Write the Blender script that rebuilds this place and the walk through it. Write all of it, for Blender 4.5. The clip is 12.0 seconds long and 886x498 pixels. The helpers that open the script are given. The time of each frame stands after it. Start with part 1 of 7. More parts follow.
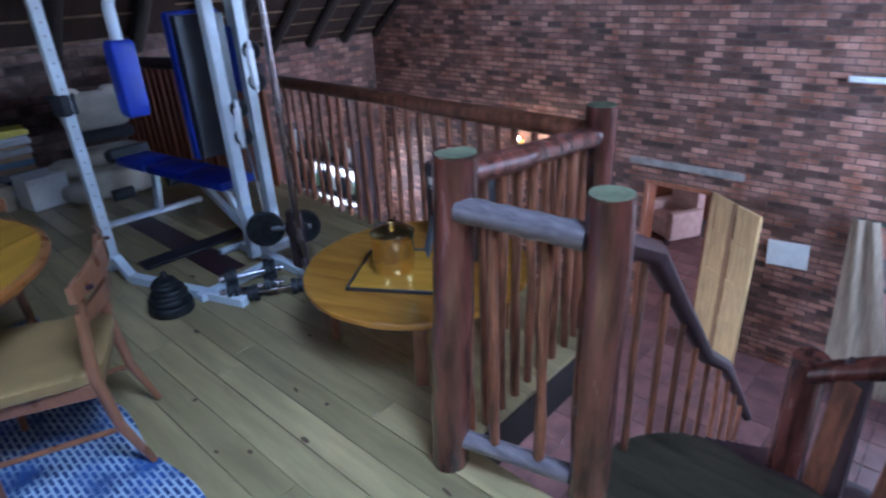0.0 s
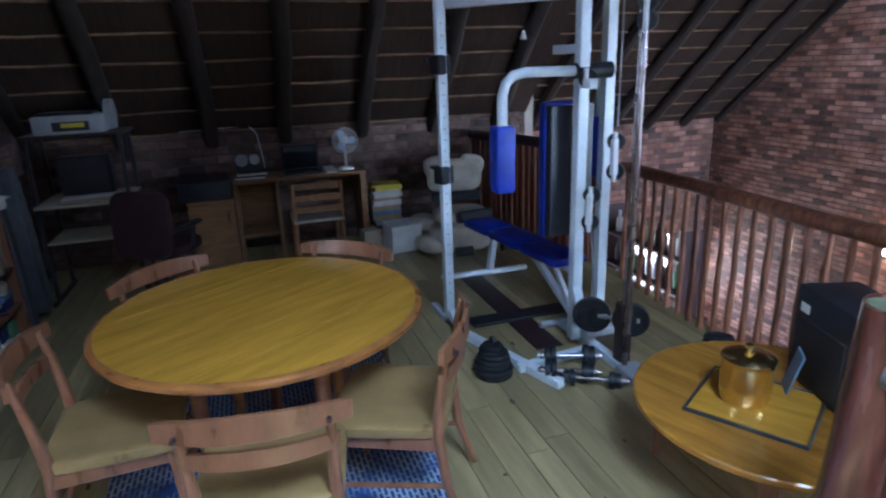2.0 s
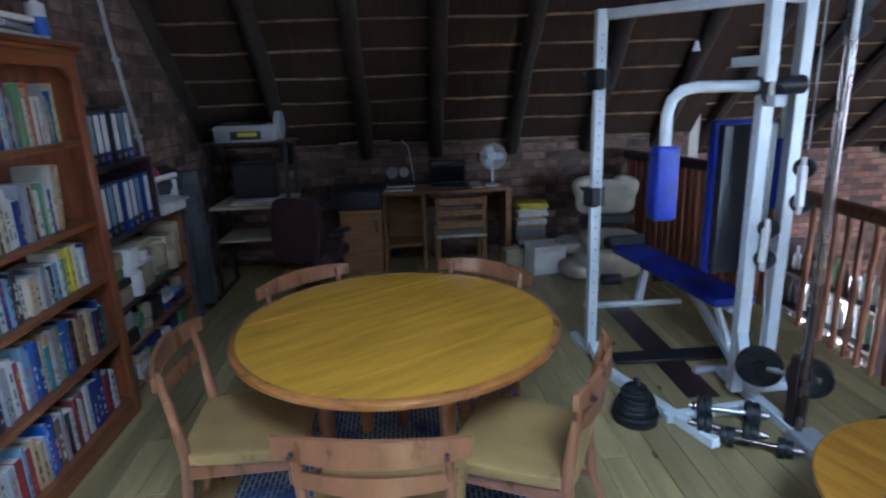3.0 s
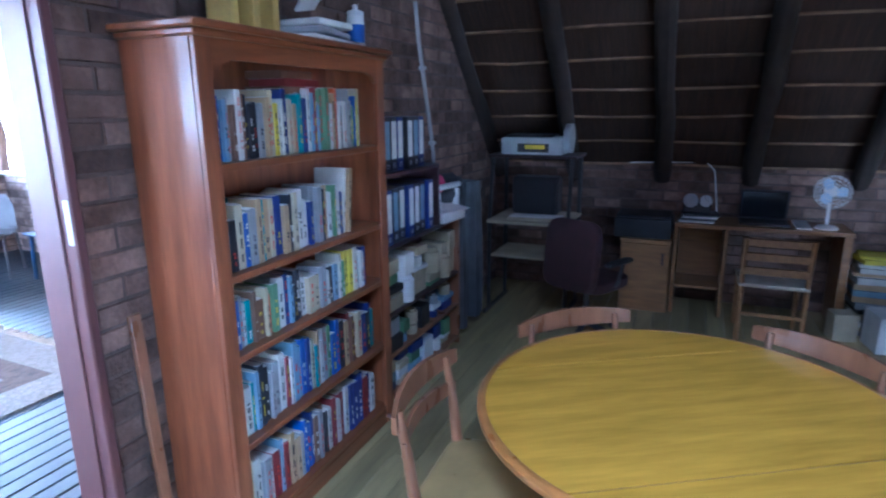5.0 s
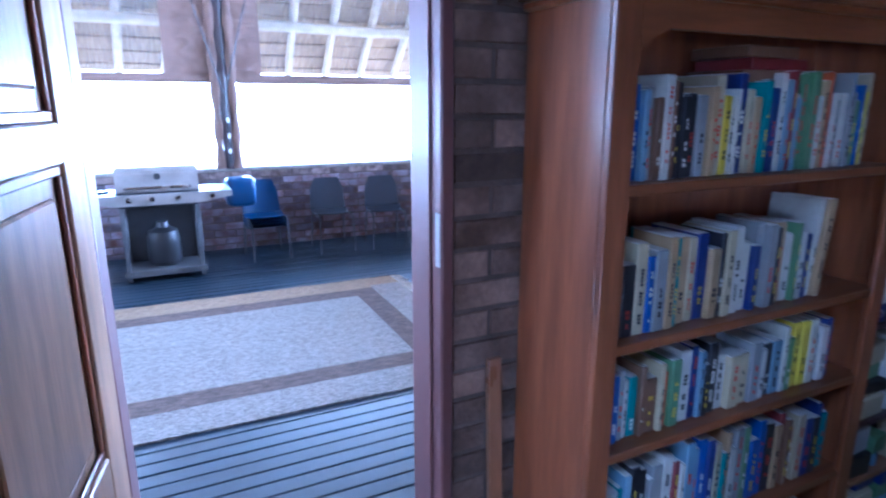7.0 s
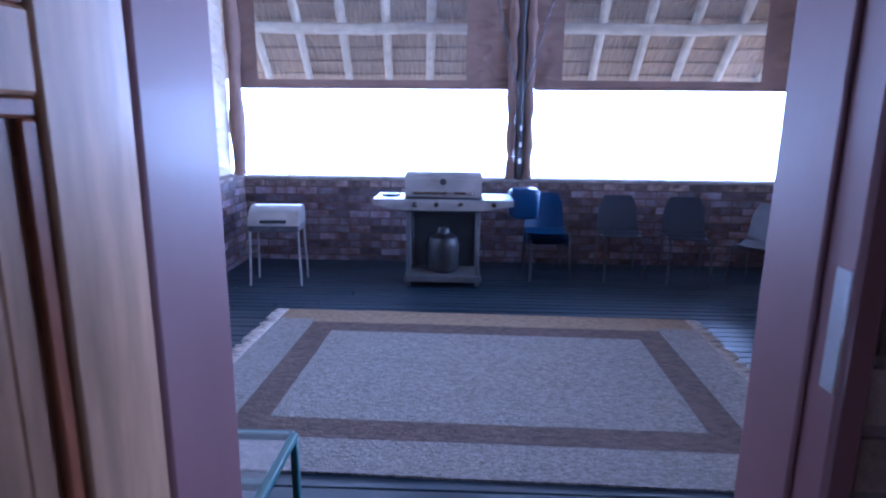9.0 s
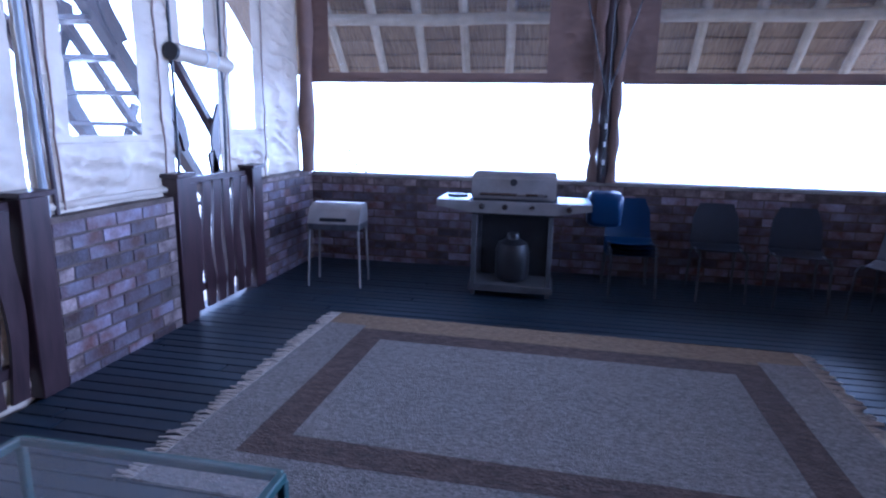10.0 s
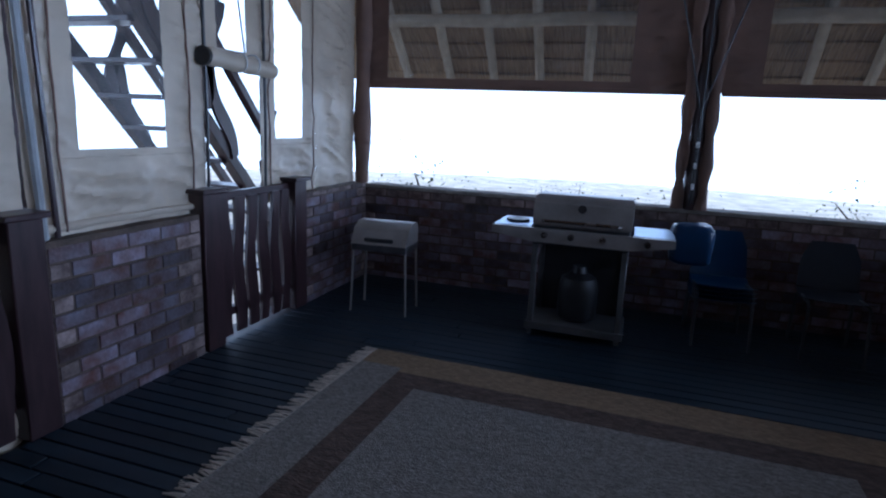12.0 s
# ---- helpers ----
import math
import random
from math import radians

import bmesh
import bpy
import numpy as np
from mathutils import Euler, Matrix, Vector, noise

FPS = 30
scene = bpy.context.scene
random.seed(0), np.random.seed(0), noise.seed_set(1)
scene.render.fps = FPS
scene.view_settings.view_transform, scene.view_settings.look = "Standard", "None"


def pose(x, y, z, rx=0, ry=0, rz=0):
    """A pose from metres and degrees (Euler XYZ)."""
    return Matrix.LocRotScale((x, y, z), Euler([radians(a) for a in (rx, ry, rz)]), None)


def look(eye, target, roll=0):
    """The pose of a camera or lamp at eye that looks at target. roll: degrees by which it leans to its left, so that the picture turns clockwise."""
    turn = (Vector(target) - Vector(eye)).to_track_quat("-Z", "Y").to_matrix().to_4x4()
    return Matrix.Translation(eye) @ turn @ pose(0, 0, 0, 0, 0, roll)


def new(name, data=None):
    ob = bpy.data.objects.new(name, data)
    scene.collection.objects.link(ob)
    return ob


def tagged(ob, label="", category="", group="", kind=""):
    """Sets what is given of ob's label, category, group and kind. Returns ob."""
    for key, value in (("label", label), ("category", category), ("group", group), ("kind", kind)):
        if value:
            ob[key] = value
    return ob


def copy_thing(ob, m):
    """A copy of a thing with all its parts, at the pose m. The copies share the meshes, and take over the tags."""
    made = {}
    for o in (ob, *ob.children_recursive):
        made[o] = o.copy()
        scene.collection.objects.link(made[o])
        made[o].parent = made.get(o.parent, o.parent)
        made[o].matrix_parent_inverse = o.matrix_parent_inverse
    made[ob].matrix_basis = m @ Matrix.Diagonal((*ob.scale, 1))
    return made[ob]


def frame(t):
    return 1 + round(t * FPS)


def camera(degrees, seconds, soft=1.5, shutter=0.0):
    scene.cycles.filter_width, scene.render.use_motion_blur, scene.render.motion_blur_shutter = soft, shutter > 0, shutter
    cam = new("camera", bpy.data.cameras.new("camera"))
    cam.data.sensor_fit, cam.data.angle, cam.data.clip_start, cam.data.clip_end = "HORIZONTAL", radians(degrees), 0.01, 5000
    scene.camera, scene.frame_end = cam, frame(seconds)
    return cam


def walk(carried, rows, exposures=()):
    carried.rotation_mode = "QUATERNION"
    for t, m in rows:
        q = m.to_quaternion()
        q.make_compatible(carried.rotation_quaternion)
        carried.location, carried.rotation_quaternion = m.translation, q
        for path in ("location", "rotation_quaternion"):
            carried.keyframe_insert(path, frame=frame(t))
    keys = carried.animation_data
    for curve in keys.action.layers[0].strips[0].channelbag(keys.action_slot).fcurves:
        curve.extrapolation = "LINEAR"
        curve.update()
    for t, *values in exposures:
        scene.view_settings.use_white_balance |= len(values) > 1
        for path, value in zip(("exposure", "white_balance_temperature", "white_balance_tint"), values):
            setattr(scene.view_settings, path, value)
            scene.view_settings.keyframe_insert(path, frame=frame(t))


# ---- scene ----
cam = camera(74.1, 12.0, soft=2.2, shutter=0.3)
PATH = [
    (0, (0.192, 0.024, 1.571), (-1.05, 1.339, 0.718), -2.8),
    (0.5, (0.134, -0.027, 1.588), (-1.321, 1.115, 0.826), -2.2),
    (1, (0.096, -0.043, 1.613), (-1.509, 0.933, 0.926), -2.2),
    (1.5, (0.038, -0.064, 1.632), (-1.689, 0.724, 1.001), -2.3),
    (2, (-0.017, -0.124, 1.669), (-1.836, 0.453, 1.07), -2.2),
    (2.5, (-0.075, -0.128, 1.668), (-1.959, 0.235, 1.104), -1.9),
    (3, (-0.166, -0.079, 1.65), (-2.092, 0.029, 1.122), -2.0),
    (5, (-0.604, -0.194, 1.646), (-2.388, -0.967, 1.176), -0.5),
    (5.5, (-0.77, -0.282, 1.63), (-2.406, -1.337, 1.173), -0.3),
    (6, (-0.942, -0.368, 1.621), (-2.325, -1.744, 1.181), -0.3),
    (6.5, (-1.055, -0.485, 1.63), (-2.17, -2.075, 1.165), 0.0),
    (7, (-1.14, -0.64, 1.645), (-2.0, -2.385, 1.165), 0.0),
    (7.5, (-1.212, -0.78, 1.655), (-1.753, -2.647, 1.188), 0.1),
    (9.5, (-1.435, -1.547, 1.474), (-1.22, -3.484, 1.056), 0.8),
    (10, (-1.503, -1.771, 1.446), (-1.14, -3.692, 1.036), 1.2),
    (10.5, (-1.504, -1.932, 1.477), (-1.048, -3.833, 1.058), 1.6),
    (11, (-1.51, -2.098, 1.492), (-1, -3.986, 1.073), 1.9),
    (11.5, (-1.523, -2.269, 1.519), (-0.954, -4.142, 1.108), 2.2),
    (12, (-1.534, -2.397, 1.559), (-0.921, -4.254, 1.14), 2.5),
]
EXPOSURES = [(0.0, 1.98, 4750, 18), (2.0, 2.25, 5000, 12), (3.2, 2.5, 5200, 10), (5.2, 3.15, 4400, 13), (6.5, 2.6, 4300, 17), (7.0, 2.25, 4250, 19), (7.7, 2.0, 4250, 22), (8.6, 1.2, 4250, 27),
             (9.5, 0.2, 4450, 34), (10.5, -0.5, 4450, 22), (11.5, -1.5, 4750, 17), (12.0, -1.75, 4900, 16)]
walk(cam, [(t, look(eye, target, roll)) for t, eye, target, roll in PATH], EXPOSURES)

# ---- world and light ----
world = bpy.data.worlds.new("sky")
scene.world = world
world.use_nodes = True
wn = world.node_tree.nodes
sky = wn.new("ShaderNodeTexSky")
sky.sky_type = "NISHITA"
sky.sun_disc = False
sky.sun_elevation = radians(62)
sky.sun_rotation = radians(-12)
world.node_tree.links.new(sky.outputs[0], wn["Background"].inputs[0])
wn["Background"].inputs[1].default_value = 0.15
sun = new("sun", bpy.data.lights.new("sun", "SUN"))
sun.data.energy, sun.data.angle, sun.data.color = 5.0, radians(0.5), (1.0, 0.95, 0.88)
sun.matrix_world = look((0, 0, 0), (0.1, -0.46, -0.88))


def window_lamp(name, centre, target, w, h, power, tint, spread=180):
    """An area lamp: sky light at an opening, and also the added fills."""
    ob = new(name, bpy.data.lights.new(name, "AREA"))
    ob.data.shape, ob.data.size, ob.data.size_y = "RECTANGLE", w, h
    ob.data.energy, ob.data.color = power, tint
    ob.data.spread = radians(spread)
    ob.matrix_world = look(centre, target)
    return ob


DAY = (0.74, 0.87, 1.0)
DECK_SIDE = -4.93
window_lamp("skylight", (0.9, 0.5, 3.55), (-0.7, 0.35, 0.0), 1.0, 1.4, 10.5, DAY, 85)
window_lamp("window_light_hall", (3.15, 5.6, 1.2), (-2.4, 6.9, -0.3), 2.2, 1.8, 30, DAY, 95)
window_lamp("window_light_hall_west", (-7.75, 6.0, -1.7), (-4.0, 5.6, -2.2), 1.8, 1.0, 9, (1.0, 0.9, 0.8))
# added fill for the back room, whose walls have no window
window_lamp("window_light_back_room", (0.55, 9.3, -1.4), (-3.0, 9.3, -2.4), 1.4, 1.0, 40, (1.0, 0.95, 0.95))
SKY = (0.66, 0.84, 1.0)
window_lamp("window_light_deck_south_a", (-0.35, -7.80, 1.41), (-0.35, -3.0, 0.9), 2.9, 0.9, 4.5, SKY)
# added fill from the unseen west side, brightens the east canvas and parapet
window_lamp("window_light_deck_west_a", (DECK_SIDE, -3.5, 1.95), (2.0, -4.2, 2.4), 1.0, 1.3, 42, DAY, 80)
window_lamp("window_light_deck_west_b", (DECK_SIDE, -6.0, 1.95), (2.0, -5.4, 2.4), 1.2, 1.3, 50, DAY, 80)
window_lamp("window_light_deck_south_b", (-3.4, -7.80, 1.41), (-3.4, -3.0, 0.9), 2.7, 0.9, 4.5, SKY)
for x in (-4.70, -4.33):
    bulb = new("wall_lamp_light", bpy.data.lights.new("wall_lamp_light", "POINT"))
    bulb.data.energy, bulb.data.color, bulb.data.shadow_soft_size = 2.5, (1.0, 0.72, 0.42), 0.05
    bulb.location = (x + 0.1, 6.78, -0.64)

# ---- materials ----
def mat(name, base, rough=0.6, metal=0.0, var=0.15, scale=6.0, grain=0.0, stretch=(1, 1, 1), bump=0.0, bump_scale=60.0,
        second=None, spots=0.0, by_object=0.0, by_island=0.0, coat=0.0, space="Object"):
    """A surface with two scales of variation: broad tone (scale) and fine grain; bump in metres."""
    m = bpy.data.materials.new(name)
    m.use_nodes = True
    n, l = m.node_tree.nodes, m.node_tree.links
    b = n["Principled BSDF"]
    co = n.new("ShaderNodeTexCoord")
    mp = n.new("ShaderNodeMapping")
    mp.inputs["Scale"].default_value = stretch
    l.new(co.outputs[space], mp.inputs[0])
    vec = mp.outputs[0]
    if by_object:
        oi = n.new("ShaderNodeObjectInfo")
        ad = n.new("ShaderNodeVectorMath")
        ad.operation = "ADD"
        sc = n.new("ShaderNodeVectorMath")
        sc.operation = "SCALE"
        sc.inputs[0].default_value = (13.1, 7.7, 19.3)
        l.new(oi.outputs["Random"], sc.inputs["Scale"])
        l.new(vec, ad.inputs[0])
        l.new(sc.outputs[0], ad.inputs[1])
        vec = ad.outputs[0]
    big = n.new("ShaderNodeTexNoise")
    big.inputs["Scale"].default_value = scale
    big.inputs["Detail"].default_value = 4
    l.new(vec, big.inputs["Vector"])
    fine = n.new("ShaderNodeTexNoise")
    fine.inputs["Scale"].default_value = bump_scale
    fine.inputs["Detail"].default_value = 3
    l.new(vec, fine.inputs["Vector"])
    dark = tuple(c * (1 - 2.2 * var) for c in base)
    light = tuple(min(1, c * (1 + 1.6 * var)) for c in (second or base))
    ramp = n.new("ShaderNodeValToRGB")
    ramp.color_ramp.elements[0].position, ramp.color_ramp.elements[1].position = 0.3, 0.7
    ramp.color_ramp.elements[0].color = (*dark, 1)
    ramp.color_ramp.elements[1].color = (*light, 1)
    l.new(big.outputs["Fac"], ramp.inputs[0])
    col = ramp.outputs[0]

    def times(col, fac, amount):
        """Multiplies a colour by 1 - amount .. 1 + amount by a 0..1 factor."""
        mr = n.new("ShaderNodeMapRange")
        mr.inputs[3].default_value, mr.inputs[4].default_value = 1 - amount, 1 + amount
        l.new(fac, mr.inputs[0])
        vm = n.new("ShaderNodeVectorMath")
        vm.operation = "SCALE"
        l.new(col, vm.inputs[0])
        l.new(mr.outputs[0], vm.inputs["Scale"])
        return vm.outputs[0]

    if grain:
        col = times(col, fine.outputs["Fac"], grain)
    if by_object:
        col = times(col, oi.outputs["Random"], by_object)
    if by_island:
        geo = n.new("ShaderNodeNewGeometry")
        col = times(col, geo.outputs["Random Per Island"], by_island)
    if spots:
        vo = n.new("ShaderNodeTexVoronoi")
        vo.inputs["Scale"].default_value = 1.7 * scale
        l.new(vec, vo.inputs["Vector"])
        sr = n.new("ShaderNodeMapRange")
        sr.inputs[1].default_value, sr.inputs[2].default_value = 0.05, 0.16
        l.new(vo.outputs["Distance"], sr.inputs[0])
        sm = n.new("ShaderNodeMapRange")
        sm.inputs[3].default_value, sm.inputs[4].default_value = 1 - spots, 1
        l.new(sr.outputs[0], sm.inputs[0])
        vm = n.new("ShaderNodeVectorMath")
        vm.operation = "SCALE"
        l.new(col, vm.inputs[0])
        l.new(sm.outputs[0], vm.inputs["Scale"])
        col = vm.outputs[0]
    l.new(col, b.inputs["Base Color"])
    rr = n.new("ShaderNodeMapRange")
    rr.inputs[3].default_value, rr.inputs[4].default_value = max(0.03, rough - 0.1), min(1, rough + 0.1)
    l.new(big.outputs["Fac"], rr.inputs[0])
    l.new(rr.outputs[0], b.inputs["Roughness"])
    b.inputs["Metallic"].default_value = metal
    b.inputs["Coat Weight"].default_value = coat
    b.inputs["Coat Roughness"].default_value = 0.12
    if bump:
        bp = n.new("ShaderNodeBump")
        bp.inputs["Distance"].default_value = bump
        l.new(fine.outputs["Fac"], bp.inputs["Height"])
        l.new(bp.outputs[0], b.inputs["Normal"])
    return m


BRICK = mat("brick_clay", (0.21, 0.088, 0.05), 0.85, var=0.22, scale=9, grain=0.3, bump=0.004, bump_scale=70, by_object=0.65, second=(0.25, 0.13, 0.085))
BRICK_STUFF = mat("brick_clay_joined", (0.27, 0.085, 0.032), 0.6, var=0.25, scale=4, grain=0.45, bump=0.008, bump_scale=45, by_island=0.75, second=(0.22, 0.115, 0.085))
# the bluish second tone puts grazing sky sheen into the brick colour
BRICK_DECK = mat("brick_clay_deck", (0.20, 0.078, 0.055), 0.62, var=0.25, scale=7, grain=0.4, bump=0.006, bump_scale=55, by_object=0.6, second=(0.14, 0.125, 0.16))
BRICK_LOFT = mat("brick_clay_loft", (0.15, 0.075, 0.045), 0.85, var=0.28, scale=6, grain=0.4, bump=0.007, bump_scale=45, by_object=0.5, second=(0.15, 0.095, 0.072))
BRICK_LOFT_STUFF = mat("brick_clay_loft_joined", (0.15, 0.075, 0.045), 0.85, var=0.28, scale=6, grain=0.4, bump=0.007, bump_scale=45, by_island=0.5, second=(0.15, 0.095, 0.072))
MORTAR = mat("mortar", (0.105, 0.075, 0.06), 0.95, var=0.2, scale=9, grain=0.3, bump=0.004, bump_scale=90)
PLANK = mat("pale_pine_floor", (0.35, 0.275, 0.125), 0.36, var=0.12, scale=2, grain=0.12, stretch=(1.0, 7, 7), bump=0.0004, bump_scale=9, by_object=0.22, spots=0.0, coat=0.12)
TEAK = mat("honey_teak", (0.58, 0.30, 0.03), 0.22, var=0.09, scale=2.0, grain=0.12, stretch=(1.0, 9, 9), bump=0.0003, bump_scale=8, coat=0.55)
TEAK_DARK = mat("teak_edge", (0.36, 0.14, 0.03), 0.3, var=0.14, scale=3, grain=0.15, stretch=(3, 3, 12), coat=0.5, bump_scale=14)
CHAIRWOOD = mat("chair_oak", (0.24, 0.105, 0.05), 0.3, var=0.12, scale=3, grain=0.14, stretch=(5, 5, 1.5), coat=0.35, bump_scale=18, by_object=0.12)
VINYL = mat("olive_vinyl", (0.30, 0.20, 0.075), 0.3, var=0.14, scale=5, grain=0.08, bump=0.0006, bump_scale=220)
REDWOOD = mat("varnished_red_wood", (0.26, 0.085, 0.034), 0.35, var=0.16, scale=2.2, grain=0.18, stretch=(9, 9, 1.0), coat=0.3, bump_scale=14)
REDWOOD_H = mat("varnished_red_wood_boards", (0.22, 0.075, 0.028), 0.36, var=0.16, scale=2.2, grain=0.18, stretch=(1.0, 9, 9), coat=0.3, bump_scale=14)
POLE = mat("varnished_log", (0.125, 0.040, 0.027), 0.24, var=0.34, scale=3, grain=0.3, stretch=(5, 5, 0.9), coat=0.45, bump=0.003, bump_scale=14, by_object=0.15)
STICK = mat("varnished_stick", (0.20, 0.075, 0.036), 0.34, var=0.28, scale=5, grain=0.3, stretch=(6, 6, 1.2), coat=0.3, bump=0.0015, bump_scale=22, by_object=0.3)
CUT = mat("log_end_grain", (0.15, 0.16, 0.085), 0.8, var=0.2, scale=12, grain=0.3, bump=0.001, bump_scale=70)
RAFTER = mat("dark_rafter", (0.027, 0.017, 0.012), 0.7, var=0.2, scale=3, grain=0.3, stretch=(4, 4, 4), bump=0.003, bump_scale=25)
# same reed in two tones: the loft's shade is put into the darker one
THATCH = mat("thatch_reed_shaded", (0.040, 0.018, 0.008), 0.9, var=0.25, scale=2, grain=0.5, stretch=(1.6, 34, 1.6), bump=0.014, bump_scale=7)
THATCH_OUT = mat("thatch_reed_outer", (0.39, 0.255, 0.14), 0.9, var=0.2, scale=3, grain=0.4, stretch=(34, 1.6, 1.6), bump=0.012, bump_scale=7)
GYMWHITE = mat("white_powder_coat", (0.72, 0.78, 0.80), 0.35, var=0.05, scale=5, grain=0.05, bump_scale=40)
GYMBLACK = mat("black_rubber", (0.018, 0.018, 0.02), 0.55, var=0.2, scale=12, grain=0.2, bump_scale=60)
IRON = mat("cast_iron", (0.03, 0.032, 0.034), 0.5, metal=0.4, var=0.25, scale=16, grain=0.2, bump=0.001, bump_scale=80)
CHROME = mat("chrome", (0.27, 0.23, 0.22), 0.26, metal=1.0, var=0.08, scale=8)
STEEL = mat("brushed_steel", (0.55, 0.55, 0.56), 0.3, metal=1.0, var=0.06, scale=5, grain=0.1, stretch=(40, 2, 2))
BLUEPAD = mat("blue_vinyl", (0.015, 0.035, 0.36), 0.42, var=0.12, scale=6, grain=0.06, bump=0.0006, bump_scale=160)
BRASS = mat("polished_brass", (0.80, 0.62, 0.27), 0.24, metal=1.0, var=0.08, scale=9, grain=0.08)
PAPER = mat("white_paper", (0.74, 0.73, 0.68), 0.75, var=0.06, scale=7, grain=0.06)
CARD = mat("beige_card", (0.47, 0.40, 0.27), 0.8, var=0.08, scale=6, grain=0.08)
GREYPL = mat("grey_plastic", (0.33, 0.34, 0.35), 0.5, var=0.08, scale=6, grain=0.06)
DARKPL = mat("dark_plastic", (0.02, 0.02, 0.023), 0.4, var=0.15, scale=8, grain=0.1)
WHITEPL = mat("white_plastic", (0.72, 0.72, 0.71), 0.4, var=0.06, scale=8, grain=0.05)
DESKWOOD = mat("desk_wood", (0.25, 0.125, 0.045), 0.45, var=0.14, scale=3, grain=0.16, stretch=(9, 1.2, 9), bump_scale=14)
MAROON = mat("maroon_cloth", (0.035, 0.011, 0.012), 0.9, var=0.2, scale=8, grain=0.25, bump=0.001, bump_scale=160)
CUSHION = mat("cream_cloth", (0.48, 0.43, 0.33), 0.9, var=0.12, scale=7, grain=0.12, bump=0.0015, bump_scale=120)
JAMB = mat("varnished_door_wood", (0.135, 0.056, 0.054), 0.5, var=0.06, scale=1.6, grain=0.06, stretch=(4, 4, 0.8), coat=0.08, bump_scale=14)
DOORWOOD = mat("door_leaf_wood", (0.42, 0.24, 0.13), 0.4, var=0.16, scale=2.5, grain=0.2, stretch=(9, 9, 1.0), coat=0.3, bump_scale=14)
# very dark bluish tone, varied from board to board
DECK = mat("bluish_deck_board", (0.014, 0.026, 0.042), 0.42, var=0.14, scale=3, grain=0.18, stretch=(1.2, 8, 8), bump_scale=14, by_object=0.25)
DARKWOOD = mat("dark_stained_wood", (0.042, 0.02, 0.022), 0.4, var=0.2, scale=3, grain=0.2, stretch=(7, 7, 1.2), coat=0.15, bump_scale=16)
CANVAS = mat("beige_canvas", (0.66, 0.56, 0.44), 0.34, var=0.08, scale=3, grain=0.06, bump=0.001, bump_scale=200)
CANVAS_BROWN = mat("brown_canvas", (0.20, 0.12, 0.09), 0.75, var=0.1, scale=3, grain=0.08, bump=0.001, bump_scale=200)
# canvas lets some daylight through
for m_, f_ in ((CANVAS, 0.22), (CANVAS_BROWN, 0.05)):
    n_, l_ = m_.node_tree.nodes, m_.node_tree.links
    tl, mx_ = n_.new("ShaderNodeBsdfTranslucent"), n_.new("ShaderNodeMixShader")
    tl.inputs[0].default_value = (0.55, 0.45, 0.34, 1)
    mx_.inputs[0].default_value = f_
    l_.new(n_["Principled BSDF"].outputs[0], mx_.inputs[1])
    l_.new(tl.outputs[0], mx_.inputs[2])
    l_.new(mx_.outputs[0], n_["Material Output"].inputs[0])
    # short sharp creases that run mostly level, and drapes
    tc_, mp_, rg, bp_ = n_.new("ShaderNodeTexCoord"), n_.new("ShaderNodeMapping"), n_.new("ShaderNodeTexNoise"), n_.new("ShaderNodeBump")
    mp_.inputs["Scale"].default_value = (1.0, 1.0, 2.6)
    mp_.inputs["Rotation"].default_value = (0.25, 0.0, 0.0)
    rg.noise_type = "RIDGED_MULTIFRACTAL"
    rg.inputs["Scale"].default_value, rg.inputs["Detail"].default_value, rg.inputs["Distortion"].default_value = 3.2, 3.5, 0.5
    bp_.inputs["Distance"].default_value = 0.02
    l_.new(tc_.outputs["Object"], mp_.inputs[0])
    l_.new(mp_.outputs[0], rg.inputs["Vector"])
    l_.new(rg.outputs[0], bp_.inputs["Height"])
    l_.new(bp_.outputs[0], n_["Principled BSDF"].inputs["Normal"])
RUGW = mat("rug_cream_wool", (0.27, 0.243, 0.225), 0.95, var=0.16, scale=26, grain=0.85, spots=0.85, bump=0.016, bump_scale=60, stretch=(1, 2.4, 1))
RUGB = mat("rug_brown_wool", (0.109, 0.072, 0.057), 0.95, var=0.22, scale=14, grain=0.6, spots=0.6, bump=0.01, bump_scale=45, stretch=(1, 2.2, 1))
SILVER = mat("silver_paint", (0.28, 0.255, 0.245), 0.38, metal=0.3, var=0.1, scale=6, grain=0.1)
FRAMEGREY = mat("grey_enamel", (0.085, 0.085, 0.09), 0.5, var=0.15, scale=8, grain=0.15)
JOINT = mat("dark_table_joint", (0.11, 0.05, 0.012), 0.5, var=0.15, scale=8, grain=0.15)
RUGT = mat("rug_tan_wool", (0.28, 0.195, 0.12), 0.95, var=0.14, scale=22, spots=0.3, grain=0.35, bump=0.008, bump_scale=70, stretch=(1, 2.2, 1))
TEAK_LOW = mat("orange_teak", (0.44, 0.20, 0.025), 0.22, var=0.12, scale=2.2, grain=0.12, stretch=(1.3, 12, 12), bump=0.0003, bump_scale=10, coat=0.5)
# grey base stands in for the cool sheen on the glossy rail
GREYLOG = mat("grey_sheen_log", (0.15, 0.125, 0.125), 0.35, var=0.2, scale=6, grain=0.25, stretch=(1.2, 8, 8), coat=0.2, bump_scale=18)
# steel whose base colour carries the blue reflection of the sky
GRILLST = mat("sky_tinted_steel", (0.26, 0.34, 0.46), 0.36, metal=1.0, var=0.1, scale=5, grain=0.1, stretch=(40, 2, 2))
BATTEN_IN = mat("brown_batten", (0.19, 0.115, 0.06), 0.75, var=0.25, scale=6, grain=0.25)
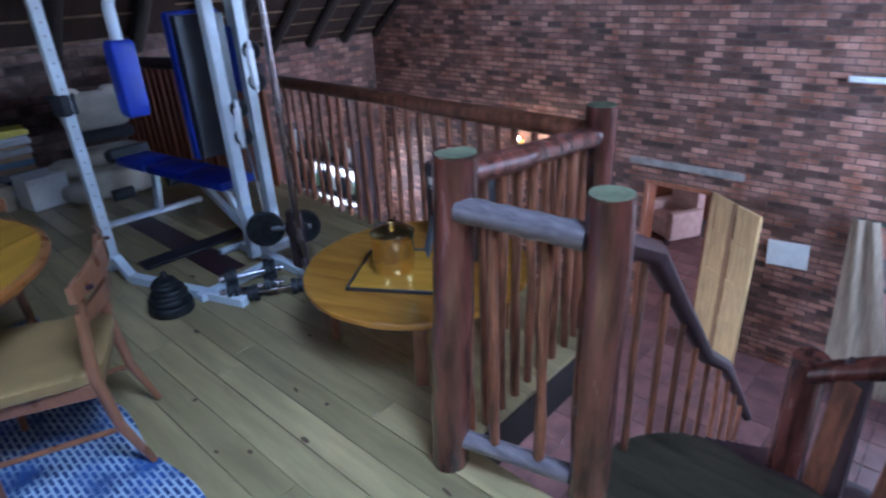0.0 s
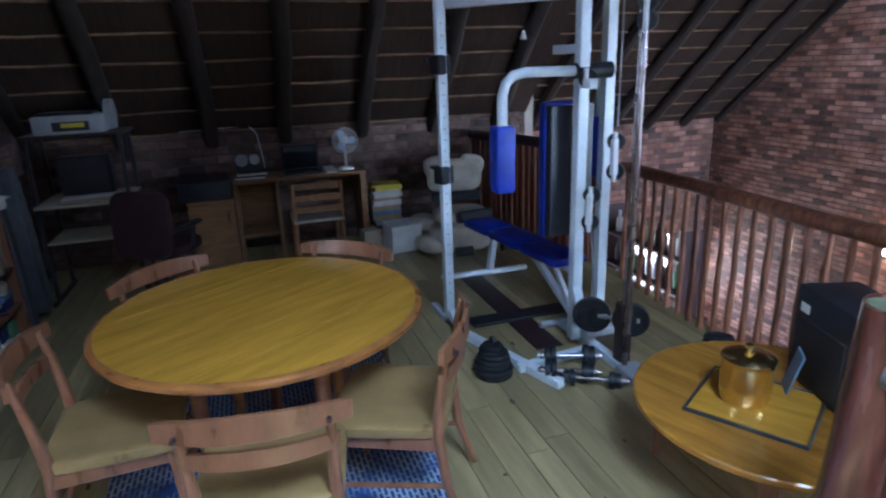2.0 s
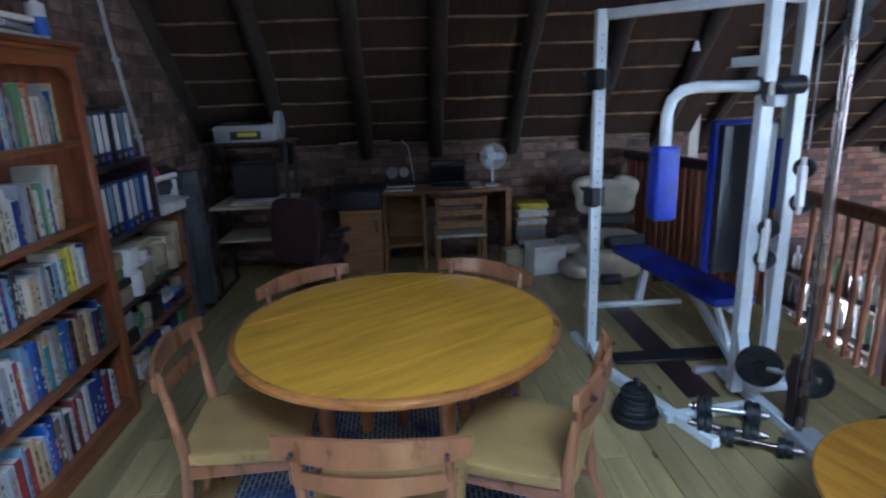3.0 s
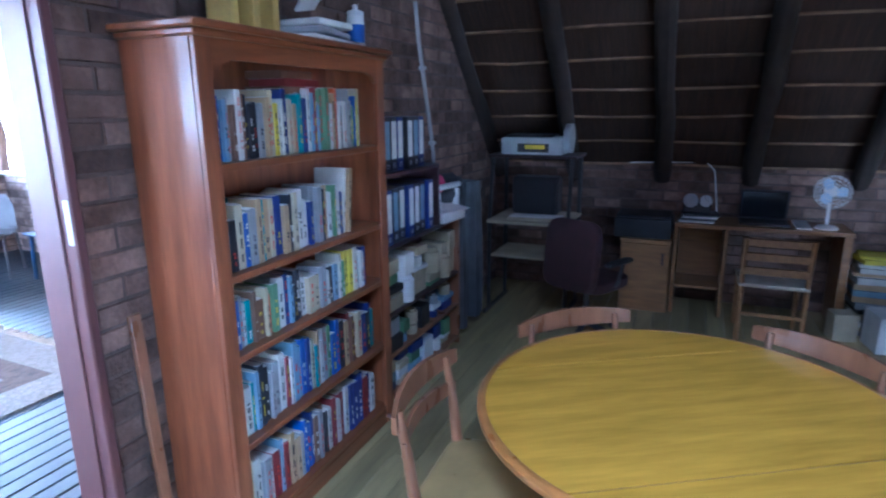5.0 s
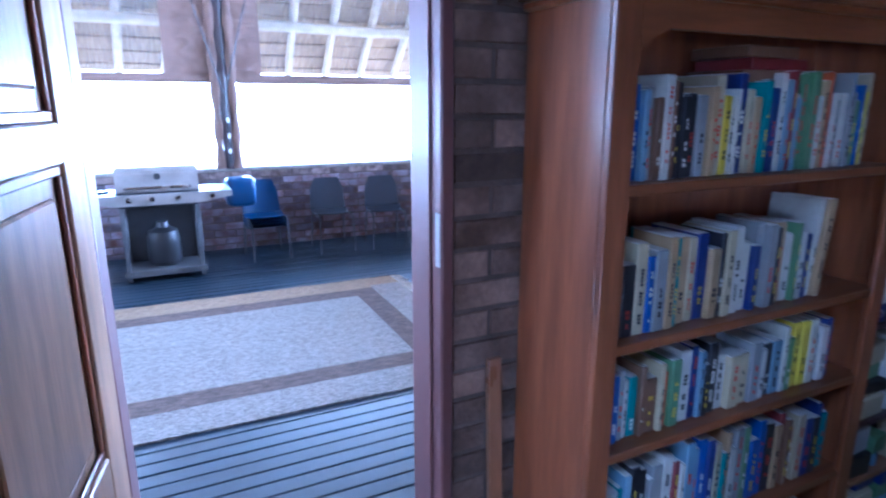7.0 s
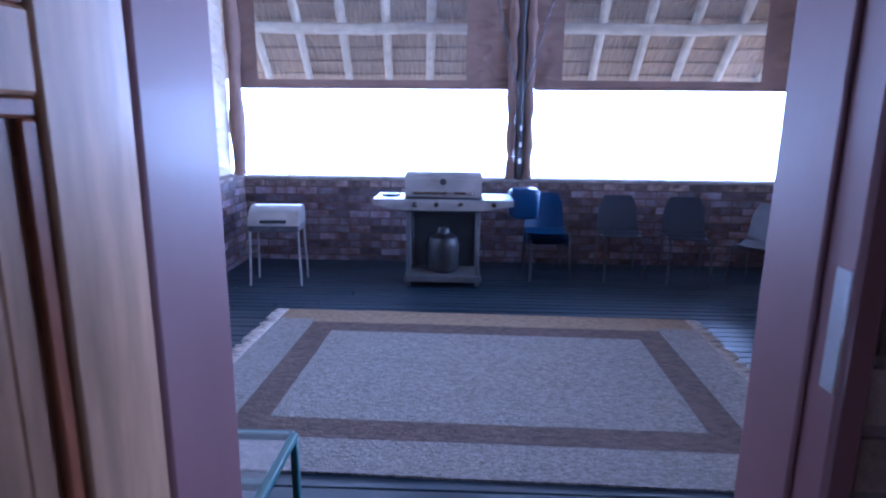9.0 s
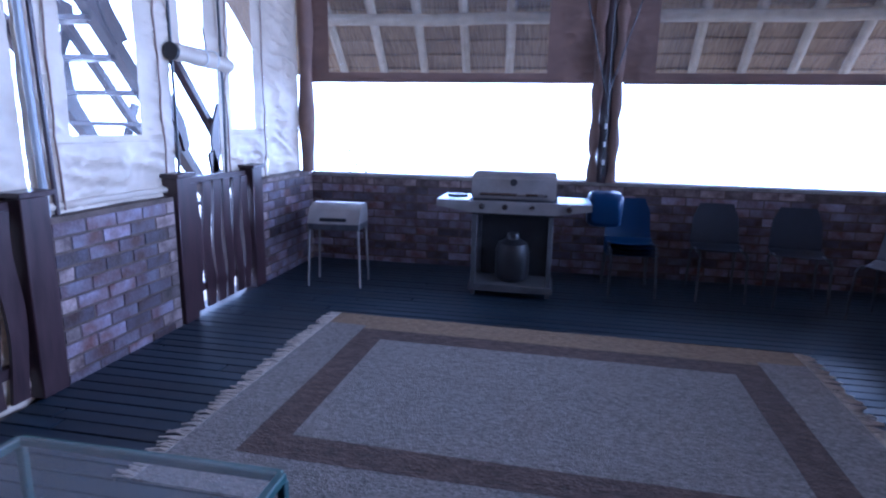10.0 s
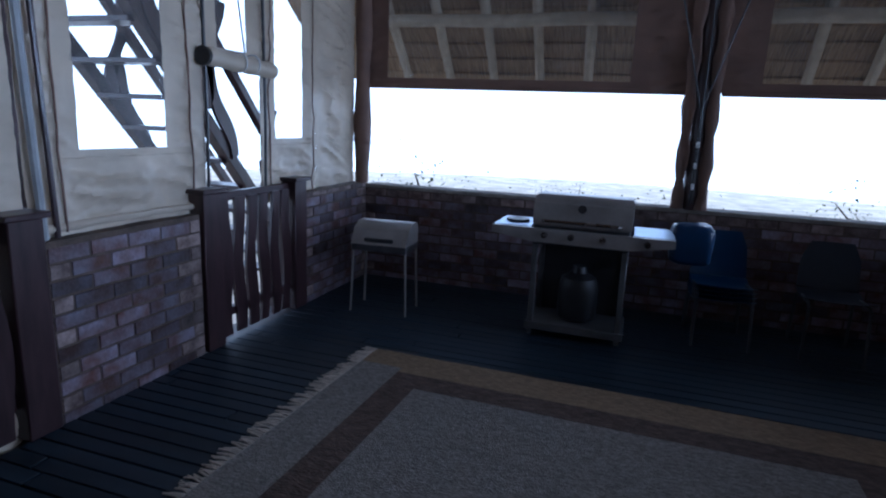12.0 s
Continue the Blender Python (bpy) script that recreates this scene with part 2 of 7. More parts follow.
RUGF = mat("rug_fringe_wool", (0.60, 0.54, 0.48), 0.9, var=0.12, scale=20, grain=0.2)
TUBE = mat("worn_steel_tube", (0.12, 0.12, 0.13), 0.35, metal=0.7, var=0.15, scale=8, grain=0.15)
# dark olive-brown wood of the top step and first tread
TREAD = mat("olive_tread_wood", (0.043, 0.036, 0.019), 0.45, var=0.2, scale=3, grain=0.2, stretch=(1.2, 8, 8), bump=0.0006, bump_scale=12)
BLUECHAIR = mat("blue_plastic", (0.005, 0.034, 0.10), 0.35, var=0.08, scale=6, grain=0.05)
GREENMET = mat("green_painted_steel", (0.03, 0.09, 0.09), 0.4, var=0.12, scale=8, grain=0.1)
CONCRETE = mat("brick_coping", (0.27, 0.24, 0.21), 0.8, var=0.15, scale=8, grain=0.2, bump=0.002, bump_scale=60)
FLAG = mat("pink_stone_tile", (0.19, 0.09, 0.08), 0.45, var=0.16, scale=4, grain=0.15, by_object=0.18, bump=0.001, bump_scale=50)
PINE = mat("pine_door", (0.52, 0.34, 0.14), 0.45, var=0.12, scale=3, grain=0.15, stretch=(9, 9, 1.0), bump_scale=14)
CURTAIN = mat("cream_curtain", (0.30, 0.225, 0.15), 0.9, var=0.12, scale=3, grain=0.15, stretch=(8, 8, 1))
GREENC = mat("green_sash", (0.06, 0.085, 0.07), 0.5, var=0.15, scale=5, grain=0.12)
PLASTER = mat("cream_plaster", (0.5, 0.44, 0.36), 0.9, var=0.08, scale=3, grain=0.06)
SAND = mat("dry_ground", (0.58, 0.52, 0.42), 0.95, var=0.15, scale=0.6, grain=0.25, bump=0.02, bump_scale=5)
LEAF = mat("dry_leaf", (0.12, 0.13, 0.07), 0.8, var=0.25, scale=5, by_island=0.4)
BARK = mat("bark", (0.12, 0.09, 0.065), 0.9, var=0.2, scale=6, grain=0.3, bump=0.004, bump_scale=30)


def plain(name, base, rough=0.6, metal=0.0):
    return mat(name, base, rough, metal, var=0.08, scale=9, grain=0.08, bump_scale=70)


def blue_rug_mat():
    """A blue cloth rug with a pale key-like figure."""
    m = mat("blue_patterned_cloth", (0.035, 0.075, 0.22), 0.95, var=0.2, scale=9, grain=0.3, bump=0.003, bump_scale=120)
    n, l = m.node_tree.nodes, m.node_tree.links
    b = n["Principled BSDF"]
    old = b.inputs["Base Color"].links[0].from_socket
    co = n.new("ShaderNodeTexCoord")
    br = n.new("ShaderNodeTexBrick")
    br.inputs["Scale"].default_value = 11
    br.inputs["Mortar Size"].default_value = 0.055
    br.inputs["Brick Width"].default_value = 0.6
    l.new(co.outputs["Object"], br.inputs["Vector"])
    wv = n.new("ShaderNodeTexNoise")
    wv.inputs["Scale"].default_value = 5
    l.new(co.outputs["Object"], wv.inputs["Vector"])
    st = n.new("ShaderNodeMapRange")
    st.inputs[1].default_value, st.inputs[2].default_value = 0.34, 0.52
    l.new(wv.outputs["Fac"], st.inputs[0])
    mu = n.new("ShaderNodeMath")
    mu.operation = "MULTIPLY"
    l.new(br.outputs["Fac"], mu.inputs[0])
    l.new(st.outputs[0], mu.inputs[1])
    mx = n.new("ShaderNodeMix")
    mx.data_type = "RGBA"
    l.new(mu.outputs[0], mx.inputs["Factor"])
    l.new(old, mx.inputs[6])
    mx.inputs[7].default_value = (0.40, 0.48, 0.58, 1)
    l.new(mx.outputs[2], b.inputs["Base Color"])
    return m


BLUERUG = blue_rug_mat()


def glass_mat(name, base, rough, alpha):
    """Thin clear sheet: mostly see-through, with its own gloss and a little haze."""
    m = bpy.data.materials.new(name)
    m.use_nodes = True
    n, l = m.node_tree.nodes, m.node_tree.links
    b = n["Principled BSDF"]
    b.inputs["Base Color"].default_value = (*base, 1)
    b.inputs["Roughness"].default_value = rough
    tr = n.new("ShaderNodeBsdfTransparent")
    mx = n.new("ShaderNodeMixShader")
    no = n.new("ShaderNodeTexNoise")
    no.inputs["Scale"].default_value = 4
    mr = n.new("ShaderNodeMapRange")
    mr.inputs[3].default_value, mr.inputs[4].default_value = alpha * 0.5, alpha * 1.5
    l.new(no.outputs["Fac"], mr.inputs[0])
    l.new(mr.outputs[0], mx.inputs[0])
    l.new(tr.outputs[0], mx.inputs[1])
    l.new(b.outputs[0], mx.inputs[2])
    l.new(mx.outputs[0], n["Material Output"].inputs[0])
    return m


CLEAR = glass_mat("clear_vinyl", (0.8, 0.8, 0.8), 0.15, 0.10)
SCREEN = mat("dark_screen", (0.008, 0.008, 0.01), 0.12, var=0.05, scale=5)

# ---- mesh tools ----
PLACE = [None]


def section(xx=1.0, xy=0.0, dx=0.0, yx=0.0, yy=1.0, dy=0.0, zz=1.0):
    """Lays the things that follow into the plan: x and y are turned, stretched and moved, heights scaled."""
    PLACE[0] = Matrix(((xx, xy, 0, dx), (yx, yy, 0, dy), (0, 0, zz, 0), (0, 0, 0, 1)))


def placed(m):
    """The pose of a thing in the present section; a thing with a place of its own keeps its shape."""
    a = PLACE[0]
    if a is None:
        return m
    if m.translation.length < 1e-6:
        return a @ m
    s = a[2][2]
    return Matrix.Translation(a @ m.translation) @ m.to_3x3().to_4x4() @ Matrix.Diagonal((s, s, s, 1))


def empty(name, x=0, y=0, z=0, rz=0, label="", category="", group="", kind=""):
    """A thing: an Empty at its base that parents its parts."""
    ob = new(name)
    ob.empty_display_size = 0.1
    ob.matrix_basis = placed(pose(x, y, z, 0, 0, rz))
    return tagged(ob, label, category, group, kind)


def mesh_of(bm, name, material, smooth=True):
    me = bpy.data.meshes.new(name)
    bmesh.ops.recalc_face_normals(bm, faces=bm.faces)
    bm.to_mesh(me)
    bm.free()
    me.materials.append(material)
    if smooth:
        me.shade_smooth()
        me.set_sharp_from_angle(angle=radians(38))
    return me


def part(name, bm, material, parent=None, label="", m=None, kind=""):
    """Links a bmesh, or a mesh, as one object under a thing or a part."""
    me = bm if isinstance(bm, bpy.types.Mesh) else mesh_of(bm, name, material)
    ob = new(name, me)
    if parent is not None:
        ob.parent = parent
    if m is not None:
        ob.matrix_basis = m
    if parent is None:
        ob.matrix_basis = placed(ob.matrix_basis)
    return tagged(ob, label, kind=kind)


def box(bm, x0, x1, y0, y1, z0, z1, bevel=0.0, m=None, seg=1):
    """Adds a box with rounded edges."""
    vs = [bm.verts.new((x, y, z)) for x in (x0, x1) for y in (y0, y1) for z in (z0, z1)]
    fs = [bm.faces.new([vs[i] for i in f]) for f in ((0, 1, 3, 2), (4, 6, 7, 5), (0, 4, 5, 1), (2, 3, 7, 6), (0, 2, 6, 4), (1, 5, 7, 3))]
    out = vs
    if bevel:
        es = list({e for f in fs for e in f.edges})
        r = bmesh.ops.bevel(bm, geom=es, offset=bevel, segments=seg, profile=0.5, affect="EDGES")
        out = list({v for f in r["faces"] for v in f.verts} | {v for v in vs if v.is_valid})
    if m is not None:
        bmesh.ops.transform(bm, matrix=m, verts=out)
    return bm


def B(*a, **k):
    return box(bmesh.new(), *a, **k)


def tube(bm, pts, rad, n=10, wob=0.0, seed=0, cap=True):
    """Adds a round bar along points; rad is one radius or one for each point; wob makes it knotty."""
    rnd = random.Random(seed)
    pts = [Vector(p) for p in pts]
    rads = rad if isinstance(rad, (list, tuple)) else [rad] * len(pts)
    rings = []
    up = Vector((0, 0, 1))
    d0 = (pts[1] - pts[0]).normalized()
    side = d0.cross(up if abs(d0.z) < 0.9 else Vector((1, 0, 0))).normalized()
    for i, p in enumerate(pts):
        d = ((pts[min(i + 1, len(pts) - 1)] - pts[max(i - 1, 0)])).normalized()
        side = (side - d * side.dot(d)).normalized()
        o = d.cross(side)
        ring = []
        for k in range(n):
            a = 2 * math.pi * k / n
            r = rads[i] * (1 + wob * rnd.uniform(-1, 1))
            ring.append(bm.verts.new(p + side * (r * math.cos(a)) + o * (r * math.sin(a))))
        rings.append(ring)
    for a, b in zip(rings, rings[1:]):
        for k in range(n):
            bm.faces.new((a[k], a[(k + 1) % n], b[(k + 1) % n], b[k]))
    if cap:
        bm.faces.new(rings[0][::-1])
        bm.faces.new(rings[-1])
    return bm


def T(*a, **k):
    return tube(bmesh.new(), *a, **k)


def lathe(bm, prof, n=28, c=(0, 0, 0)):
    """Turns a profile of (radius, z) round the z axis."""
    rings = []
    for r, z in prof:
        rings.append([bm.verts.new((c[0] + r * math.cos(2 * math.pi * k / n), c[1] + r * math.sin(2 * math.pi * k / n), c[2] + z)) for k in range(n)])
    for a, b in zip(rings, rings[1:]):
        for k in range(n):
            bm.faces.new((a[k], a[(k + 1) % n], b[(k + 1) % n], b[k]))
    bm.faces.new(rings[0][::-1])
    bm.faces.new(rings[-1])
    return bm


def L(*a, **k):
    return lathe(bmesh.new(), *a, **k)


def outline(bm, pts, t, m=None):
    """A flat shape of thickness t: points in the xz plane, extruded along y from -t/2 to t/2."""
    lo = [bm.verts.new((x, -t / 2, z)) for x, z in pts]
    hi = [bm.verts.new((x, t / 2, z)) for x, z in pts]
    bm.faces.new(lo)
    bm.faces.new(hi[::-1])
    k = len(pts)
    for i in range(k):
        bm.faces.new((lo[i], hi[i], hi[(i + 1) % k], lo[(i + 1) % k]))
    if m is not None:
        bmesh.ops.transform(bm, matrix=m, verts=lo + hi)
    return bm


def sheet(bm, x0, x1, y0, y1, nx, ny, fn):
    """A grid whose points are fn(u, v), u in x0..x1 and v in y0..y1."""
    g = [[bm.verts.new(fn(x0 + (x1 - x0) * i / nx, y0 + (y1 - y0) * j / ny)) for j in range(ny + 1)] for i in range(nx + 1)]
    for i in range(nx):
        for j in range(ny):
            bm.faces.new((g[i][j], g[i + 1][j], g[i + 1][j + 1], g[i][j + 1]))
    return bm


def pillow(bm, w, d, h, c=(0, 0, 0), n=10, p=3.0, m=None):
    """A soft cushion: a rounded box of the given width, depth and height."""
    r = bmesh.ops.create_uvsphere(bm, u_segments=n * 2, v_segments=n, radius=1)
    for v in r["verts"]:
        s = [math.copysign(abs(a) ** (2 / p), a) for a in v.co]
        v.co = Vector((c[0] + s[0] * w / 2, c[1] + s[1] * d / 2, c[2] + s[2] * h / 2))
    if m is not None:
        bmesh.ops.transform(bm, matrix=m, verts=r["verts"])
    return bm

# ---- the large structure ----
WALL_S, WALL_W, DECK_S, DECK_E, DECK_W = -1.95, -5.95, -7.75, 1.08, -4.95
GABLE, LOW, EDGE = 7.0, -2.95, 2.60


def thatch_z(x):
    """Underside of the loft's thatch."""
    return 1.15 + 1.03 * (x + 5.95)


def hall_z(x):
    """Underside of the hall's thatch."""
    return 0.70 + 0.84 * (x + 7.8)


def body(name, m, u0, u1, z0, z1, holes, thick, material, label, top=None):
    """A wall's core with openings: u along it, the face at 0, thickness away from the room."""
    bm = bmesh.new()
    us = sorted({u0, u1, *[h[0] for h in holes], *[h[1] for h in holes]})
    zs = sorted({z0, z1, *[h[2] for h in holes], *[h[3] for h in holes]})
    if top:
        us = sorted({*us, *[u0 + (u1 - u0) * i / 24 for i in range(25)]})
    for a, b in zip(us, us[1:]):
        if b - a < 0.001:
            continue
        for c, d in zip(zs, zs[1:]):
            cu, cz = (a + b) / 2, (c + d) / 2
            if any(h[0] < cu < h[1] and h[2] < cz < h[3] for h in holes):
                continue
            if top:
                d = min(d, top((a + b) / 2))
                if d - c < 0.01:
                    continue
            box(bm, a, b, 0, thick, c, d)
    ob = part(name, bm, material, m=m)
    return tagged(ob, label, kind="structure")


def brick_mesh(material):
    bm = B(-0.111, 0.111, -0.007, 0.004, -0.0365, 0.0365, bevel=0.0)
    front = [v for v in bm.verts if v.co.y < 0]
    for v in front:
        v.co.x -= math.copysign(0.003, v.co.x)
        v.co.z -= math.copysign(0.003, v.co.z)
    bm.faces.ensure_lookup_table()
    return mesh_of(bm, "brick", material, smooth=False)


BRICK_JOBS = []


def brick_wall(name, m, u0, u1, z0, z1, holes=(), thick=0.2, label="", top=None, near=None, mats=(None, None), face=True):
    """A brick wall: a mortar core now, the bricks in front of it last."""
    ob = body(name, m, u0, u1, z0, z1, holes, thick, MORTAR, label, top)
    BRICK_JOBS.append((ob, u0, u1, z0, z1, holes, top, near, mats))
    return ob


def planks(name, floor, x0, x1, y0, y1, z, width, gap, thick, material, lengths, seed, holes=()):
    """Boards along x, each an object of its own with slightly uneven edges."""
    rnd = random.Random(seed)
    y = y0
    while y < y1 - 0.01:
        w = min(width * rnd.uniform(0.97, 1.03), y1 - y)
        cuts = [x0]
        while cuts[-1] < x1:
            cuts.append(min(x1, cuts[-1] + rnd.uniform(*lengths)))
        for a, b in zip(cuts, cuts[1:]):
            spans = [(a, b)]
            for hx0, hx1, hy0, hy1 in holes:
                if hy0 < y + w / 2 < hy1:
                    spans = [s for p, q in spans for s in ((p, min(q, hx0)), (max(p, hx1), q)) if s[1] - s[0] > 0.03]
            for p, q in spans:
                lx, ly = (q - p) / 2 - gap / 2, w / 2 - gap / 2
                ob = part(name, B(-lx, lx, -ly, ly, -thick, 0, bevel=0.0025), material, floor)
                ob.matrix_basis = pose((p + q) / 2, y + w / 2, z + rnd.uniform(-0.0012, 0.0012))
        y += w


# loft floor, with the stairwell left open
floor = part("floor", bmesh.new(), PLANK)
bm = bmesh.new()
STAIR = (-0.88, -0.34, 1.24, 1.35)


def edge_y(x):
    """The loft's open edge, which runs slightly askew."""
    return 2.60 - 0.092 * (x + 3.83)


BAYS = [(-5.95 + 0.507 * i, -5.95 + 0.507 * (i + 1)) for i in range(10)]
for a, b in BAYS:
    box(bm, a, b, WALL_S, min(EDGE + 0.05, edge_y((a + b) / 2)), -0.22, -0.024)
for a, b, c, d in ((STAIR[0], STAIR[1], WALL_S, STAIR[2]), (STAIR[1], 2.6, WALL_S, STAIR[3])):
    box(bm, a, b, c, d, -0.22, -0.024)
floor.data = mesh_of(bm, "floor", RAFTER)
tagged(floor, "pale pine plank floor of the loft", kind="structure")
planks("plank", floor, WALL_W, 2.6, WALL_S, EDGE, 0, 0.128, 0.002, 0.022, PLANK, (1.6, 3.2), 5, [(STAIR[0], STAIR[1], STAIR[2], 3), (STAIR[1], 3, STAIR[3], 3)] + [(a, b, edge_y((a + b) / 2), 3) for a, b in BAYS])

# south wall with the doorway to the deck
DOOR0, DOOR1, DOORH = -1.805, -0.99, 2.06
brick_wall("wall_south", pose(0, WALL_S, 0, 0, 0, 180), -2.6, -WALL_W, -0.255, 4.2, [(-DOOR1, -DOOR0, 0, DOORH)], 0.2,
           "brown face-brick wall under the thatch", top=lambda u: min(4.2, thatch_z(-u) + 0.3), near=lambda u, z: 1.70 < u < 3.4, mats=(BRICK_LOFT, None))
# west wall, low under the thatch
brick_wall("wall_west", pose(WALL_W, 0, 0, 0, 0, 90), WALL_S, 2.75, -0.255, 1.26, [], 0.25, "low brown brick wall under the thatched slope", near=lambda u, z: z > -0.05, mats=(BRICK_LOFT, None))
# hall walls
brick_wall("wall_north", pose(0, GABLE, 0), -7.8, 3.2, LOW, 5.6, [(-2.78, -1.9, LOW, -0.92), (-0.46, 1.5, -2.5, -0.92)], 0.22, "tall brick gable wall of the hall",
           top=lambda u: min(5.6, hall_z(u) + 0.28))
HW = (5.5, 6.5, -2.3, -1.15)
brick_wall("wall_hall_west", pose(-7.8, 0, 0, 0, 0, 90), 2.75, GABLE, LOW, 0.75, [HW], 0.22, "brick wall of the lower hall")
body("wall_hall_south", pose(0, 2.75, 0, 0, 0, 0), -7.8, -5.95, LOW, 2.4, [], 0.1, PLASTER, "plain wall between loft and hall", top=lambda u: min(2.4, hall_z(u)))
body("wall_below_loft", pose(0, -1.6, 0, 0, 0, 180), -3.2, 7.8, LOW, -0.22, [], 0.2, PLASTER, "plain wall below the loft")
WE2 = (4.5, 6.7, 0.3, 2.1)
body("wall_east", pose(2.6, 0, 0, 0, 0, -90), -EDGE, -WALL_S, -0.22, 5.0, [], 0.2, PLASTER, "plain wall behind the walker")
body("wall_hall_east", pose(3.2, 0, 0, 0, 0, -90), -GABLE, -EDGE, LOW, 5.0, [(-WE2[1], -WE2[0], WE2[2], WE2[3])], 0.2, PLASTER, "plain wall of the hall with a window")
body("wall_loft_return", pose(0, EDGE, 0), 2.6, 3.4, LOW, 5.0, [], 0.1, PLASTER, "plain wall return")
body("wall_lower_east", pose(3.2, 0, 0, 0, 0, -90), -EDGE, 1.8, LOW, -0.22, [], 0.2, PLASTER, "plain wall below the loft")

# lower hall floor: stone tiles on a slab
low_floor = part("floor_hall", B(-8.0, 3.4, -1.8, 11.5, LOW - 0.2, LOW - 0.012), MORTAR)
tagged(low_floor, "pinkish stone tile floor of the lower hall", kind="structure")

# thatched roofs and their poles
RIDGE = -1.2


def slope(name, f, x0, x1, y0, y1, material, label, hole=None):
    bm = bmesh.new()
    nx, ny = 40, 30
    rnd = random.Random(3)

    def at(x, y):
        k = noise.noise(Vector((x * 2.5, y * 1.2, 0))) * 0.02
        return (x, y, f(x) + k)
    sheet(bm, x0, x1, y0, y1, nx, ny, at)
    if hole:
        bmesh.ops.delete(bm, geom=[f for f in bm.faces if hole[0] < f.calc_center_median().x < hole[1] and hole[2] < f.calc_center_median().y < hole[3]], context="FACES")
    top = bmesh.ops.extrude_face_region(bm, geom=list(bm.faces))
    for v in top["geom"]:
        if isinstance(v, bmesh.types.BMVert):
            v.co.z += 0.3
    return tagged(part(name, bm, material), label, kind="structure")


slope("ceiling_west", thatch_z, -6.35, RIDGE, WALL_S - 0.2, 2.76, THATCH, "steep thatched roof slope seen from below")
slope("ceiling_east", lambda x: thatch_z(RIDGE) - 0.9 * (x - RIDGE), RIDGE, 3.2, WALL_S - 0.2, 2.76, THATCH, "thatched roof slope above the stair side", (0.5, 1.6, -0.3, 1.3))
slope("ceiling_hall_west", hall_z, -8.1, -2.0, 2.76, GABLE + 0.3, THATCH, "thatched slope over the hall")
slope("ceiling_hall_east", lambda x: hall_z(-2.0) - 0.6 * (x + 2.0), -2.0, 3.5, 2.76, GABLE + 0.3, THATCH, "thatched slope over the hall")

SL = Vector((1, 0, 1.03)).normalized()
for i, y in enumerate((-1.93, -1.20, -0.46, 0.215, 0.955, 1.69, 2.42)):
    a = Vector((-5.98, y, thatch_z(-5.98) - 0.075))
    pts = [a + SL * (0.35 * k) + Vector((0, random.Random(i * 30 + k).uniform(-0.012, 0.012), 0)) for k in range(19)]
    r = part("rafter", T(pts, [0.07] * 19, n=10, wob=0.06, seed=i), RAFTER)
    tagged(r, "dark round pole rafter under the thatch", "rafter", "roof rafters")
SH = Vector((1, 0, 0.84)).normalized()
for i in range(7):
    y = 2.95 + i * 0.68
    a = Vector((-7.75, y, hall_z(-7.75) - 0.09))
    r = part("rafter", T([a + SH * (0.5 * k) for k in range(14)], 0.07, n=8, wob=0.06, seed=50 + i), RAFTER)
    tagged(r, "dark round pole rafter under the thatch", "rafter", "roof rafters")
for k in range(13):
    p = Vector((-5.95, 0, thatch_z(-5.95))) + SL * (0.02 + 0.285 * k)
    rnd = random.Random(80 + k)
    pts = [(p.x + rnd.uniform(-0.006, 0.006), -1.93 + 0.34 * j, p.z - 0.012 + rnd.uniform(-0.008, 0.008)) for j in range(14)]
    r = part("batten", T(pts, 0.011, n=6, wob=0.15, seed=k), BATTEN_IN)
    tagged(r, "thin brown batten tied under the thatch", "batten", "roof battens")
for k in range(14):
    p = Vector((-7.75, 0, hall_z(-7.75))) + SH * (0.1 + 0.3 * k)
    r = part("batten", T([(p.x, 2.9 + 0.85 * j, p.z - 0.012) for j in range(6)], 0.011, n=6, wob=0.15, seed=k), BATTEN_IN)
    tagged(r, "thin brown batten tied under the thatch", "batten", "roof battens")

# deck: boards on a slab, low brick walls, thatch above
deck = part("deck_floor", B(DECK_W - 0.25, DECK_E + 0.25, DECK_S - 0.25, WALL_S - 0.2, -0.25, -0.03), DARKWOOD)
tagged(deck, "dark bluish timber deck", kind="structure")
brick_wall("wall_deck_south", pose(0, DECK_S, 0, 0, 0, 180), -DECK_E, -DECK_W, -0.03, 0.90, [], 0.2, "low dark brick parapet below the canvas windows", near=lambda u, z: True, mats=(BRICK_DECK, None))
brick_wall("wall_deck_east", pose(DECK_E, 0, 0, 0, 0, -90), 4.36, 5.38, -0.03, 0.93, [], 0.2, "low brick parapet of the deck", near=lambda u, z: True, mats=(BRICK_DECK, None))
brick_wall("wall_deck_east_corner", pose(DECK_E, 0, 0, 0, 0, -90), 6.62, 7.75, -0.03, 0.95, [], 0.2, "low brick parapet at the deck's corner", near=lambda u, z: True, mats=(BRICK_DECK, None))
brick_wall("wall_deck_west", pose(DECK_W, 0, 0, 0, 0, 90), DECK_S, WALL_S - 0.2, -0.03, 0.90, [], 0.2, "low brick parapet of the deck", mats=(BRICK_DECK, None))
for n, a in (("coping_south", (DECK_W, DECK_E, DECK_S - 0.2, DECK_S + 0.015, 0.90, 0.935)), ("coping_west", (DECK_W - 0.2, DECK_W + 0.015, DECK_S + 0.02, WALL_S - 0.21, 0.90, 0.935))):
    tagged(part("trim_" + n, B(*a, bevel=0.006), CONCRETE), "rendered coping of the parapet", kind="structure")


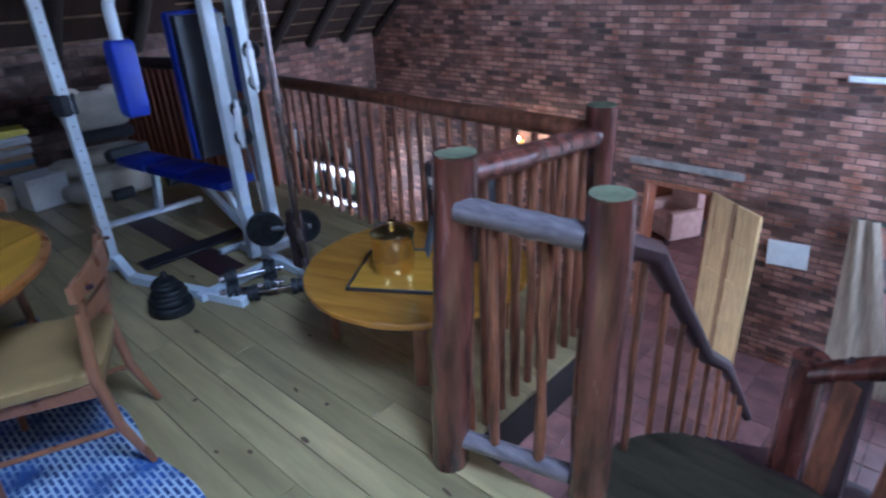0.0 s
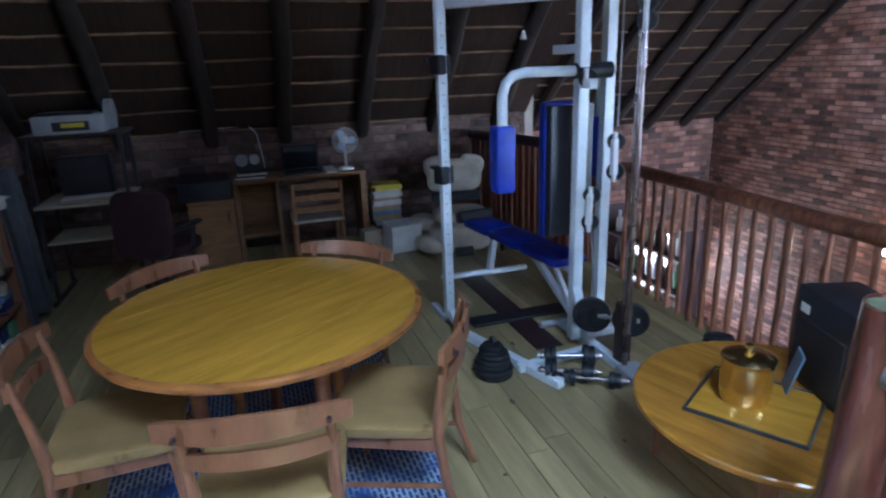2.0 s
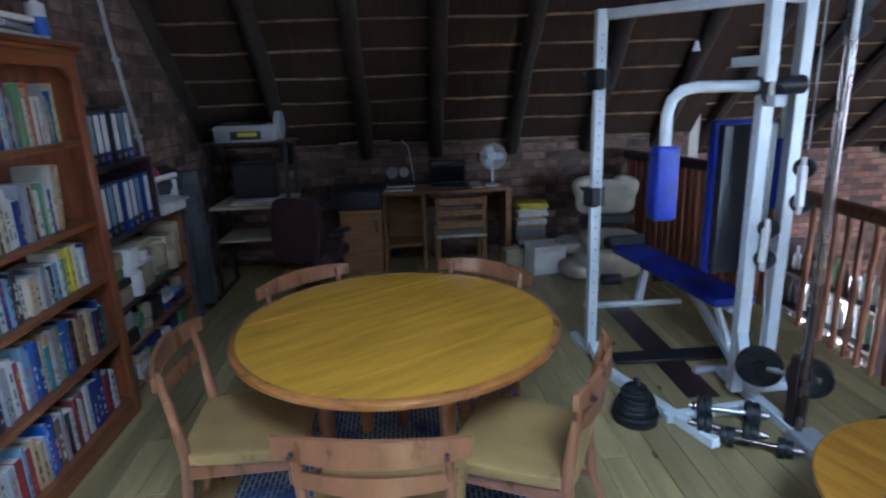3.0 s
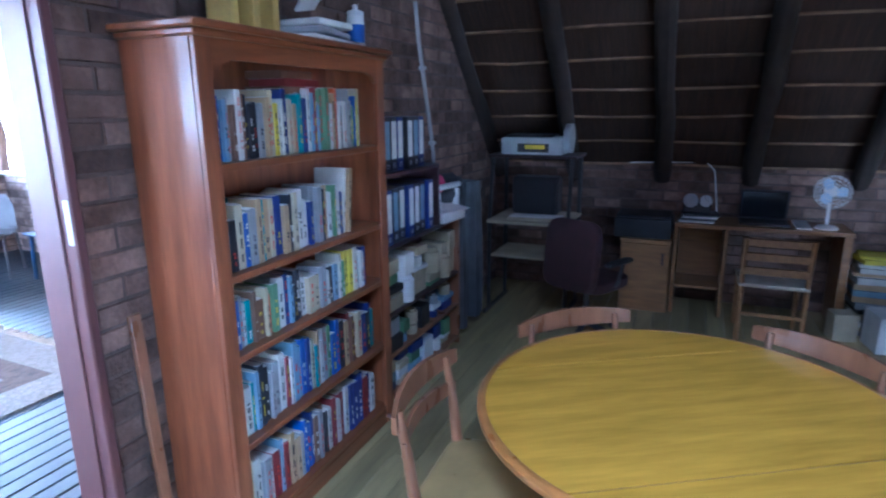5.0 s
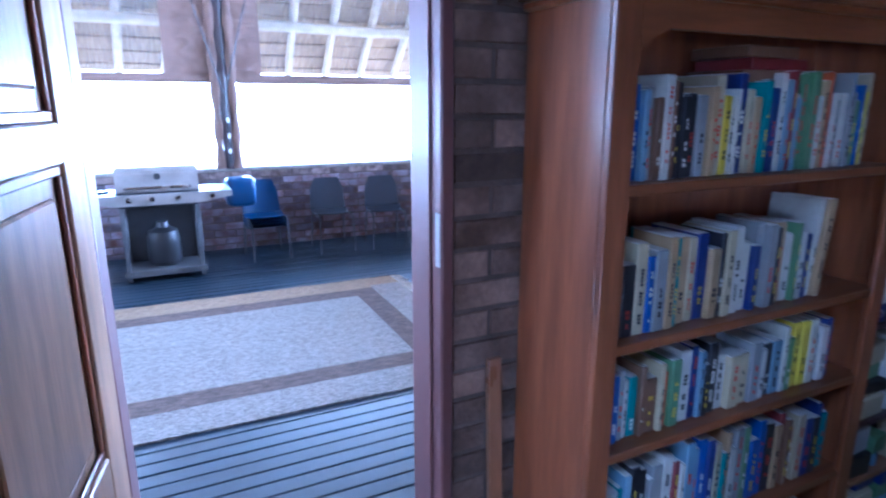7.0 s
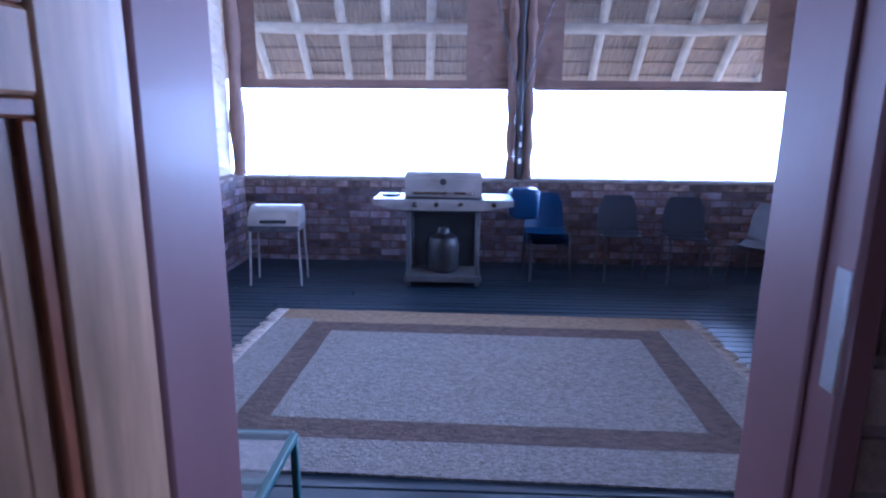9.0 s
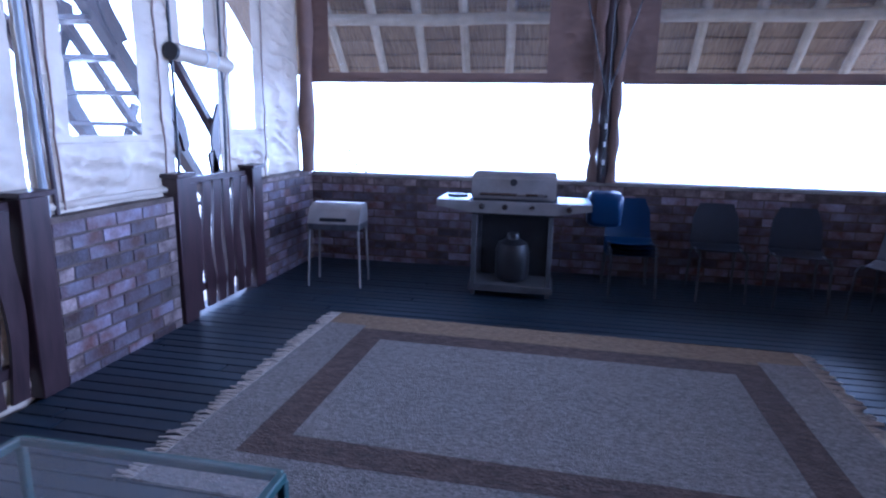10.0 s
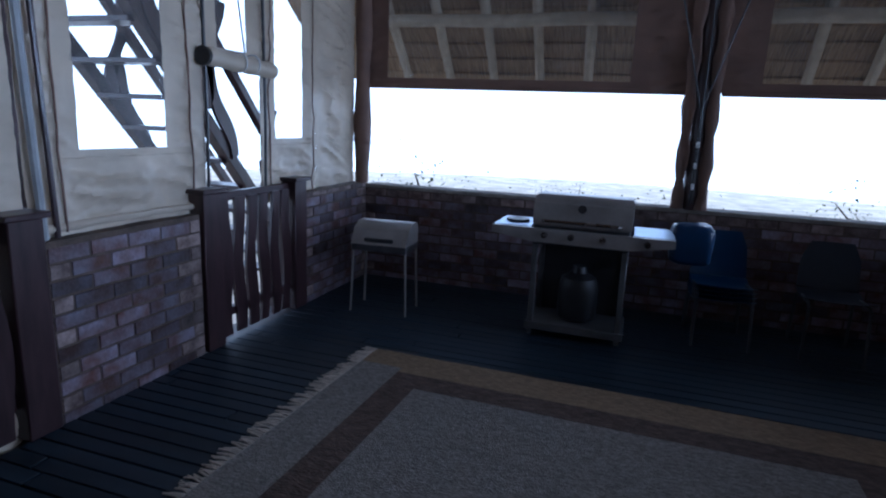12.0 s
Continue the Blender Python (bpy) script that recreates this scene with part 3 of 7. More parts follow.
def deck_roof(y):
    """Underside of the deck's thatch: up from the eave to a ridge and down to the house."""
    return 2.08 + 0.80 * (y + 8.95) if y < -5.2 else 2.08 + 0.80 * 3.75 - 0.75 * (y + 5.2)


bm = bmesh.new()
sheet(bm, -6.0, 2.2, -9.0, -2.0, 30, 44, lambda x, y: (x, y, deck_roof(y) + 0.02 * noise.noise(Vector((x * 2, y * 3, 5)))))
r = bmesh.ops.extrude_face_region(bm, geom=list(bm.faces))
for v in r["geom"]:
    if isinstance(v, bmesh.types.BMVert):
        v.co.z += 0.28
tagged(part("ceiling_deck", bm, THATCH_OUT), "thatched roof over the deck with its overhang", kind="structure")

# ---- doorway to the deck ----
door_frame = empty("door_frame", label="varnished timber door frame in the brick wall", category="door frame")
for a in ((DOOR0, DOOR0 + 0.036), (DOOR1 - 0.036, DOOR1)):
    part("jamb", B(a[0], a[1], WALL_S - 0.17, WALL_S + 0.025, 0, DOORH - 0.07, bevel=0.006), JAMB, door_frame)
part("head", B(DOOR0, DOOR1, WALL_S - 0.17, WALL_S + 0.025, DOORH - 0.07, DOORH, bevel=0.006), JAMB, door_frame)
part("stop", B(DOOR0 + 0.036, DOOR0 + 0.044, WALL_S - 0.14, WALL_S - 0.03, 0, DOORH - 0.07, bevel=0.003), JAMB, door_frame)
part("strike_plate", B(DOOR0 + 0.034, DOOR0 + 0.038, WALL_S - 0.008, WALL_S + 0.018, 1.24, 1.38, bevel=0.001), STEEL, door_frame, "steel strike plate")
part("sill", B(DOOR0 + 0.036, DOOR1 - 0.036, WALL_S - 0.2, WALL_S, -0.02, 0.012, bevel=0.004), JAMB, door_frame)

leaf = empty("door_leaf", DOOR1 - 0.035, WALL_S + 0.03, 0.012, 81, "open varnished panelled timber door", "door")
W, Hh, t = 0.66, 1.97, 0.042
rows = ((0.22, 0.86), (0.98, 1.535), (1.605, 1.86))
part("stile", B(0, 0.11, -t, 0, 0, Hh, bevel=0.004), DOORWOOD, leaf)
part("stile", B(W - 0.11, W, -t, 0, 0, Hh, bevel=0.004), DOORWOOD, leaf)
for z0, z1 in ((0, 0.22), (0.86, 0.98), (1.535, 1.605), (1.86, Hh)):
    part("rail", B(0.11, W - 0.11, -t, 0, z0, z1, bevel=0.004), DOORWOOD, leaf)
for z0, z1 in rows:
    p = part("panel", B(0.105, W - 0.105, -t + 0.015, -0.015, z0 - 0.005, z1 + 0.005), DOORWOOD, leaf)
    bm = bmesh.new()
    for a in ((0.11, W - 0.11, z0, z0 + 0.018), (0.11, W - 0.11, z1 - 0.018, z1), (0.11, 0.128, z0 + 0.018, z1 - 0.018), (W - 0.128, W - 0.11, z0 + 0.018, z1 - 0.018)):
        box(bm, a[0], a[1], -0.014, -0.006, a[2], a[3], bevel=0.003)
        box(bm, a[0], a[1], -t + 0.006, -t + 0.014, a[2], a[3], bevel=0.003)
    part("moulding", bm, REDWOOD, p, "darker moulding strip")
    bm = B(0.16, W - 0.16, -0.0149, -0.007, z0 + 0.05, z1 - 0.05, bevel=0.006)
    box(bm, 0.16, W - 0.16, -t + 0.007, -t + 0.0149, z0 + 0.05, z1 - 0.05, bevel=0.006)
    part("raised_field", bm, DOORWOOD, p)

# ---- bookcase and its books ----
bx0, bx1, by0, by1 = -3.165, -2.005, WALL_S + 0.025, -1.605
SHELVES = (0.10, 0.449, 0.797, 1.089, 1.471)
bookcase = empty("bookcase", label="tall varnished reddish wooden bookcase full of books", category="bookcase")
for x0, x1 in ((bx0, bx0 + 0.028), (bx1 - 0.028, bx1)):
    part("side_panel", B(x0, x1, by0, by1 - 0.02, 0, 1.87, bevel=0.003), REDWOOD, bookcase)
for x0, x1 in ((bx0, bx0 + 0.068), (bx1 - 0.068, bx1)):
    part("stile", B(x0, x1, by1 - 0.02, by1, 0, 1.87, bevel=0.003), REDWOOD, bookcase)
part("back_panel", B(bx0 + 0.028, bx1 - 0.028, by0, by0 + 0.012, 0.05, 1.87), REDWOOD, bookcase)
for z in SHELVES:
    part("shelf", B(bx0 + 0.029, bx1 - 0.029, by0 + 0.013, by1 - 0.006, z - 0.026, z, bevel=0.003), REDWOOD_H, bookcase)
part("plinth", B(bx0 + 0.068, bx1 - 0.068, by1 - 0.018, by1 - 0.003, 0.0, 0.073, bevel=0.002), REDWOOD_H, bookcase)
part("top_board", B(bx0 - 0.035, bx1 + 0.035, by0 - 0.005, by1 + 0.035, 1.885, 1.91, bevel=0.006), REDWOOD_H, bookcase)
part("cornice", B(bx0 - 0.018, bx1 + 0.018, by0, by1 + 0.018, 1.862, 1.885, bevel=0.006), REDWOOD_H, bookcase)
pts = [(bx0 + 0.068, 1.862), (bx1 - 0.068, 1.862), (bx1 - 0.068, 1.755), (bx1 - 0.085, 1.76), (bx1 - 0.11, 1.785), (bx1 - 0.15, 1.80), (bx0 + 0.15, 1.80), (bx0 + 0.11, 1.785), (bx0 + 0.085, 1.76), (bx0 + 0.068, 1.755)]
part("arched_rail", outline(bmesh.new(), pts, 0.018, Matrix.Translation((0, by1 - 0.01, 0))), REDWOOD_H, bookcase)

BOOKC = {}
for nm, c in (("navy blue", (0.012, 0.03, 0.16)), ("bright blue", (0.02, 0.09, 0.36)), ("pale blue", (0.18, 0.29, 0.40)), ("white", (0.55, 0.55, 0.51)), ("cream", (0.46, 0.40, 0.26)),
              ("black", (0.015, 0.015, 0.02)), ("yellow", (0.62, 0.50, 0.03)), ("orange red", (0.52, 0.10, 0.03)), ("teal", (0.02, 0.22, 0.23)), ("magenta", (0.33, 0.03, 0.20)),
              ("grey", (0.27, 0.28, 0.29)), ("brown", (0.16, 0.085, 0.05)), ("green", (0.12, 0.24, 0.12)), ("dark red", (0.20, 0.025, 0.03)), ("tan", (0.40, 0.28, 0.15))):
    BOOKC[nm] = plain("cover_" + nm.replace(" ", "_"), c, 0.42)
INK = {"dark": plain("ink_dark", (0.02, 0.02, 0.03)), "light": plain("ink_light", (0.75, 0.74, 0.68)), "gold": plain("ink_gold", (0.65, 0.48, 0.05)), "red": plain("ink_red", (0.5, 0.05, 0.03))}


def book(x, w, h, d, z, front, colour, lean=0.0, rnd=random, tone="hardback"):
    """One book standing upright, its spine towards the room (+y)."""
    ob = empty("book", x, front, z, 0, f"{colour} {tone} book standing on a shelf", "book", "books on shelves")
    if lean:
        ob.matrix_basis = ob.matrix_basis @ pose(0, 0, 0, 0, lean, 0)
    part("cover", B(-w / 2, w / 2, -d, 0, 0, h, bevel=min(0.0035, w * 0.2)), BOOKC[colour], ob)
    part("page_block", B(-w / 2 + 0.002, w / 2 - 0.002, -d + 0.004, -0.006, h - 0.003, h + 0.0006), PAPER, ob, "white page block")
    dark = colour in ("navy blue", "bright blue", "black", "teal", "magenta", "brown", "dark red", "green")
    ink = INK[rnd.choice(("light", "light", "gold", "red") if dark else ("dark", "dark", "red"))]
    bm = bmesh.new()
    zz = h * rnd.uniform(0.12, 0.2)
    for k in range(rnd.choice((2, 3, 3, 4))):
        hh = h * rnd.uniform(0.06, 0.2)
        ww = w * rnd.uniform(0.1, 0.2)
        if zz + hh > h * 0.92:
            break
        n = max(2, int(hh / 0.009))
        for q in range(n):
            if rnd.random() < 0.86:
                box(bm, -ww * rnd.uniform(0.7, 1), ww * rnd.uniform(0.7, 1), -0.001, 0.0012, zz + hh * q / n, zz + hh * (q + 0.72) / n)
        zz += hh + h * rnd.uniform(0.03, 0.12)
    if len(bm.verts):
        part("spine_lettering", bm, ink, ob, "bars of spine lettering", kind="stuff")
    else:
        bm.free()
    return ob


ROWS_OF_BOOKS = (
    (4, 0.235, "navy_blue bright_blue pale_blue grey white black black tan cream yellow white white cream tan black white pale_blue pale_blue green white orange_red white white grey grey bright_blue yellow cream"),
    (3, 0.225, "magenta black cream bright_blue grey teal tan cream navy_blue tan black cream white white grey grey black white white navy_blue white tan"),
    (2, 0.195, "navy_blue bright_blue white brown brown cream orange_red white pale_blue black white cream cream grey white pale_blue white yellow yellow white pale_blue white"),
    (1, 0.245, "white white pale_blue black black grey white dark_red white pale_blue pale_blue bright_blue navy_blue cream tan white green bright_blue bright_blue tan dark_red white cream navy_blue navy_blue"),
    (0, 0.25, "cream white white white dark_red pale_blue tan grey bright_blue bright_blue navy_blue grey brown black white white white navy_blue navy_blue navy_blue white"),
)
for lvl, hmean, names in ROWS_OF_BOOKS:
    rnd = random.Random(40 + lvl)
    x = bx1 - 0.075
    names = [q for nm in names.split() for q in ((nm, rnd.choice(("black", "navy_blue", "teal", "brown", "grey", "dark_red", "green", "tan"))) if rnd.random() < 0.33 and nm != "yellow" else (nm,))]
    room = {4: 0.93, 3: 0.80, 2: 0.93, 1: 0.99, 0: 0.97}[lvl]
    ws = [rnd.uniform(0.016, 0.05) for _ in names]
    k = room / sum(ws)
    for i, (nm, w) in enumerate(zip(names, ws)):
        w *= k
        h = hmean * rnd.uniform(0.78, 1.1)
        lean = 0.0
        if lvl == 3 and i >= len(names) - 2:
            h, lean = 0.29, -6.0
        book(x - w / 2, w * 0.95, h, rnd.uniform(0.13, 0.17), SHELVES[lvl] + 0.001 + (0.0015 if lean else 0), by1 - 0.035 - rnd.uniform(0, 0.02), nm.replace("_", " "), lean, rnd, rnd.choice(("hardback", "paperback")))
        x -= w
for i, (x, w) in enumerate(((-2.62, 0.26), (-2.63, 0.22), (-2.6, 0.2))):
    ob = part("book", B(x - w / 2, x + w / 2, -1.86, -1.68, 1.715 + i * 0.03 - 0.003, 1.742 + i * 0.03, bevel=0.003), BOOKC["dark red" if i % 2 else "brown"])
    tagged(ob, "dark book lying flat above the upright books", "book", "books on shelves")
    ob.location.z = -0.012

# ---- on top of the bookcase ----
rack = empty("wooden_rack", -2.41, -1.76, 1.911, 0, "pale yellow wooden rack standing on the bookcase", "rack")
YEL = plain("pale_yellow_wood", (0.55, 0.38, 0.10), 0.5)
for x in (-0.13, -0.02, 0.09):
    part("upright", B(x, x + 0.035, -0.06, 0.06, 0.0, 0.22, bevel=0.004), YEL, rack)
part("bottom_rail", B(-0.135, 0.13, -0.065, 0.065, 0.0, 0.02, bevel=0.003), YEL, rack)
part("back_board", B(-0.13, 0.125, -0.06, -0.05, 0.02, 0.2, bevel=0.002), DARKPL, rack)
tray = empty("paper_tray", -2.86, -1.76, 1.911, 6, "stack of white plastic paper trays and papers", "tray")
for i, (a, z) in enumerate(((0, 0), (8, 0.035), (-6, 0.07))):
    bm = B(-0.2 + 0.03 * i, 0.2 - 0.04 * i, -0.1, 0.1, 0, 0.028, bevel=0.006)
    part("tray", bm, (WHITEPL, GREYPL, PAPER)[i], tray, m=pose(0, 0, z, 0, 0, a))
part("flap", B(-0.11, 0.1, -0.09, -0.075, 0, 0.14, bevel=0.004), WHITEPL, tray, m=pose(0.02, 0.03, 0.09, -38, 10, 8))
can = empty("spray_can", -3.12, -1.72, 1.911, 0, "white and blue cylindrical tub on the bookcase", "tub")
part("tub", L([(0.036, 0), (0.04, 0.004), (0.04, 0.145), (0.036, 0.15)], n=20), WHITEPL, can)
part("label_band", L([(0.0405, 0.03), (0.0412, 0.031), (0.0412, 0.11), (0.0405, 0.111)], n=20), BOOKC["bright blue"], can, "blue label band")
part("lid", L([(0.037, 0.15), (0.039, 0.152), (0.038, 0.17), (0.014, 0.178), (0.012, 0.2)], n=20), WHITEPL, can)
lp = part("leaning_plank", B(-0.022, 0.022, -0.02, 0, 0, 0.96, bevel=0.003), CHAIRWOOD, m=pose(-1.935, WALL_S + 0.075, 0.003, 3, 0, 0))
tagged(lp, "narrow timber offcut leaning on the brick wall", "plank")
pipe = empty("wall_conduit", label="thin vertical grey conduit on the brick wall", category="conduit")
part("pipe", T([(-4.20, WALL_S + 0.02, 2.3), (-4.24, WALL_S + 0.02, 2.07), (-4.45, WALL_S + 0.02, 1.34), (-4.47, WALL_S + 0.02, 0.9)], 0.014, n=8), GREYPL, pipe)
for z, x in ((1.9, -4.29), (1.4, -4.433)):
    part("clip", B(x - 0.03, x + 0.03, WALL_S + 0.001, WALL_S + 0.038, z - 0.012, z + 0.012, bevel=0.003), GREYPL, pipe)

section(1.13, 0, 0.42)
# ---- low shelf unit with binders and clutter ----
ux0, ux1, uy1 = -4.16, -3.215, -1.66
unit = empty("shelf_unit", label="low dark shelf unit crammed with binders and boxes", category="shelf unit")
for x in (ux0, ux1 - 0.02):
    part("side_panel", B(x, x + 0.02, WALL_S + 0.02, uy1, 0, 0.94 if x < -4 else 1.32, bevel=0.002), CHAIRWOOD, unit)
USH = (0.06, 0.30, 0.54, 0.92, 1.31)
for z in USH:
    part("shelf", B(ux0 + 0.02 if z < 1.3 else -3.85, ux1 - 0.02, WALL_S + 0.02, uy1 - 0.004, z - 0.02, z, bevel=0.002), DARKWOOD if z > 0.5 else CHAIRWOOD, unit)
part("support", B(-3.87, -3.85, WALL_S + 0.02, uy1 - 0.004, 0.92, 1.31, bevel=0.002), DARKWOOD, unit)
for lvl, n, x0, h in ((4, 6, -3.26, 0.285), (3, 7, -3.26, 0.30)):
    for i in range(n):
        x = x0 - 0.078 * i
        ob = empty("binder", x, uy1 - 0.01 - 0.008 * (i % 3), USH[lvl] + 0.001, 0, "black lever-arch binder with a white spine label" if lvl == 3 else "blue-black lever-arch binder with a large pale spine label", "binder", "binders on the shelf unit")
        part("cover", B(-0.074, -0.002, -0.24, 0, 0, h, bevel=0.004), BOOKC["black"] if (i + lvl) % 3 else BOOKC["navy blue"], ob)
        part("spine_label", B(-0.062, -0.014, -0.001, 0.0015, 0.07, h - 0.02), PAPER if (i + lvl) % 4 else BOOKC["pale blue"], ob, "white spine label")
        part("finger_ring", T([(-0.038 + 0.012 * math.cos(a * 0.785), 0.001, 0.035 + 0.012 * math.sin(a * 0.785)) for a in range(9)], 0.0025, n=5), STEEL, ob, "steel finger ring")
desk_printer = empty("label_printer", -4.02, -1.76, 0.921, -8, "small white office machine with paper slots", "office machine")
part("body", B(-0.14, 0.14, -0.14, 0.14, 0, 0.07, bevel=0.012, seg=2), WHITEPL, desk_printer)
part("lid", B(-0.13, 0.13, -0.12, 0.12, 0, 0.035, bevel=0.01), WHITEPL, desk_printer, m=pose(0, 0, 0.19, 12, 0, 0))
for x in (-0.13, 0.11):
    part("cheek", B(x, x + 0.02, -0.12, 0.1, 0.06, 0.2, bevel=0.004), WHITEPL, desk_printer)
part("paper", B(-0.1, 0.1, -0.05, 0.19, 0, 0.006), PAPER, desk_printer, m=pose(0, 0, 0.1, -8, 0, 0))
bagp = part("cloth_bundle", pillow(bmesh.new(), 0.19, 0.15, 0.12, n=10, p=2.2), plain("pink_cloth", (0.55, 0.05, 0.14), 0.8), m=pose(-4.0, -1.78, 1.16, 0, 12, 20))
for v in bagp.data.vertices:
    v.co += v.normal * 0.018 * noise.noise(v.co * 22)
tagged(bagp, "crumpled pink plastic bag on the shelf clutter", "bag")
heap = part("dark_bag", pillow(bmesh.new(), 0.34, 0.24, 0.2, n=12, p=2.6), MAROON, m=pose(-4.2, -1.79, 1.08, 0, 16, 10))
heap.data.materials[0] = plain("charcoal_cloth", (0.03, 0.03, 0.035), 0.9)
for v in heap.data.vertices:
    v.co += v.normal * 0.03 * noise.noise(v.co * 14)
tagged(heap, "dark soft bag lying on the machine", "bag")
rnd = random.Random(77)
CLUT = (PAPER, CARD, BOOKC["pale blue"], GREYPL, DARKPL, WHITEPL, BOOKC["navy blue"], BOOKC["cream"], BOOKC["green"], PAPER)
for lvl, top in ((2, 0.34), (1, 0.20), (0, 0.2)):
    x = ux1 - 0.05
    while x > ux0 + 0.1:
        w = rnd.uniform(0.09, 0.2)
        z = USH[lvl] + 0.001
        lim = z + top * rnd.uniform(0.65, 0.95)
        while z < lim - 0.02:
            h = rnd.uniform(0.018, 0.09) if rnd.random() < 0.8 else min(0.16, lim - z)
            d = rnd.uniform(0.12, 0.24)
            mt = rnd.choice(CLUT)
            ww = w * rnd.uniform(0.75, 1.0)
            if rnd.random() < 0.24 and h > 0.05:
                ob = part("jar", L([(0.3 * h + 0.012, 0), (0.3 * h + 0.014, 0.004), (0.3 * h + 0.014, h * 0.8), (0.3 * h, h * 0.88), (0.3 * h, h)], n=14), mt, m=pose(x - w / 2, uy1 - 0.06, z))
                tagged(ob, "small jar or tin among the shelf clutter", "jar", "shelf clutter")
            else:
                ob = part("carton", B(-ww / 2, ww / 2, -d, 0, 0, h, bevel=min(0.004, h * 0.2)), mt, m=pose(x - w / 2, uy1 - 0.012 - rnd.uniform(0, 0.03), z, 0, 0, rnd.uniform(-5, 5)))
                tagged(ob, "flat carton or papers stacked on the shelf", "carton", "shelf clutter")
            z += h + 0.001
        x -= w + 0.006


def drape(name, x, y, z0, z1, w, d, material, label, seed, category="coat"):
    """Cloth hanging in folds: rings that narrow to the top."""
    bm = bmesh.new()
    n, rows_ = 34, 16
    rings = []
    for j in range(rows_ + 1):
        v = j / rows_
        ring = []
        for i in range(n):
            a = 2 * math.pi * i / n
            f = 1 + 0.16 * math.sin(5 * a + seed + v * 1.2) * (1 - 0.5 * v) + 0.08 * math.sin(11 * a + 2 * seed - v)
            s = (1 - 0.25 * v ** 2) * f
            ring.append(bm.verts.new((x + w / 2 * s * math.cos(a), y + d / 2 * s * math.sin(a), z0 + (z1 - z0) * v)))
        rings.append(ring)
    for a, b in zip(rings, rings[1:]):
        for k in range(n):
            bm.faces.new((a[k], a[(k + 1) % n], b[(k + 1) % n], b[k]))
    bm.faces.new(rings[0][::-1])
    bm.faces.new(rings[-1])
    return tagged(part(name, bm, material), label, category)


GREYCLOTH = mat("grey_cloth", (0.075, 0.078, 0.085), 0.9, var=0.15, scale=6, grain=0.2, bump=0.002, bump_scale=120)
drape("hanging_trousers", -4.29, -1.77, 0.06, 1.06, 0.2, 0.2, GREYCLOTH, "dark grey cloth hanging beside the shelf unit", 1.0, "cloth")
drape("hanging_coat", -4.47, -1.75, 0.10, 1.12, 0.2, 0.24, GREYCLOTH, "dark grey cloth hanging beside the shelf unit", 2.3, "cloth")

PLACE[0] = None
# ---- dining table, chairs and rug ----
bm = bmesh.new()
sheet(bm, -1, 1, -1, 1, 50, 40, lambda u, v: (u * (1.02 + 0.02 * math.sin(v * 9)), v * (0.69 + 0.015 * math.sin(u * 11)), 0.006 + 0.005 * noise.noise(Vector((u * 4, v * 4, 0)))))
r = bmesh.ops.extrude_face_region(bm, geom=list(bm.faces))
for v in r["geom"]:
    if isinstance(v, bmesh.types.BMVert):
        v.co.z -= 0.006
blue_rug = tagged(part("blue_rug", bm, BLUERUG, m=pose(-2.22, -0.20, 0.006, 0, 0, 0)), "blue cloth rug with a pale figure under the table", "rug")

table = empty("dining_table", -2.475, -0.155, 0, 122, "round honey-coloured wooden dining table with rounded edge", "table")
table.matrix_basis = table.matrix_basis @ Matrix.Diagonal((0.965, 0.965, 1.0, 1.0))
R, TH = 0.69, 0.718


def segment(a, b):
    """A slice of the round top between the lines x = a and x = b."""
    n = 40
    pts = []
    for i in range(n + 1):
        x = a + (b - a) * i / n
        pts.append((x, -math.sqrt(max(0, 0.672 ** 2 - x * x))))
    for i in range(n, -1, -1):
        x = a + (b - a) * i / n
        pts.append((x, math.sqrt(max(0, 0.672 ** 2 - x * x))))
    bm = bmesh.new()
    outline(bm, [(p[1], p[0]) for p in pts], 0.018, Matrix.Rotation(radians(90), 4, "X"))
    bmesh.ops.remove_doubles(bm, verts=bm.verts, dist=0.0008)
    return bm


for a, b in ((-0.668, -0.378), (-0.370, 0.370), (0.378, 0.668)):
    part("top_board", segment(a, b), TEAK, table, m=pose(0, 0, TH - 0.0105))
bm = bmesh.new()
n = 72
prof = [(0.665, -0.034), (0.685, -0.038), (0.697, -0.03), (0.70, -0.02), (0.699, -0.01), (0.692, -0.003), (0.680, 0.0), (0.671, -0.001), (0.665, -0.012)]
rings = [[bm.verts.new((r_ * math.cos(2 * math.pi * k / n), r_ * math.sin(2 * math.pi * k / n), z)) for k in range(n)] for r_, z in prof]
for a, b in zip(rings, rings[1:] + rings[:1]):
    for k in range(n):
        bm.faces.new((a[k], a[(k + 1) % n], b[(k + 1) % n], b[k]))
part("rim", bm, TEAK_DARK, table, "rounded darker rim", m=pose(0, 0, TH))
part("groove_bed", L([(0.655, -0.02), (0.66, -0.0195), (0.66, -0.006), (0.655, -0.0055)], n=48), JOINT, table, "darker bed of the leaf joints", m=pose(0, 0, TH))
part("underframe", L([(0.60, -0.05), (0.62, -0.045), (0.62, -0.022), (0.60, -0.021)], n=40), TEAK_DARK, table, m=pose(0, 0, TH))
for a in range(4):
    ca, sa = math.cos(radians(a * 90)), math.sin(radians(a * 90))
    part("leg", T([(0.36 * ca, 0.36 * sa, 0.014), (0.36 * ca, 0.36 * sa, 0.30), (0.37 * ca, 0.37 * sa, TH - 0.05)], [0.026, 0.032, 0.04], n=12), TEAK_DARK, table)
part("apron", B(-0.36, 0.36, -0.012, 0.012, TH - 0.13, TH - 0.05, bevel=0.003), TEAK_DARK, table)
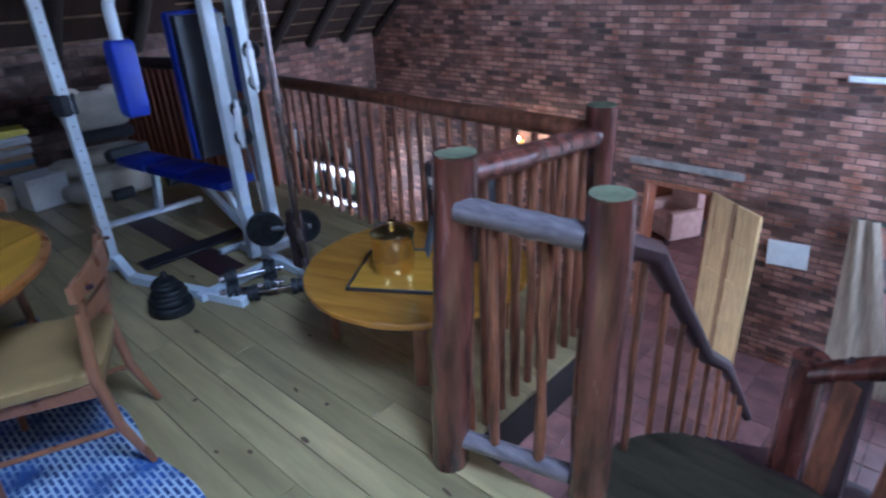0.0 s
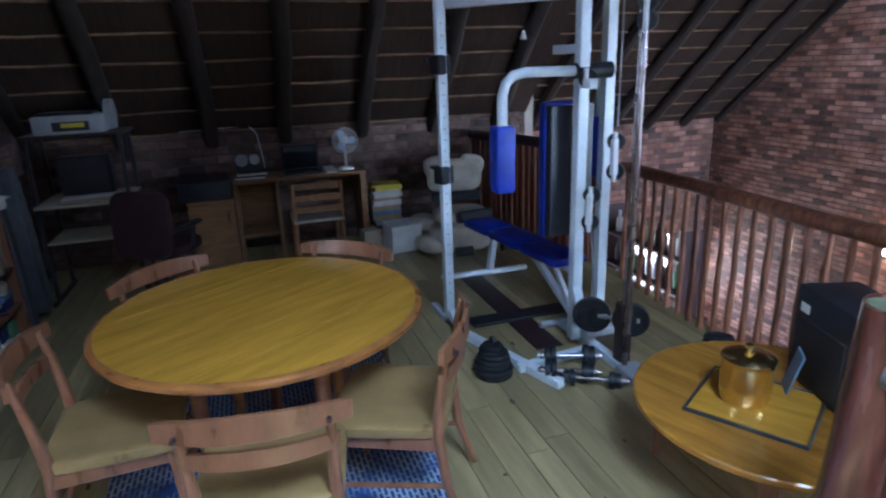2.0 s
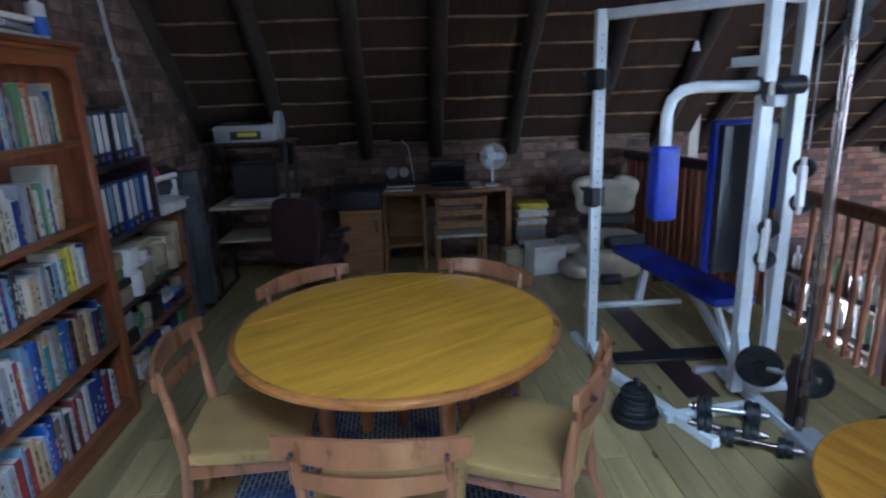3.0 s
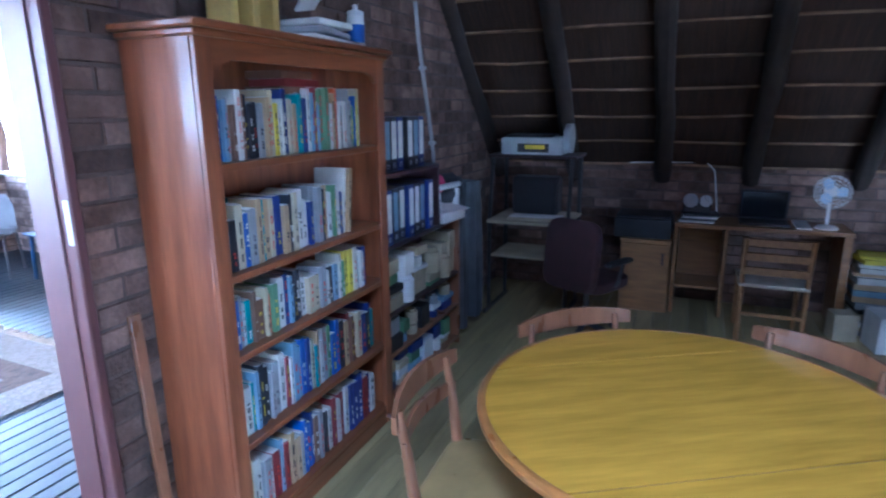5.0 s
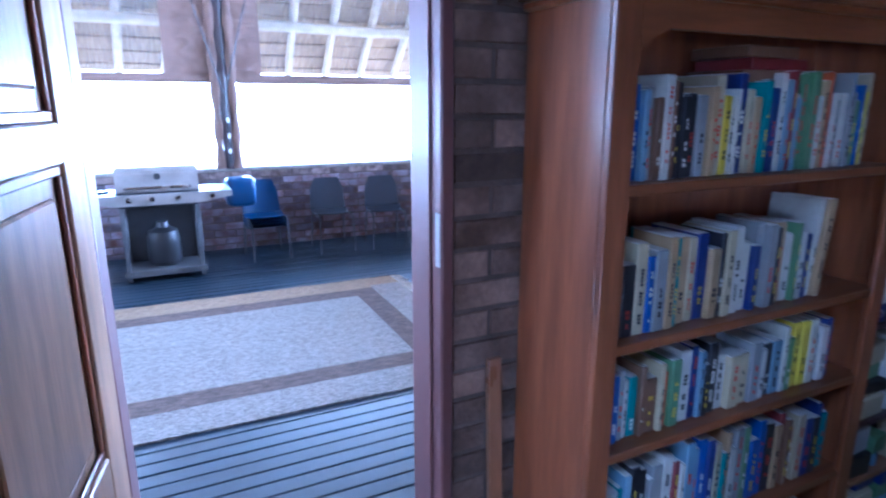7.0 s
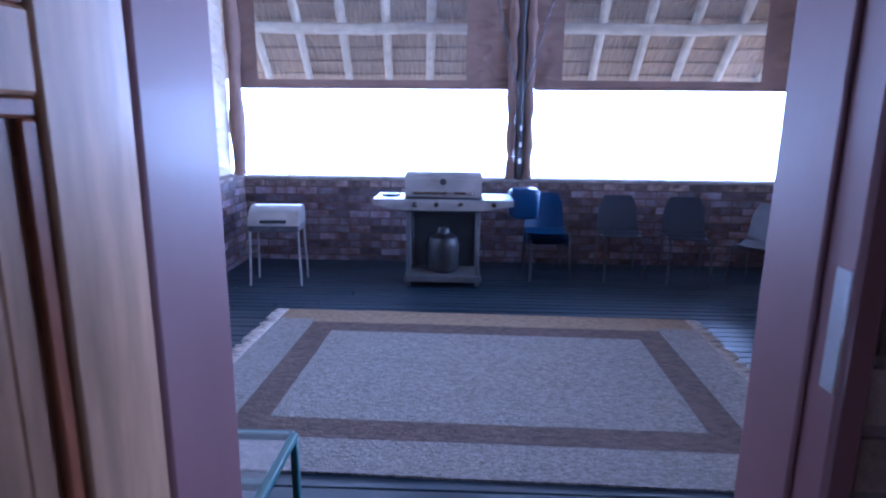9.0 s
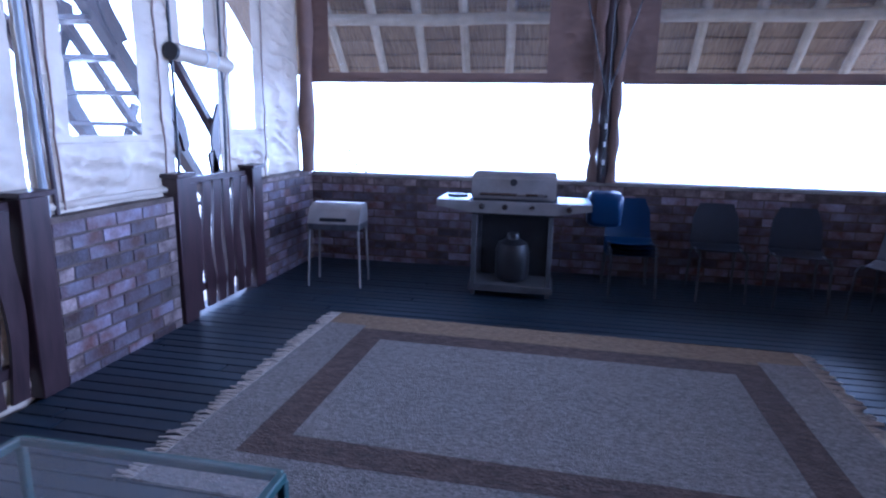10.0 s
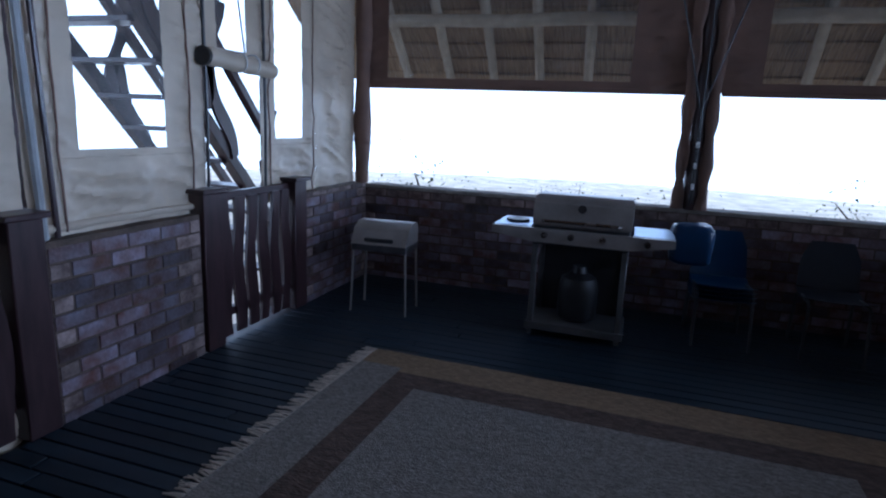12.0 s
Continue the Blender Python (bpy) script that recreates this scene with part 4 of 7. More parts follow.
part("apron", B(-0.012, 0.012, -0.36, 0.36, TH - 0.13, TH - 0.0502, bevel=0.003), TEAK_DARK, table)


def bowed(bm, w, z0, z1, y, sag, t, n=12, taper=0.0):
    """A backrest board across x, curved away at its middle; taper lowers its ends."""
    prev = None
    for i in range(n + 1):
        u = -1 + 2 * i / n
        yy = y + sag * (1 - u * u)
        h = taper * abs(u) ** 2.2
        ring = [bm.verts.new(p) for p in ((u * w / 2, yy, z0 + h * 0.4), (u * w / 2, yy + t, z0 + h * 0.4), (u * w / 2, yy + t * 0.9, z1 - h), (u * w / 2, yy + t * 0.1, z1 - h))]
        if prev:
            for k in range(4):
                bm.faces.new((prev[k], prev[(k + 1) % 4], ring[(k + 1) % 4], ring[k]))
        else:
            bm.faces.new(ring)
        prev = ring
    bm.faces.new(prev[::-1])
    bmesh.ops.bevel(bm, geom=[e for e in bm.edges if len(e.link_faces) == 2 and e.calc_face_angle(0) > 0.7], offset=0.005, segments=2, affect="EDGES")
    return bm


def dining_chair():
    """Faces -y: seat in front of y = 0, back at y = 0.2."""
    c = empty("dining_chair", label="wooden dining chair with curved back rail and olive vinyl seat", category="chair", group="chairs round the table")
    part("top_rail", bowed(bmesh.new(), 0.54, 0.715, 0.797, 0.20, 0.055, 0.02, taper=0.02), CHAIRWOOD, c)
    part("mid_rail", bowed(bmesh.new(), 0.46, 0.62, 0.678, 0.19, 0.05, 0.018, taper=0.01), CHAIRWOOD, c)
    for s in (-1, 1):
        part("back_leg", T([(s * 0.19, 0.265, 0.012), (s * 0.195, 0.20, 0.2), (s * 0.20, 0.175, 0.42), (s * 0.205, 0.195, 0.60), (s * 0.205, 0.225, 0.765)], [0.014, 0.019, 0.023, 0.018, 0.013], n=10), CHAIRWOOD, c)
        part("front_leg", T([(s * 0.20, -0.225, 0.012), (s * 0.205, -0.205, 0.25), (s * 0.205, -0.20, 0.40)], [0.013, 0.018, 0.021], n=10), CHAIRWOOD, c)
        part("side_rail", B(s * 0.205 - 0.011, s * 0.205 + 0.011, -0.20, 0.18, 0.345, 0.40, bevel=0.004), CHAIRWOOD, c)
        part("stretcher", T([(s * 0.203, -0.21, 0.17), (s * 0.197, 0.205, 0.19)], [0.01, 0.011], n=8), CHAIRWOOD, c)
        p = part("screw_cap", T([(s * 0.205, 0.24, 0.74), (s * 0.205, 0.262, 0.743)], 0.008, n=8), DARKWOOD, c)
    part("front_rail", B(-0.2, 0.2, -0.212, -0.19, 0.345, 0.40, bevel=0.004), CHAIRWOOD, c)
    part("back_rail", B(-0.19, 0.19, 0.165, 0.185, 0.345, 0.40, bevel=0.004), CHAIRWOOD, c)
    bm = pillow(bmesh.new(), 0.475, 0.45, 0.055, (0, -0.02, 0.425), n=14, p=7)
    for v in bm.verts:
        f = 1 + 0.06 * (-(v.co.y + 0.02) / 0.225)
        v.co.x *= f
        v.co.z -= 0.006 * (1 - min(1, (v.co.x / 0.2) ** 2)) if v.co.z > 0.425 else 0
    part("seat", bm, VINYL, c, "padded olive vinyl seat")
    return c


def facing(x, y, tx, ty):
    """Pose of a chair whose back centre is at (x, y) and that faces (tx, ty)."""
    d = Vector((tx - x, ty - y)).normalized()
    a = math.degrees(math.atan2(d.x, -d.y))
    return pose(x + d.x * 0.235, y + d.y * 0.235, 0, 0, 0, a)


chair = dining_chair()
places = ((-1.51, -0.215, -2.5, -0.09), (-1.90, 0.52, -2.3, -0.29), (-2.215, -0.975, -2.27, 0.0), (-3.0, -0.63, -2.27, 0.05), (-3.0, 0.295, -2.23, -0.345))
chair.matrix_basis = facing(*places[0])
for p in places[1:]:
    copy_thing(chair, facing(*p))

section(0.92, 0, 0.078, 0, 0.92, -0.086, 0.92)
# ---- coffee table with a brass pot ----
ct = empty("coffee_table", -1.77, 1.93, 0, 20, "low round wooden table with orange-brown polished top", "table")
part("top", L([(0.53, 0.368), (0.552, 0.366), (0.56, 0.375), (0.56, 0.394), (0.554, 0.40)], n=64), TEAK_LOW, ct)
for a in (0, 1, 2, 3):
    an = radians(205 + 90 * a)
    ca, sa = math.cos(an), math.sin(an)
    part("leg", B(-0.032, 0.032, -0.02, 0.02, 0.0, 0.366, bevel=0.004), CHAIRWOOD, ct, m=pose(0.44 * ca, 0.44 * sa, 0, 0, 0, math.degrees(an) + 90))
part("cross_rail", B(-0.43, 0.43, -0.014, 0.014, 0.30, 0.3655, bevel=0.003), CHAIRWOOD, ct, m=pose(0, 0, 0, 0, 0, 25))
board = empty("serving_board", -1.76, 1.84, 0.4005, 32, "square wooden tray board with a dark rim", "board")
part("board", B(-0.22, 0.22, -0.21, 0.21, 0, 0.012, bevel=0.003), TEAK, board)
for a in ((-0.23, 0.23, -0.222, -0.211), (-0.23, 0.23, 0.211, 0.222), (-0.231, -0.221, -0.211, 0.211), (0.221, 0.231, -0.211, 0.211)):
    part("edge_strip", B(*a, 0, 0.017, bevel=0.002), TUBE, board, "dark edge strip")
pot = empty("brass_pot", -1.80, 1.81, 0.413, 0, "polished brass lidded pot on the board", "pot")
part("body", L([(0.075, 0), (0.092, 0.007), (0.100, 0.035), (0.103, 0.09), (0.100, 0.168), (0.104, 0.175), (0.104, 0.187), (0.099, 0.192)], n=40), BRASS, pot)
part("lid", L([(0.106, 0.190), (0.107, 0.199), (0.095, 0.208), (0.058, 0.218), (0.02, 0.226)], n=40), BRASS, pot)
part("knob", L([(0.009, 0.225), (0.009, 0.236), (0.02, 0.244), (0.018, 0.255), (0.005, 0.26)], n=16), BRASS, pot)
spk = empty("loudspeaker", -1.70, 2.24, 0.4005, -18, "black loudspeaker box standing on the low table", "loudspeaker")
part("cabinet", B(-0.19, 0.19, -0.13, 0.13, 0, 0.44, bevel=0.008, seg=2), DARKPL, spk)
part("badge", B(-0.15, -0.09, -0.133, -0.13, 0.33, 0.37, bevel=0.0005), PAPER, spk, "pale badge")
part("grille", B(-0.165, 0.165, -0.138, -0.1302, 0.03, 0.31, bevel=0.004), GYMBLACK, spk)
bk = part("booklet", B(-0.055, 0.055, -0.004, 0.004, 0, 0.2, bevel=0.002), BOOKC["pale blue"], m=pose(-1.80, 2.03, 0.401, -14, 0, -38))
tagged(bk, "pale blue booklet leaning on the loudspeaker", "booklet")


PLACE[0] = None
# ---- balustrade of varnished poles ----
def log(name, pts, rads, parent, material=POLE, seed=0, n=14, ends=True, wob=0.03):
    ob = part(name, T(pts, rads, n=n, wob=wob, seed=seed), material, parent)
    return ob


def log_post(x, y, z0, z1, r, seed, label, lean=(0, 0)):
    p = empty("log_post", x, y, 0, 0, label, "post", "balustrade posts")
    k = 9
    rnd = random.Random(seed)
    part("trunk", T([(rnd.uniform(-0.005, 0.005) + lean[0] * i / k, rnd.uniform(-0.005, 0.005) + lean[1] * i / k, z0 + (z1 - z0) * i / k) for i in range(k + 1)], [r * rnd.uniform(0.97, 1.03) for _ in range(k + 1)], n=20, wob=0.015, seed=seed), POLE, p)
    part("cut_end", L([(r * 0.93, z1), (r * 0.93, z1 + 0.003), (r * 0.8, z1 + 0.004)], n=20), CUT, p, "weathered greenish end grain", m=pose(lean[0], lean[1], 0))
    for q in range(3):
        a = rnd.uniform(0, 6.28)
        part("knot", L([(0.016, 0), (0.013, 0.004), (0.006, 0.002)], n=10), DARKWOOD, p, "dark knot", m=Matrix.Translation((0, 0, z0 + (z1 - z0) * rnd.uniform(0.5, 0.9))) @ Matrix.Rotation(a, 4, "Z") @ Matrix.Translation((r - 0.001, 0, 0)) @ Matrix.Rotation(radians(90), 4, "Y"))
    return p


PA, PB, PC = (-0.89, 1.155), (-0.425, 1.285), (-0.97, 2.245)
log_post(*PA, 0.0, 1.12, 0.065, 1, "thick varnished log post at the stairhead", (0.035, 0.045))
log_post(*PB, -0.45, 1.065, 0.062, 2, "thick varnished log post at the stairhead")
log_post(*PC, -0.3, 1.05, 0.064, 3, "thick varnished log post at the loft's corner")


def balustrade(a, b, za, zb, n, low, label, seed, rail_r=0.045, low_r=0.0, wood=POLE):
    """A log rail from a to b on upright sticks."""
    rnd = random.Random(seed)
    g = empty("balustrade", 0, 0, 0, 0, label, "balustrade", "loft balustrades")
    A, Bv = Vector((*a, za)), Vector((*b, zb))
    k = 10
    part("top_rail", T([A.lerp(Bv, i / k) + Vector((0, 0, rnd.uniform(-0.003, 0.003))) for i in range(k + 1)], [rail_r * rnd.uniform(0.97, 1.03) for _ in range(k + 1)], n=14, wob=0.025, seed=seed), wood, g)
    if low_r:
        A2, B2 = Vector((*a, low)), Vector((*b, low))
        part("bottom_rail", T([A2.lerp(B2, i / 6) for i in range(7)], low_r, n=12, wob=0.03, seed=seed + 1), wood, g)
    for i in range(n):
        f = (i + 0.7) / (n + 0.4)
        p = A.lerp(Bv, f)
        pts, rr = [], []
        for q in range(7):
            z = low + (p.z - low) * q / 6
            pts.append((p.x + rnd.uniform(-0.005, 0.005), p.y + rnd.uniform(-0.005, 0.005), z))
            rr.append(rnd.uniform(0.015, 0.022))
        part("stick", T(pts, rr, n=8, wob=0.06, seed=seed * 50 + i), STICK, g)
    return g


balustrade((-3.83, 2.55), (PC[0] - 0.05, 2.29), 0.875, 0.92, 23, -0.05, "long varnished log rail on upright sticks", 5, wood=STICK)
balustrade((PA[0] - 0.01, PA[1] + 0.06), (PC[0], PC[1] - 0.06), 1.035, 0.93, 9, -0.05, "varnished log rail on sticks beside the stairwell", 6)
balustrade((PA[0] + 0.06, PA[1] + 0.02), (PB[0] - 0.05, PB[1] - 0.02), 0.97, 0.945, 2, 0.125, "short log rail coloured grey for its sheen, with two sticks between posts", 7, 0.039, 0.033, GREYLOG)

# boarded corner west of the rail
panel = empty("boarded_panel", label="glossy upright reddish boards with a dark cap rail", category="panelling")
A, Bv = Vector((-5.88, 2.10, 0)), Vector((-4.03, 2.55, 0))
for i in range(22):
    p = A.lerp(Bv, (i + 0.5) / 22)
    d = math.degrees(math.atan2(Bv.y - A.y, Bv.x - A.x))
    part("board", B(-0.034, 0.034, -0.012 - 0.004 * (i % 2), 0.012, 0, 0.93, bevel=0.006), REDWOOD, panel, m=pose(p.x, p.y, 0.0, 0, 0, d))
part("cap_rail", T([A + Vector((0, 0, 0.96)), A.lerp(Bv, 0.5) + Vector((0, 0, 0.97)), Bv + Vector((0, 0, 0.95))], 0.05, n=12, wob=0.03), DARKWOOD, panel)

section(1, 0, 0.105, 0, 1, -0.06, 0.948)
# ---- home gym ----
def sq(pts, w, bm=None):
    """Square steel tube of width w along points."""
    bm = bm or bmesh.new()
    for a, b in zip(pts, pts[1:]):
        a, b = Vector(a), Vector(b)
        d = b - a
        m = Matrix.Translation(a) @ d.to_track_quat("Z", "Y").to_matrix().to_4x4()
        box(bm, -w / 2, w / 2, -w / 2, w / 2, 0, d.length, bevel=0.005, m=m)
    return bm


def disc(bm, c, axis, r, t, n=24, hub=0.3):
    """A weight plate: raised rim and hub, at c, facing along axis."""
    m = Matrix.Translation(c) @ Vector(axis).to_track_quat("Z", "Y").to_matrix().to_4x4()
    vs = set(bm.verts)
    lathe(bm, [(r * 0.15, -t / 2), (r * hub, -t / 2), (r * (hub + 0.04), -t * 0.3), (r * 0.8, -t * 0.3), (r * 0.84, -t / 2), (r * 0.97, -t / 2), (r, -t * 0.35), (r, t * 0.35), (r * 0.97, t / 2), (r * 0.84, t / 2), (r * 0.8, t * 0.3), (r * (hub + 0.04), t * 0.3), (r * hub, t / 2), (r * 0.15, t / 2)], n=n)
    bmesh.ops.transform(bm, matrix=m, verts=[v for v in bm.verts if v not in vs])
    return bm


gym = empty("multi_gym", label="white steel multi-gym with blue vinyl pads, cables and pulleys", category="gym machine")
LU, MU, RU, CP = Vector((-3.57, 1.06, 0)), Vector((-2.99, 1.66, 0)), Vector((-3.08, 1.88, 0)), Vector((-2.58, 1.74, 0))
TOP = 2.14
up = Vector((0, 0, 1))
left = part("left_upright", sq([LU + up * 0.05, LU + up * TOP], 0.058), GYMWHITE, gym)
for i in range(26):
    part("hole", L([(0.006, 0), (0.006, 0.001), (0.004, 0.0015)], n=8), GREYPL, left, m=Matrix.Translation(LU + Vector((0.0291, -0.0, 0.25 + 0.07 * i))) @ Matrix.Rotation(radians(90), 4, "Y"))
part("mid_upright", sq([MU + up * 0.05, MU + up * TOP], 0.062), GYMWHITE, gym)
part("rear_upright", sq([RU + up * 0.05, RU + up * TOP], 0.062), GYMWHITE, gym)
part("top_beam", sq([LU + up * (TOP - 0.03) + Vector((0.0, 0.03, 0)), MU + up * (TOP - 0.03) - Vector((0.02, 0.032, 0))], 0.055), GYMWHITE, gym)
part("top_arm", sq([MU + up * (TOP - 0.02) + Vector((0.032, 0, 0)), CP + up * (TOP - 0.02) + Vector((0.05, 0, 0))], 0.06), GYMWHITE, gym)
part("top_link", sq([MU + up * (TOP - 0.03) + Vector((0, 0.032, 0)), RU + up * (TOP - 0.03) - Vector((0, 0.032, 0))], 0.05), GYMWHITE, gym)
part("base_rail", sq([(-3.52, 1.06, 0.12), (-3.36, 1.07, 0.03), (-2.56, 1.34, 0.03)], 0.055), GYMWHITE, gym)
part("rear_rail", sq([(-3.86, 1.04, 0.03), (-3.60, 1.055, 0.03)], 0.05), GYMWHITE, gym)
part("base_rail", sq([(-3.25, 1.73, 0.03), (-2.44, 1.75, 0.03)], 0.055), GYMWHITE, gym)
part("base_link", sq([(-2.80, 1.20, 0.03), (-2.86, 1.70, 0.03)], 0.05), GYMWHITE, gym)
part("rear_base", sq([(-3.04, 1.76, 0.03), (-3.06, 2.16, 0.03)], 0.055), GYMWHITE, gym)
part("foot_block", B(-2.60, -2.42, 1.69, 1.83, 0, 0.06, bevel=0.008), GREYPL, gym)
part("guide_pole", T([CP + up * 0.06, CP + up * TOP], 0.017, n=14), CHROME, gym, "chromed guide pole")
part("guide_pole", T([CP + Vector((-0.1, 0.05, 0.06)), CP + Vector((-0.1, 0.05, TOP))], 0.012, n=12), CHROME, gym, "chromed guide pole")
part("foot_post", sq([CP + Vector((-0.06, 0.02, 0.05)), CP + Vector((-0.06, 0.02, 0.42))], 0.07), DARKWOOD, gym)
# the swinging arm and its pads
for s, y, dx in ((-1, 1.21, 0.0), (1, 1.90, -0.15)):
    inner = 1.72 + s * 0.05
    pts = [(-3.0, inner, 1.70), (-3.01 + dx * 0.6, y - s * 0.13, 1.705), (-3.01 + dx, y - s * 0.06, 1.69), (-3.015 + dx, y - s * 0.018, 1.65), (-3.02 + dx, y, 1.58), (-3.02 + dx, y, 1.06)]
    arm = part("butterfly_arm", T(pts, 0.028, n=12), GYMWHITE, gym)
    part("arm_pad", pillow(bmesh.new(), 0.11, 0.115, 0.38, (-3.02 + dx, y, 1.235), n=12, p=9), BLUEPAD, arm, "blue vinyl arm pad")
part("arm_hub", T([(-3.0, 1.62, 1.70), (-3.0, 1.84, 1.70)], 0.045, n=16), GYMBLACK, gym, "black rubber hub")
part("arm_bracket", sq([MU + up * 1.63 + Vector((0.03, 0, 0)), MU + Vector((0.12, 0, 1.63))], 0.055), GYMWHITE, gym)
part("cross_bracket", sq([(-3.26, 1.65, 1.82), (-2.97, 1.68, 1.82)], 0.05), GYMWHITE, gym)
part("back_pad", B(-3.20, -3.125, 1.51, 1.81, 0.70, 1.53, bevel=0.022, seg=2), BLUEPAD, gym, "blue vinyl back pad")
part("pad_board", B(-3.124, -3.07, 1.525, 1.795, 0.72, 1.51, bevel=0.004), DARKPL, gym, "black pad backing")
# pulleys with white cheeks
for i, (p, a) in enumerate((((-2.85, 1.80, 1.31), 0), ((-2.845, 1.80, 1.14), 0), ((-2.91, 1.70, 1.0), 8), ((-2.90, 1.69, 0.84), 8), ((-2.93, 1.66, 1.66), 80), ((-2.57, 1.74, 2.02), 0), ((-2.57, 1.74, 1.93), 0))):
    pl = part("pulley", disc(bmesh.new(), p, (math.sin(radians(a)) + 0.6, -0.8, 0), 0.05, 0.026, n=20), GYMBLACK, gym, "black pulley wheel")
    part("cheek", sq([Vector(p) + Vector((0.016, -0.02, 0.055)), Vector(p) + Vector((0.016, -0.02, -0.055))], 0.022), WHITEPL, pl, "white pulley cheek")
for p, q in (((-2.83, 1.775, 1.325), (-2.825, 1.775, 1.125)), ((-2.89, 1.675, 1.01), (-2.88, 1.665, 0.83))):
    part("pulley_strap", sq([p, q], 0.034), WHITEPL, gym, "white strap that joins two pulleys")
for pts in ([(-2.83, 1.79, 2.1), (-2.83, 1.79, 1.4)], [(-2.56, 1.73, 2.0), (-2.62, 1.74, 0.35)], [(-3.27, 1.45, 2.1), (-3.27, 1.45, 1.93)], [(-2.89, 1.69, 0.82), (-2.86, 1.72, 0.2)]):
    part("cable", T(pts, 0.0045, n=6), GYMBLACK if pts[0][0] < -3 else GREYPL, gym, "steel cable")
part("lat_snap", L([(0.02, 0), (0.018, 0.012), (0.008, 0.05)], n=12), WHITEPL, gym, m=pose(-3.27, 1.45, 1.885))
for z in (1.07, 1.76):
    c = part("bar_catch", B(-0.06, 0.035, -0.045, 0.05, -0.06, 0.06, bevel=0.008), GYMBLACK, gym, "black bar catch", m=pose(LU.x, LU.y, z, 0, 0, 20))
    part("catch_pin", T([(-0.05, 0.0, 0.02), (-0.16, 0.02, 0.03)], 0.012, n=8), GYMBLACK, c)
part("plate_horn", T([(-2.85, 1.62, 0.29), (-2.63, 1.86, 0.29)], 0.018, n=10), STEEL, gym)
for k in range(2):
    q = Vector((-2.82, 1.65, 0.29)).lerp(Vector((-2.65, 1.84, 0.29)), 0.08 + 0.84 * k)
    tagged(part("weight_plate", disc(bmesh.new(), q, (0.82, -0.57, 0), 0.108 - 0.006 * k, 0.05), IRON), "dark iron weight plate on the machine's horn", "weight plate", "weight plates")
part("stack_frame", sq([(-2.97, 1.66, 0.40), (-2.85, 1.62, 0.29)], 0.05), GYMWHITE, gym)

# bench
bench = empty("weight_bench", label="flat weight bench with blue vinyl pads on a white frame", category="bench")
a, b = Vector((-4.58, 1.66, 0)), Vector((-3.33, 1.83, 0))
ang = math.degrees(math.atan2(b.y - a.y, b.x - a.x))
for f0, f1 in ((0.0, 0.30), (0.31, 0.64), (0.65, 1.0)):
    p, q = a.lerp(b, f0), a.lerp(b, f1)
    L_ = (q - p).length
    part("pad", B(0.004, L_ - 0.004, -0.135, 0.135, 0.0, 0.06, bevel=0.018, seg=2), BLUEPAD, bench, m=pose(p.x, p.y, 0.40, 0, 0, ang))
part("spine", sq([a + up * 0.375, b + up * 0.375], 0.045), GYMWHITE, bench)
part("rear_leg", sq([a.lerp(b, 0.22) + up * 0.36, a.lerp(b, 0.16) + up * 0.04], 0.05), GYMWHITE, bench)
part("rear_foot", T([a.lerp(b, 0.16) + Vector((0.04, -0.42, 0.05)), a.lerp(b, 0.16) + Vector((0.0, -0.36, 0.025)), a.lerp(b, 0.16) + Vector((0.02, 0.32, 0.025))], 0.025, n=10), GYMWHITE, bench)
part("front_leg", sq([a.lerp(b, 0.66) + up * 0.36, a.lerp(b, 1.04) + up * 0.04], 0.045), GYMWHITE, bench)
part("front_strut", sq([a.lerp(b, 0.86) + up * 0.36, a.lerp(b, 0.99) + Vector((0, 0.02, 0.06))], 0.035), GYMWHITE, bench)
part("front_foot", T([b + Vector((0.06, -0.25, 0.026)), b + Vector((0.06, 0.25, 0.026))], 0.025, n=10), GREYPL, bench)
for s in (-0.2, 0.2):
    part("leg_roller", T([a.lerp(b, 0.13) + Vector((0, s - 0.07, 0.22)), a.lerp(b, 0.13) + Vector((0, s + 0.07, 0.22))], 0.045, n=14), GYMBLACK, bench, "black foam roller")
part("head_rest", B(-0.05, 0.05, -0.16, 0.16, 0, 0.1, bevel=0.02), GYMBLACK, bench, m=pose(a.x - 0.04, a.y, 0.42, 0, -20, ang))
fm = part("floor_mat", B(-4.35, -3.0, 1.42, 1.60, 0.0015, 0.01, bevel=0.003), DARKWOOD, m=pose(0, 0, 0))
tagged(fm, "long dark brown board lying under the bench", "board")
fm2 = part("floor_bar", B(-3.56, -3.42, 1.18, 2.1, 0.0105, 0.03, bevel=0.004), DARKPL)
tagged(fm2, "black flat bar lying across the floor", "bar")

# loose weights
stack = ((0.112, 0.03), (0.118, 0.032), (0.105, 0.03), (0.10, 0.028), (0.085, 0.026), (0.075, 0.024), (0.06, 0.022))
z = 0.002
for i, (r_, t_) in enumerate(stack):
    pl = part("weight_plate", disc(bmesh.new(), (0, 0, 0), (0, 0, 1), r_, t_), IRON, m=pose(-2.84 + 0.006 * math.sin(i * 2.1), 1.065 + 0.006 * math.cos(i * 1.7), z + t_ / 2))
    tagged(pl, "round iron weight plate stacked on the floor", "weight plate", "weight plates")
    z += t_ + 0.001
kn = part("plate_grip", T([(-2.86, 1.065, z - 0.02), (-2.86, 1.065, z + 0.03), (-2.83, 1.065, z + 0.045), (-2.81, 1.065, z + 0.02)], 0.012, n=8), GYMBLACK)
tagged(kn, "black grip on top of the stacked plates", "grip")


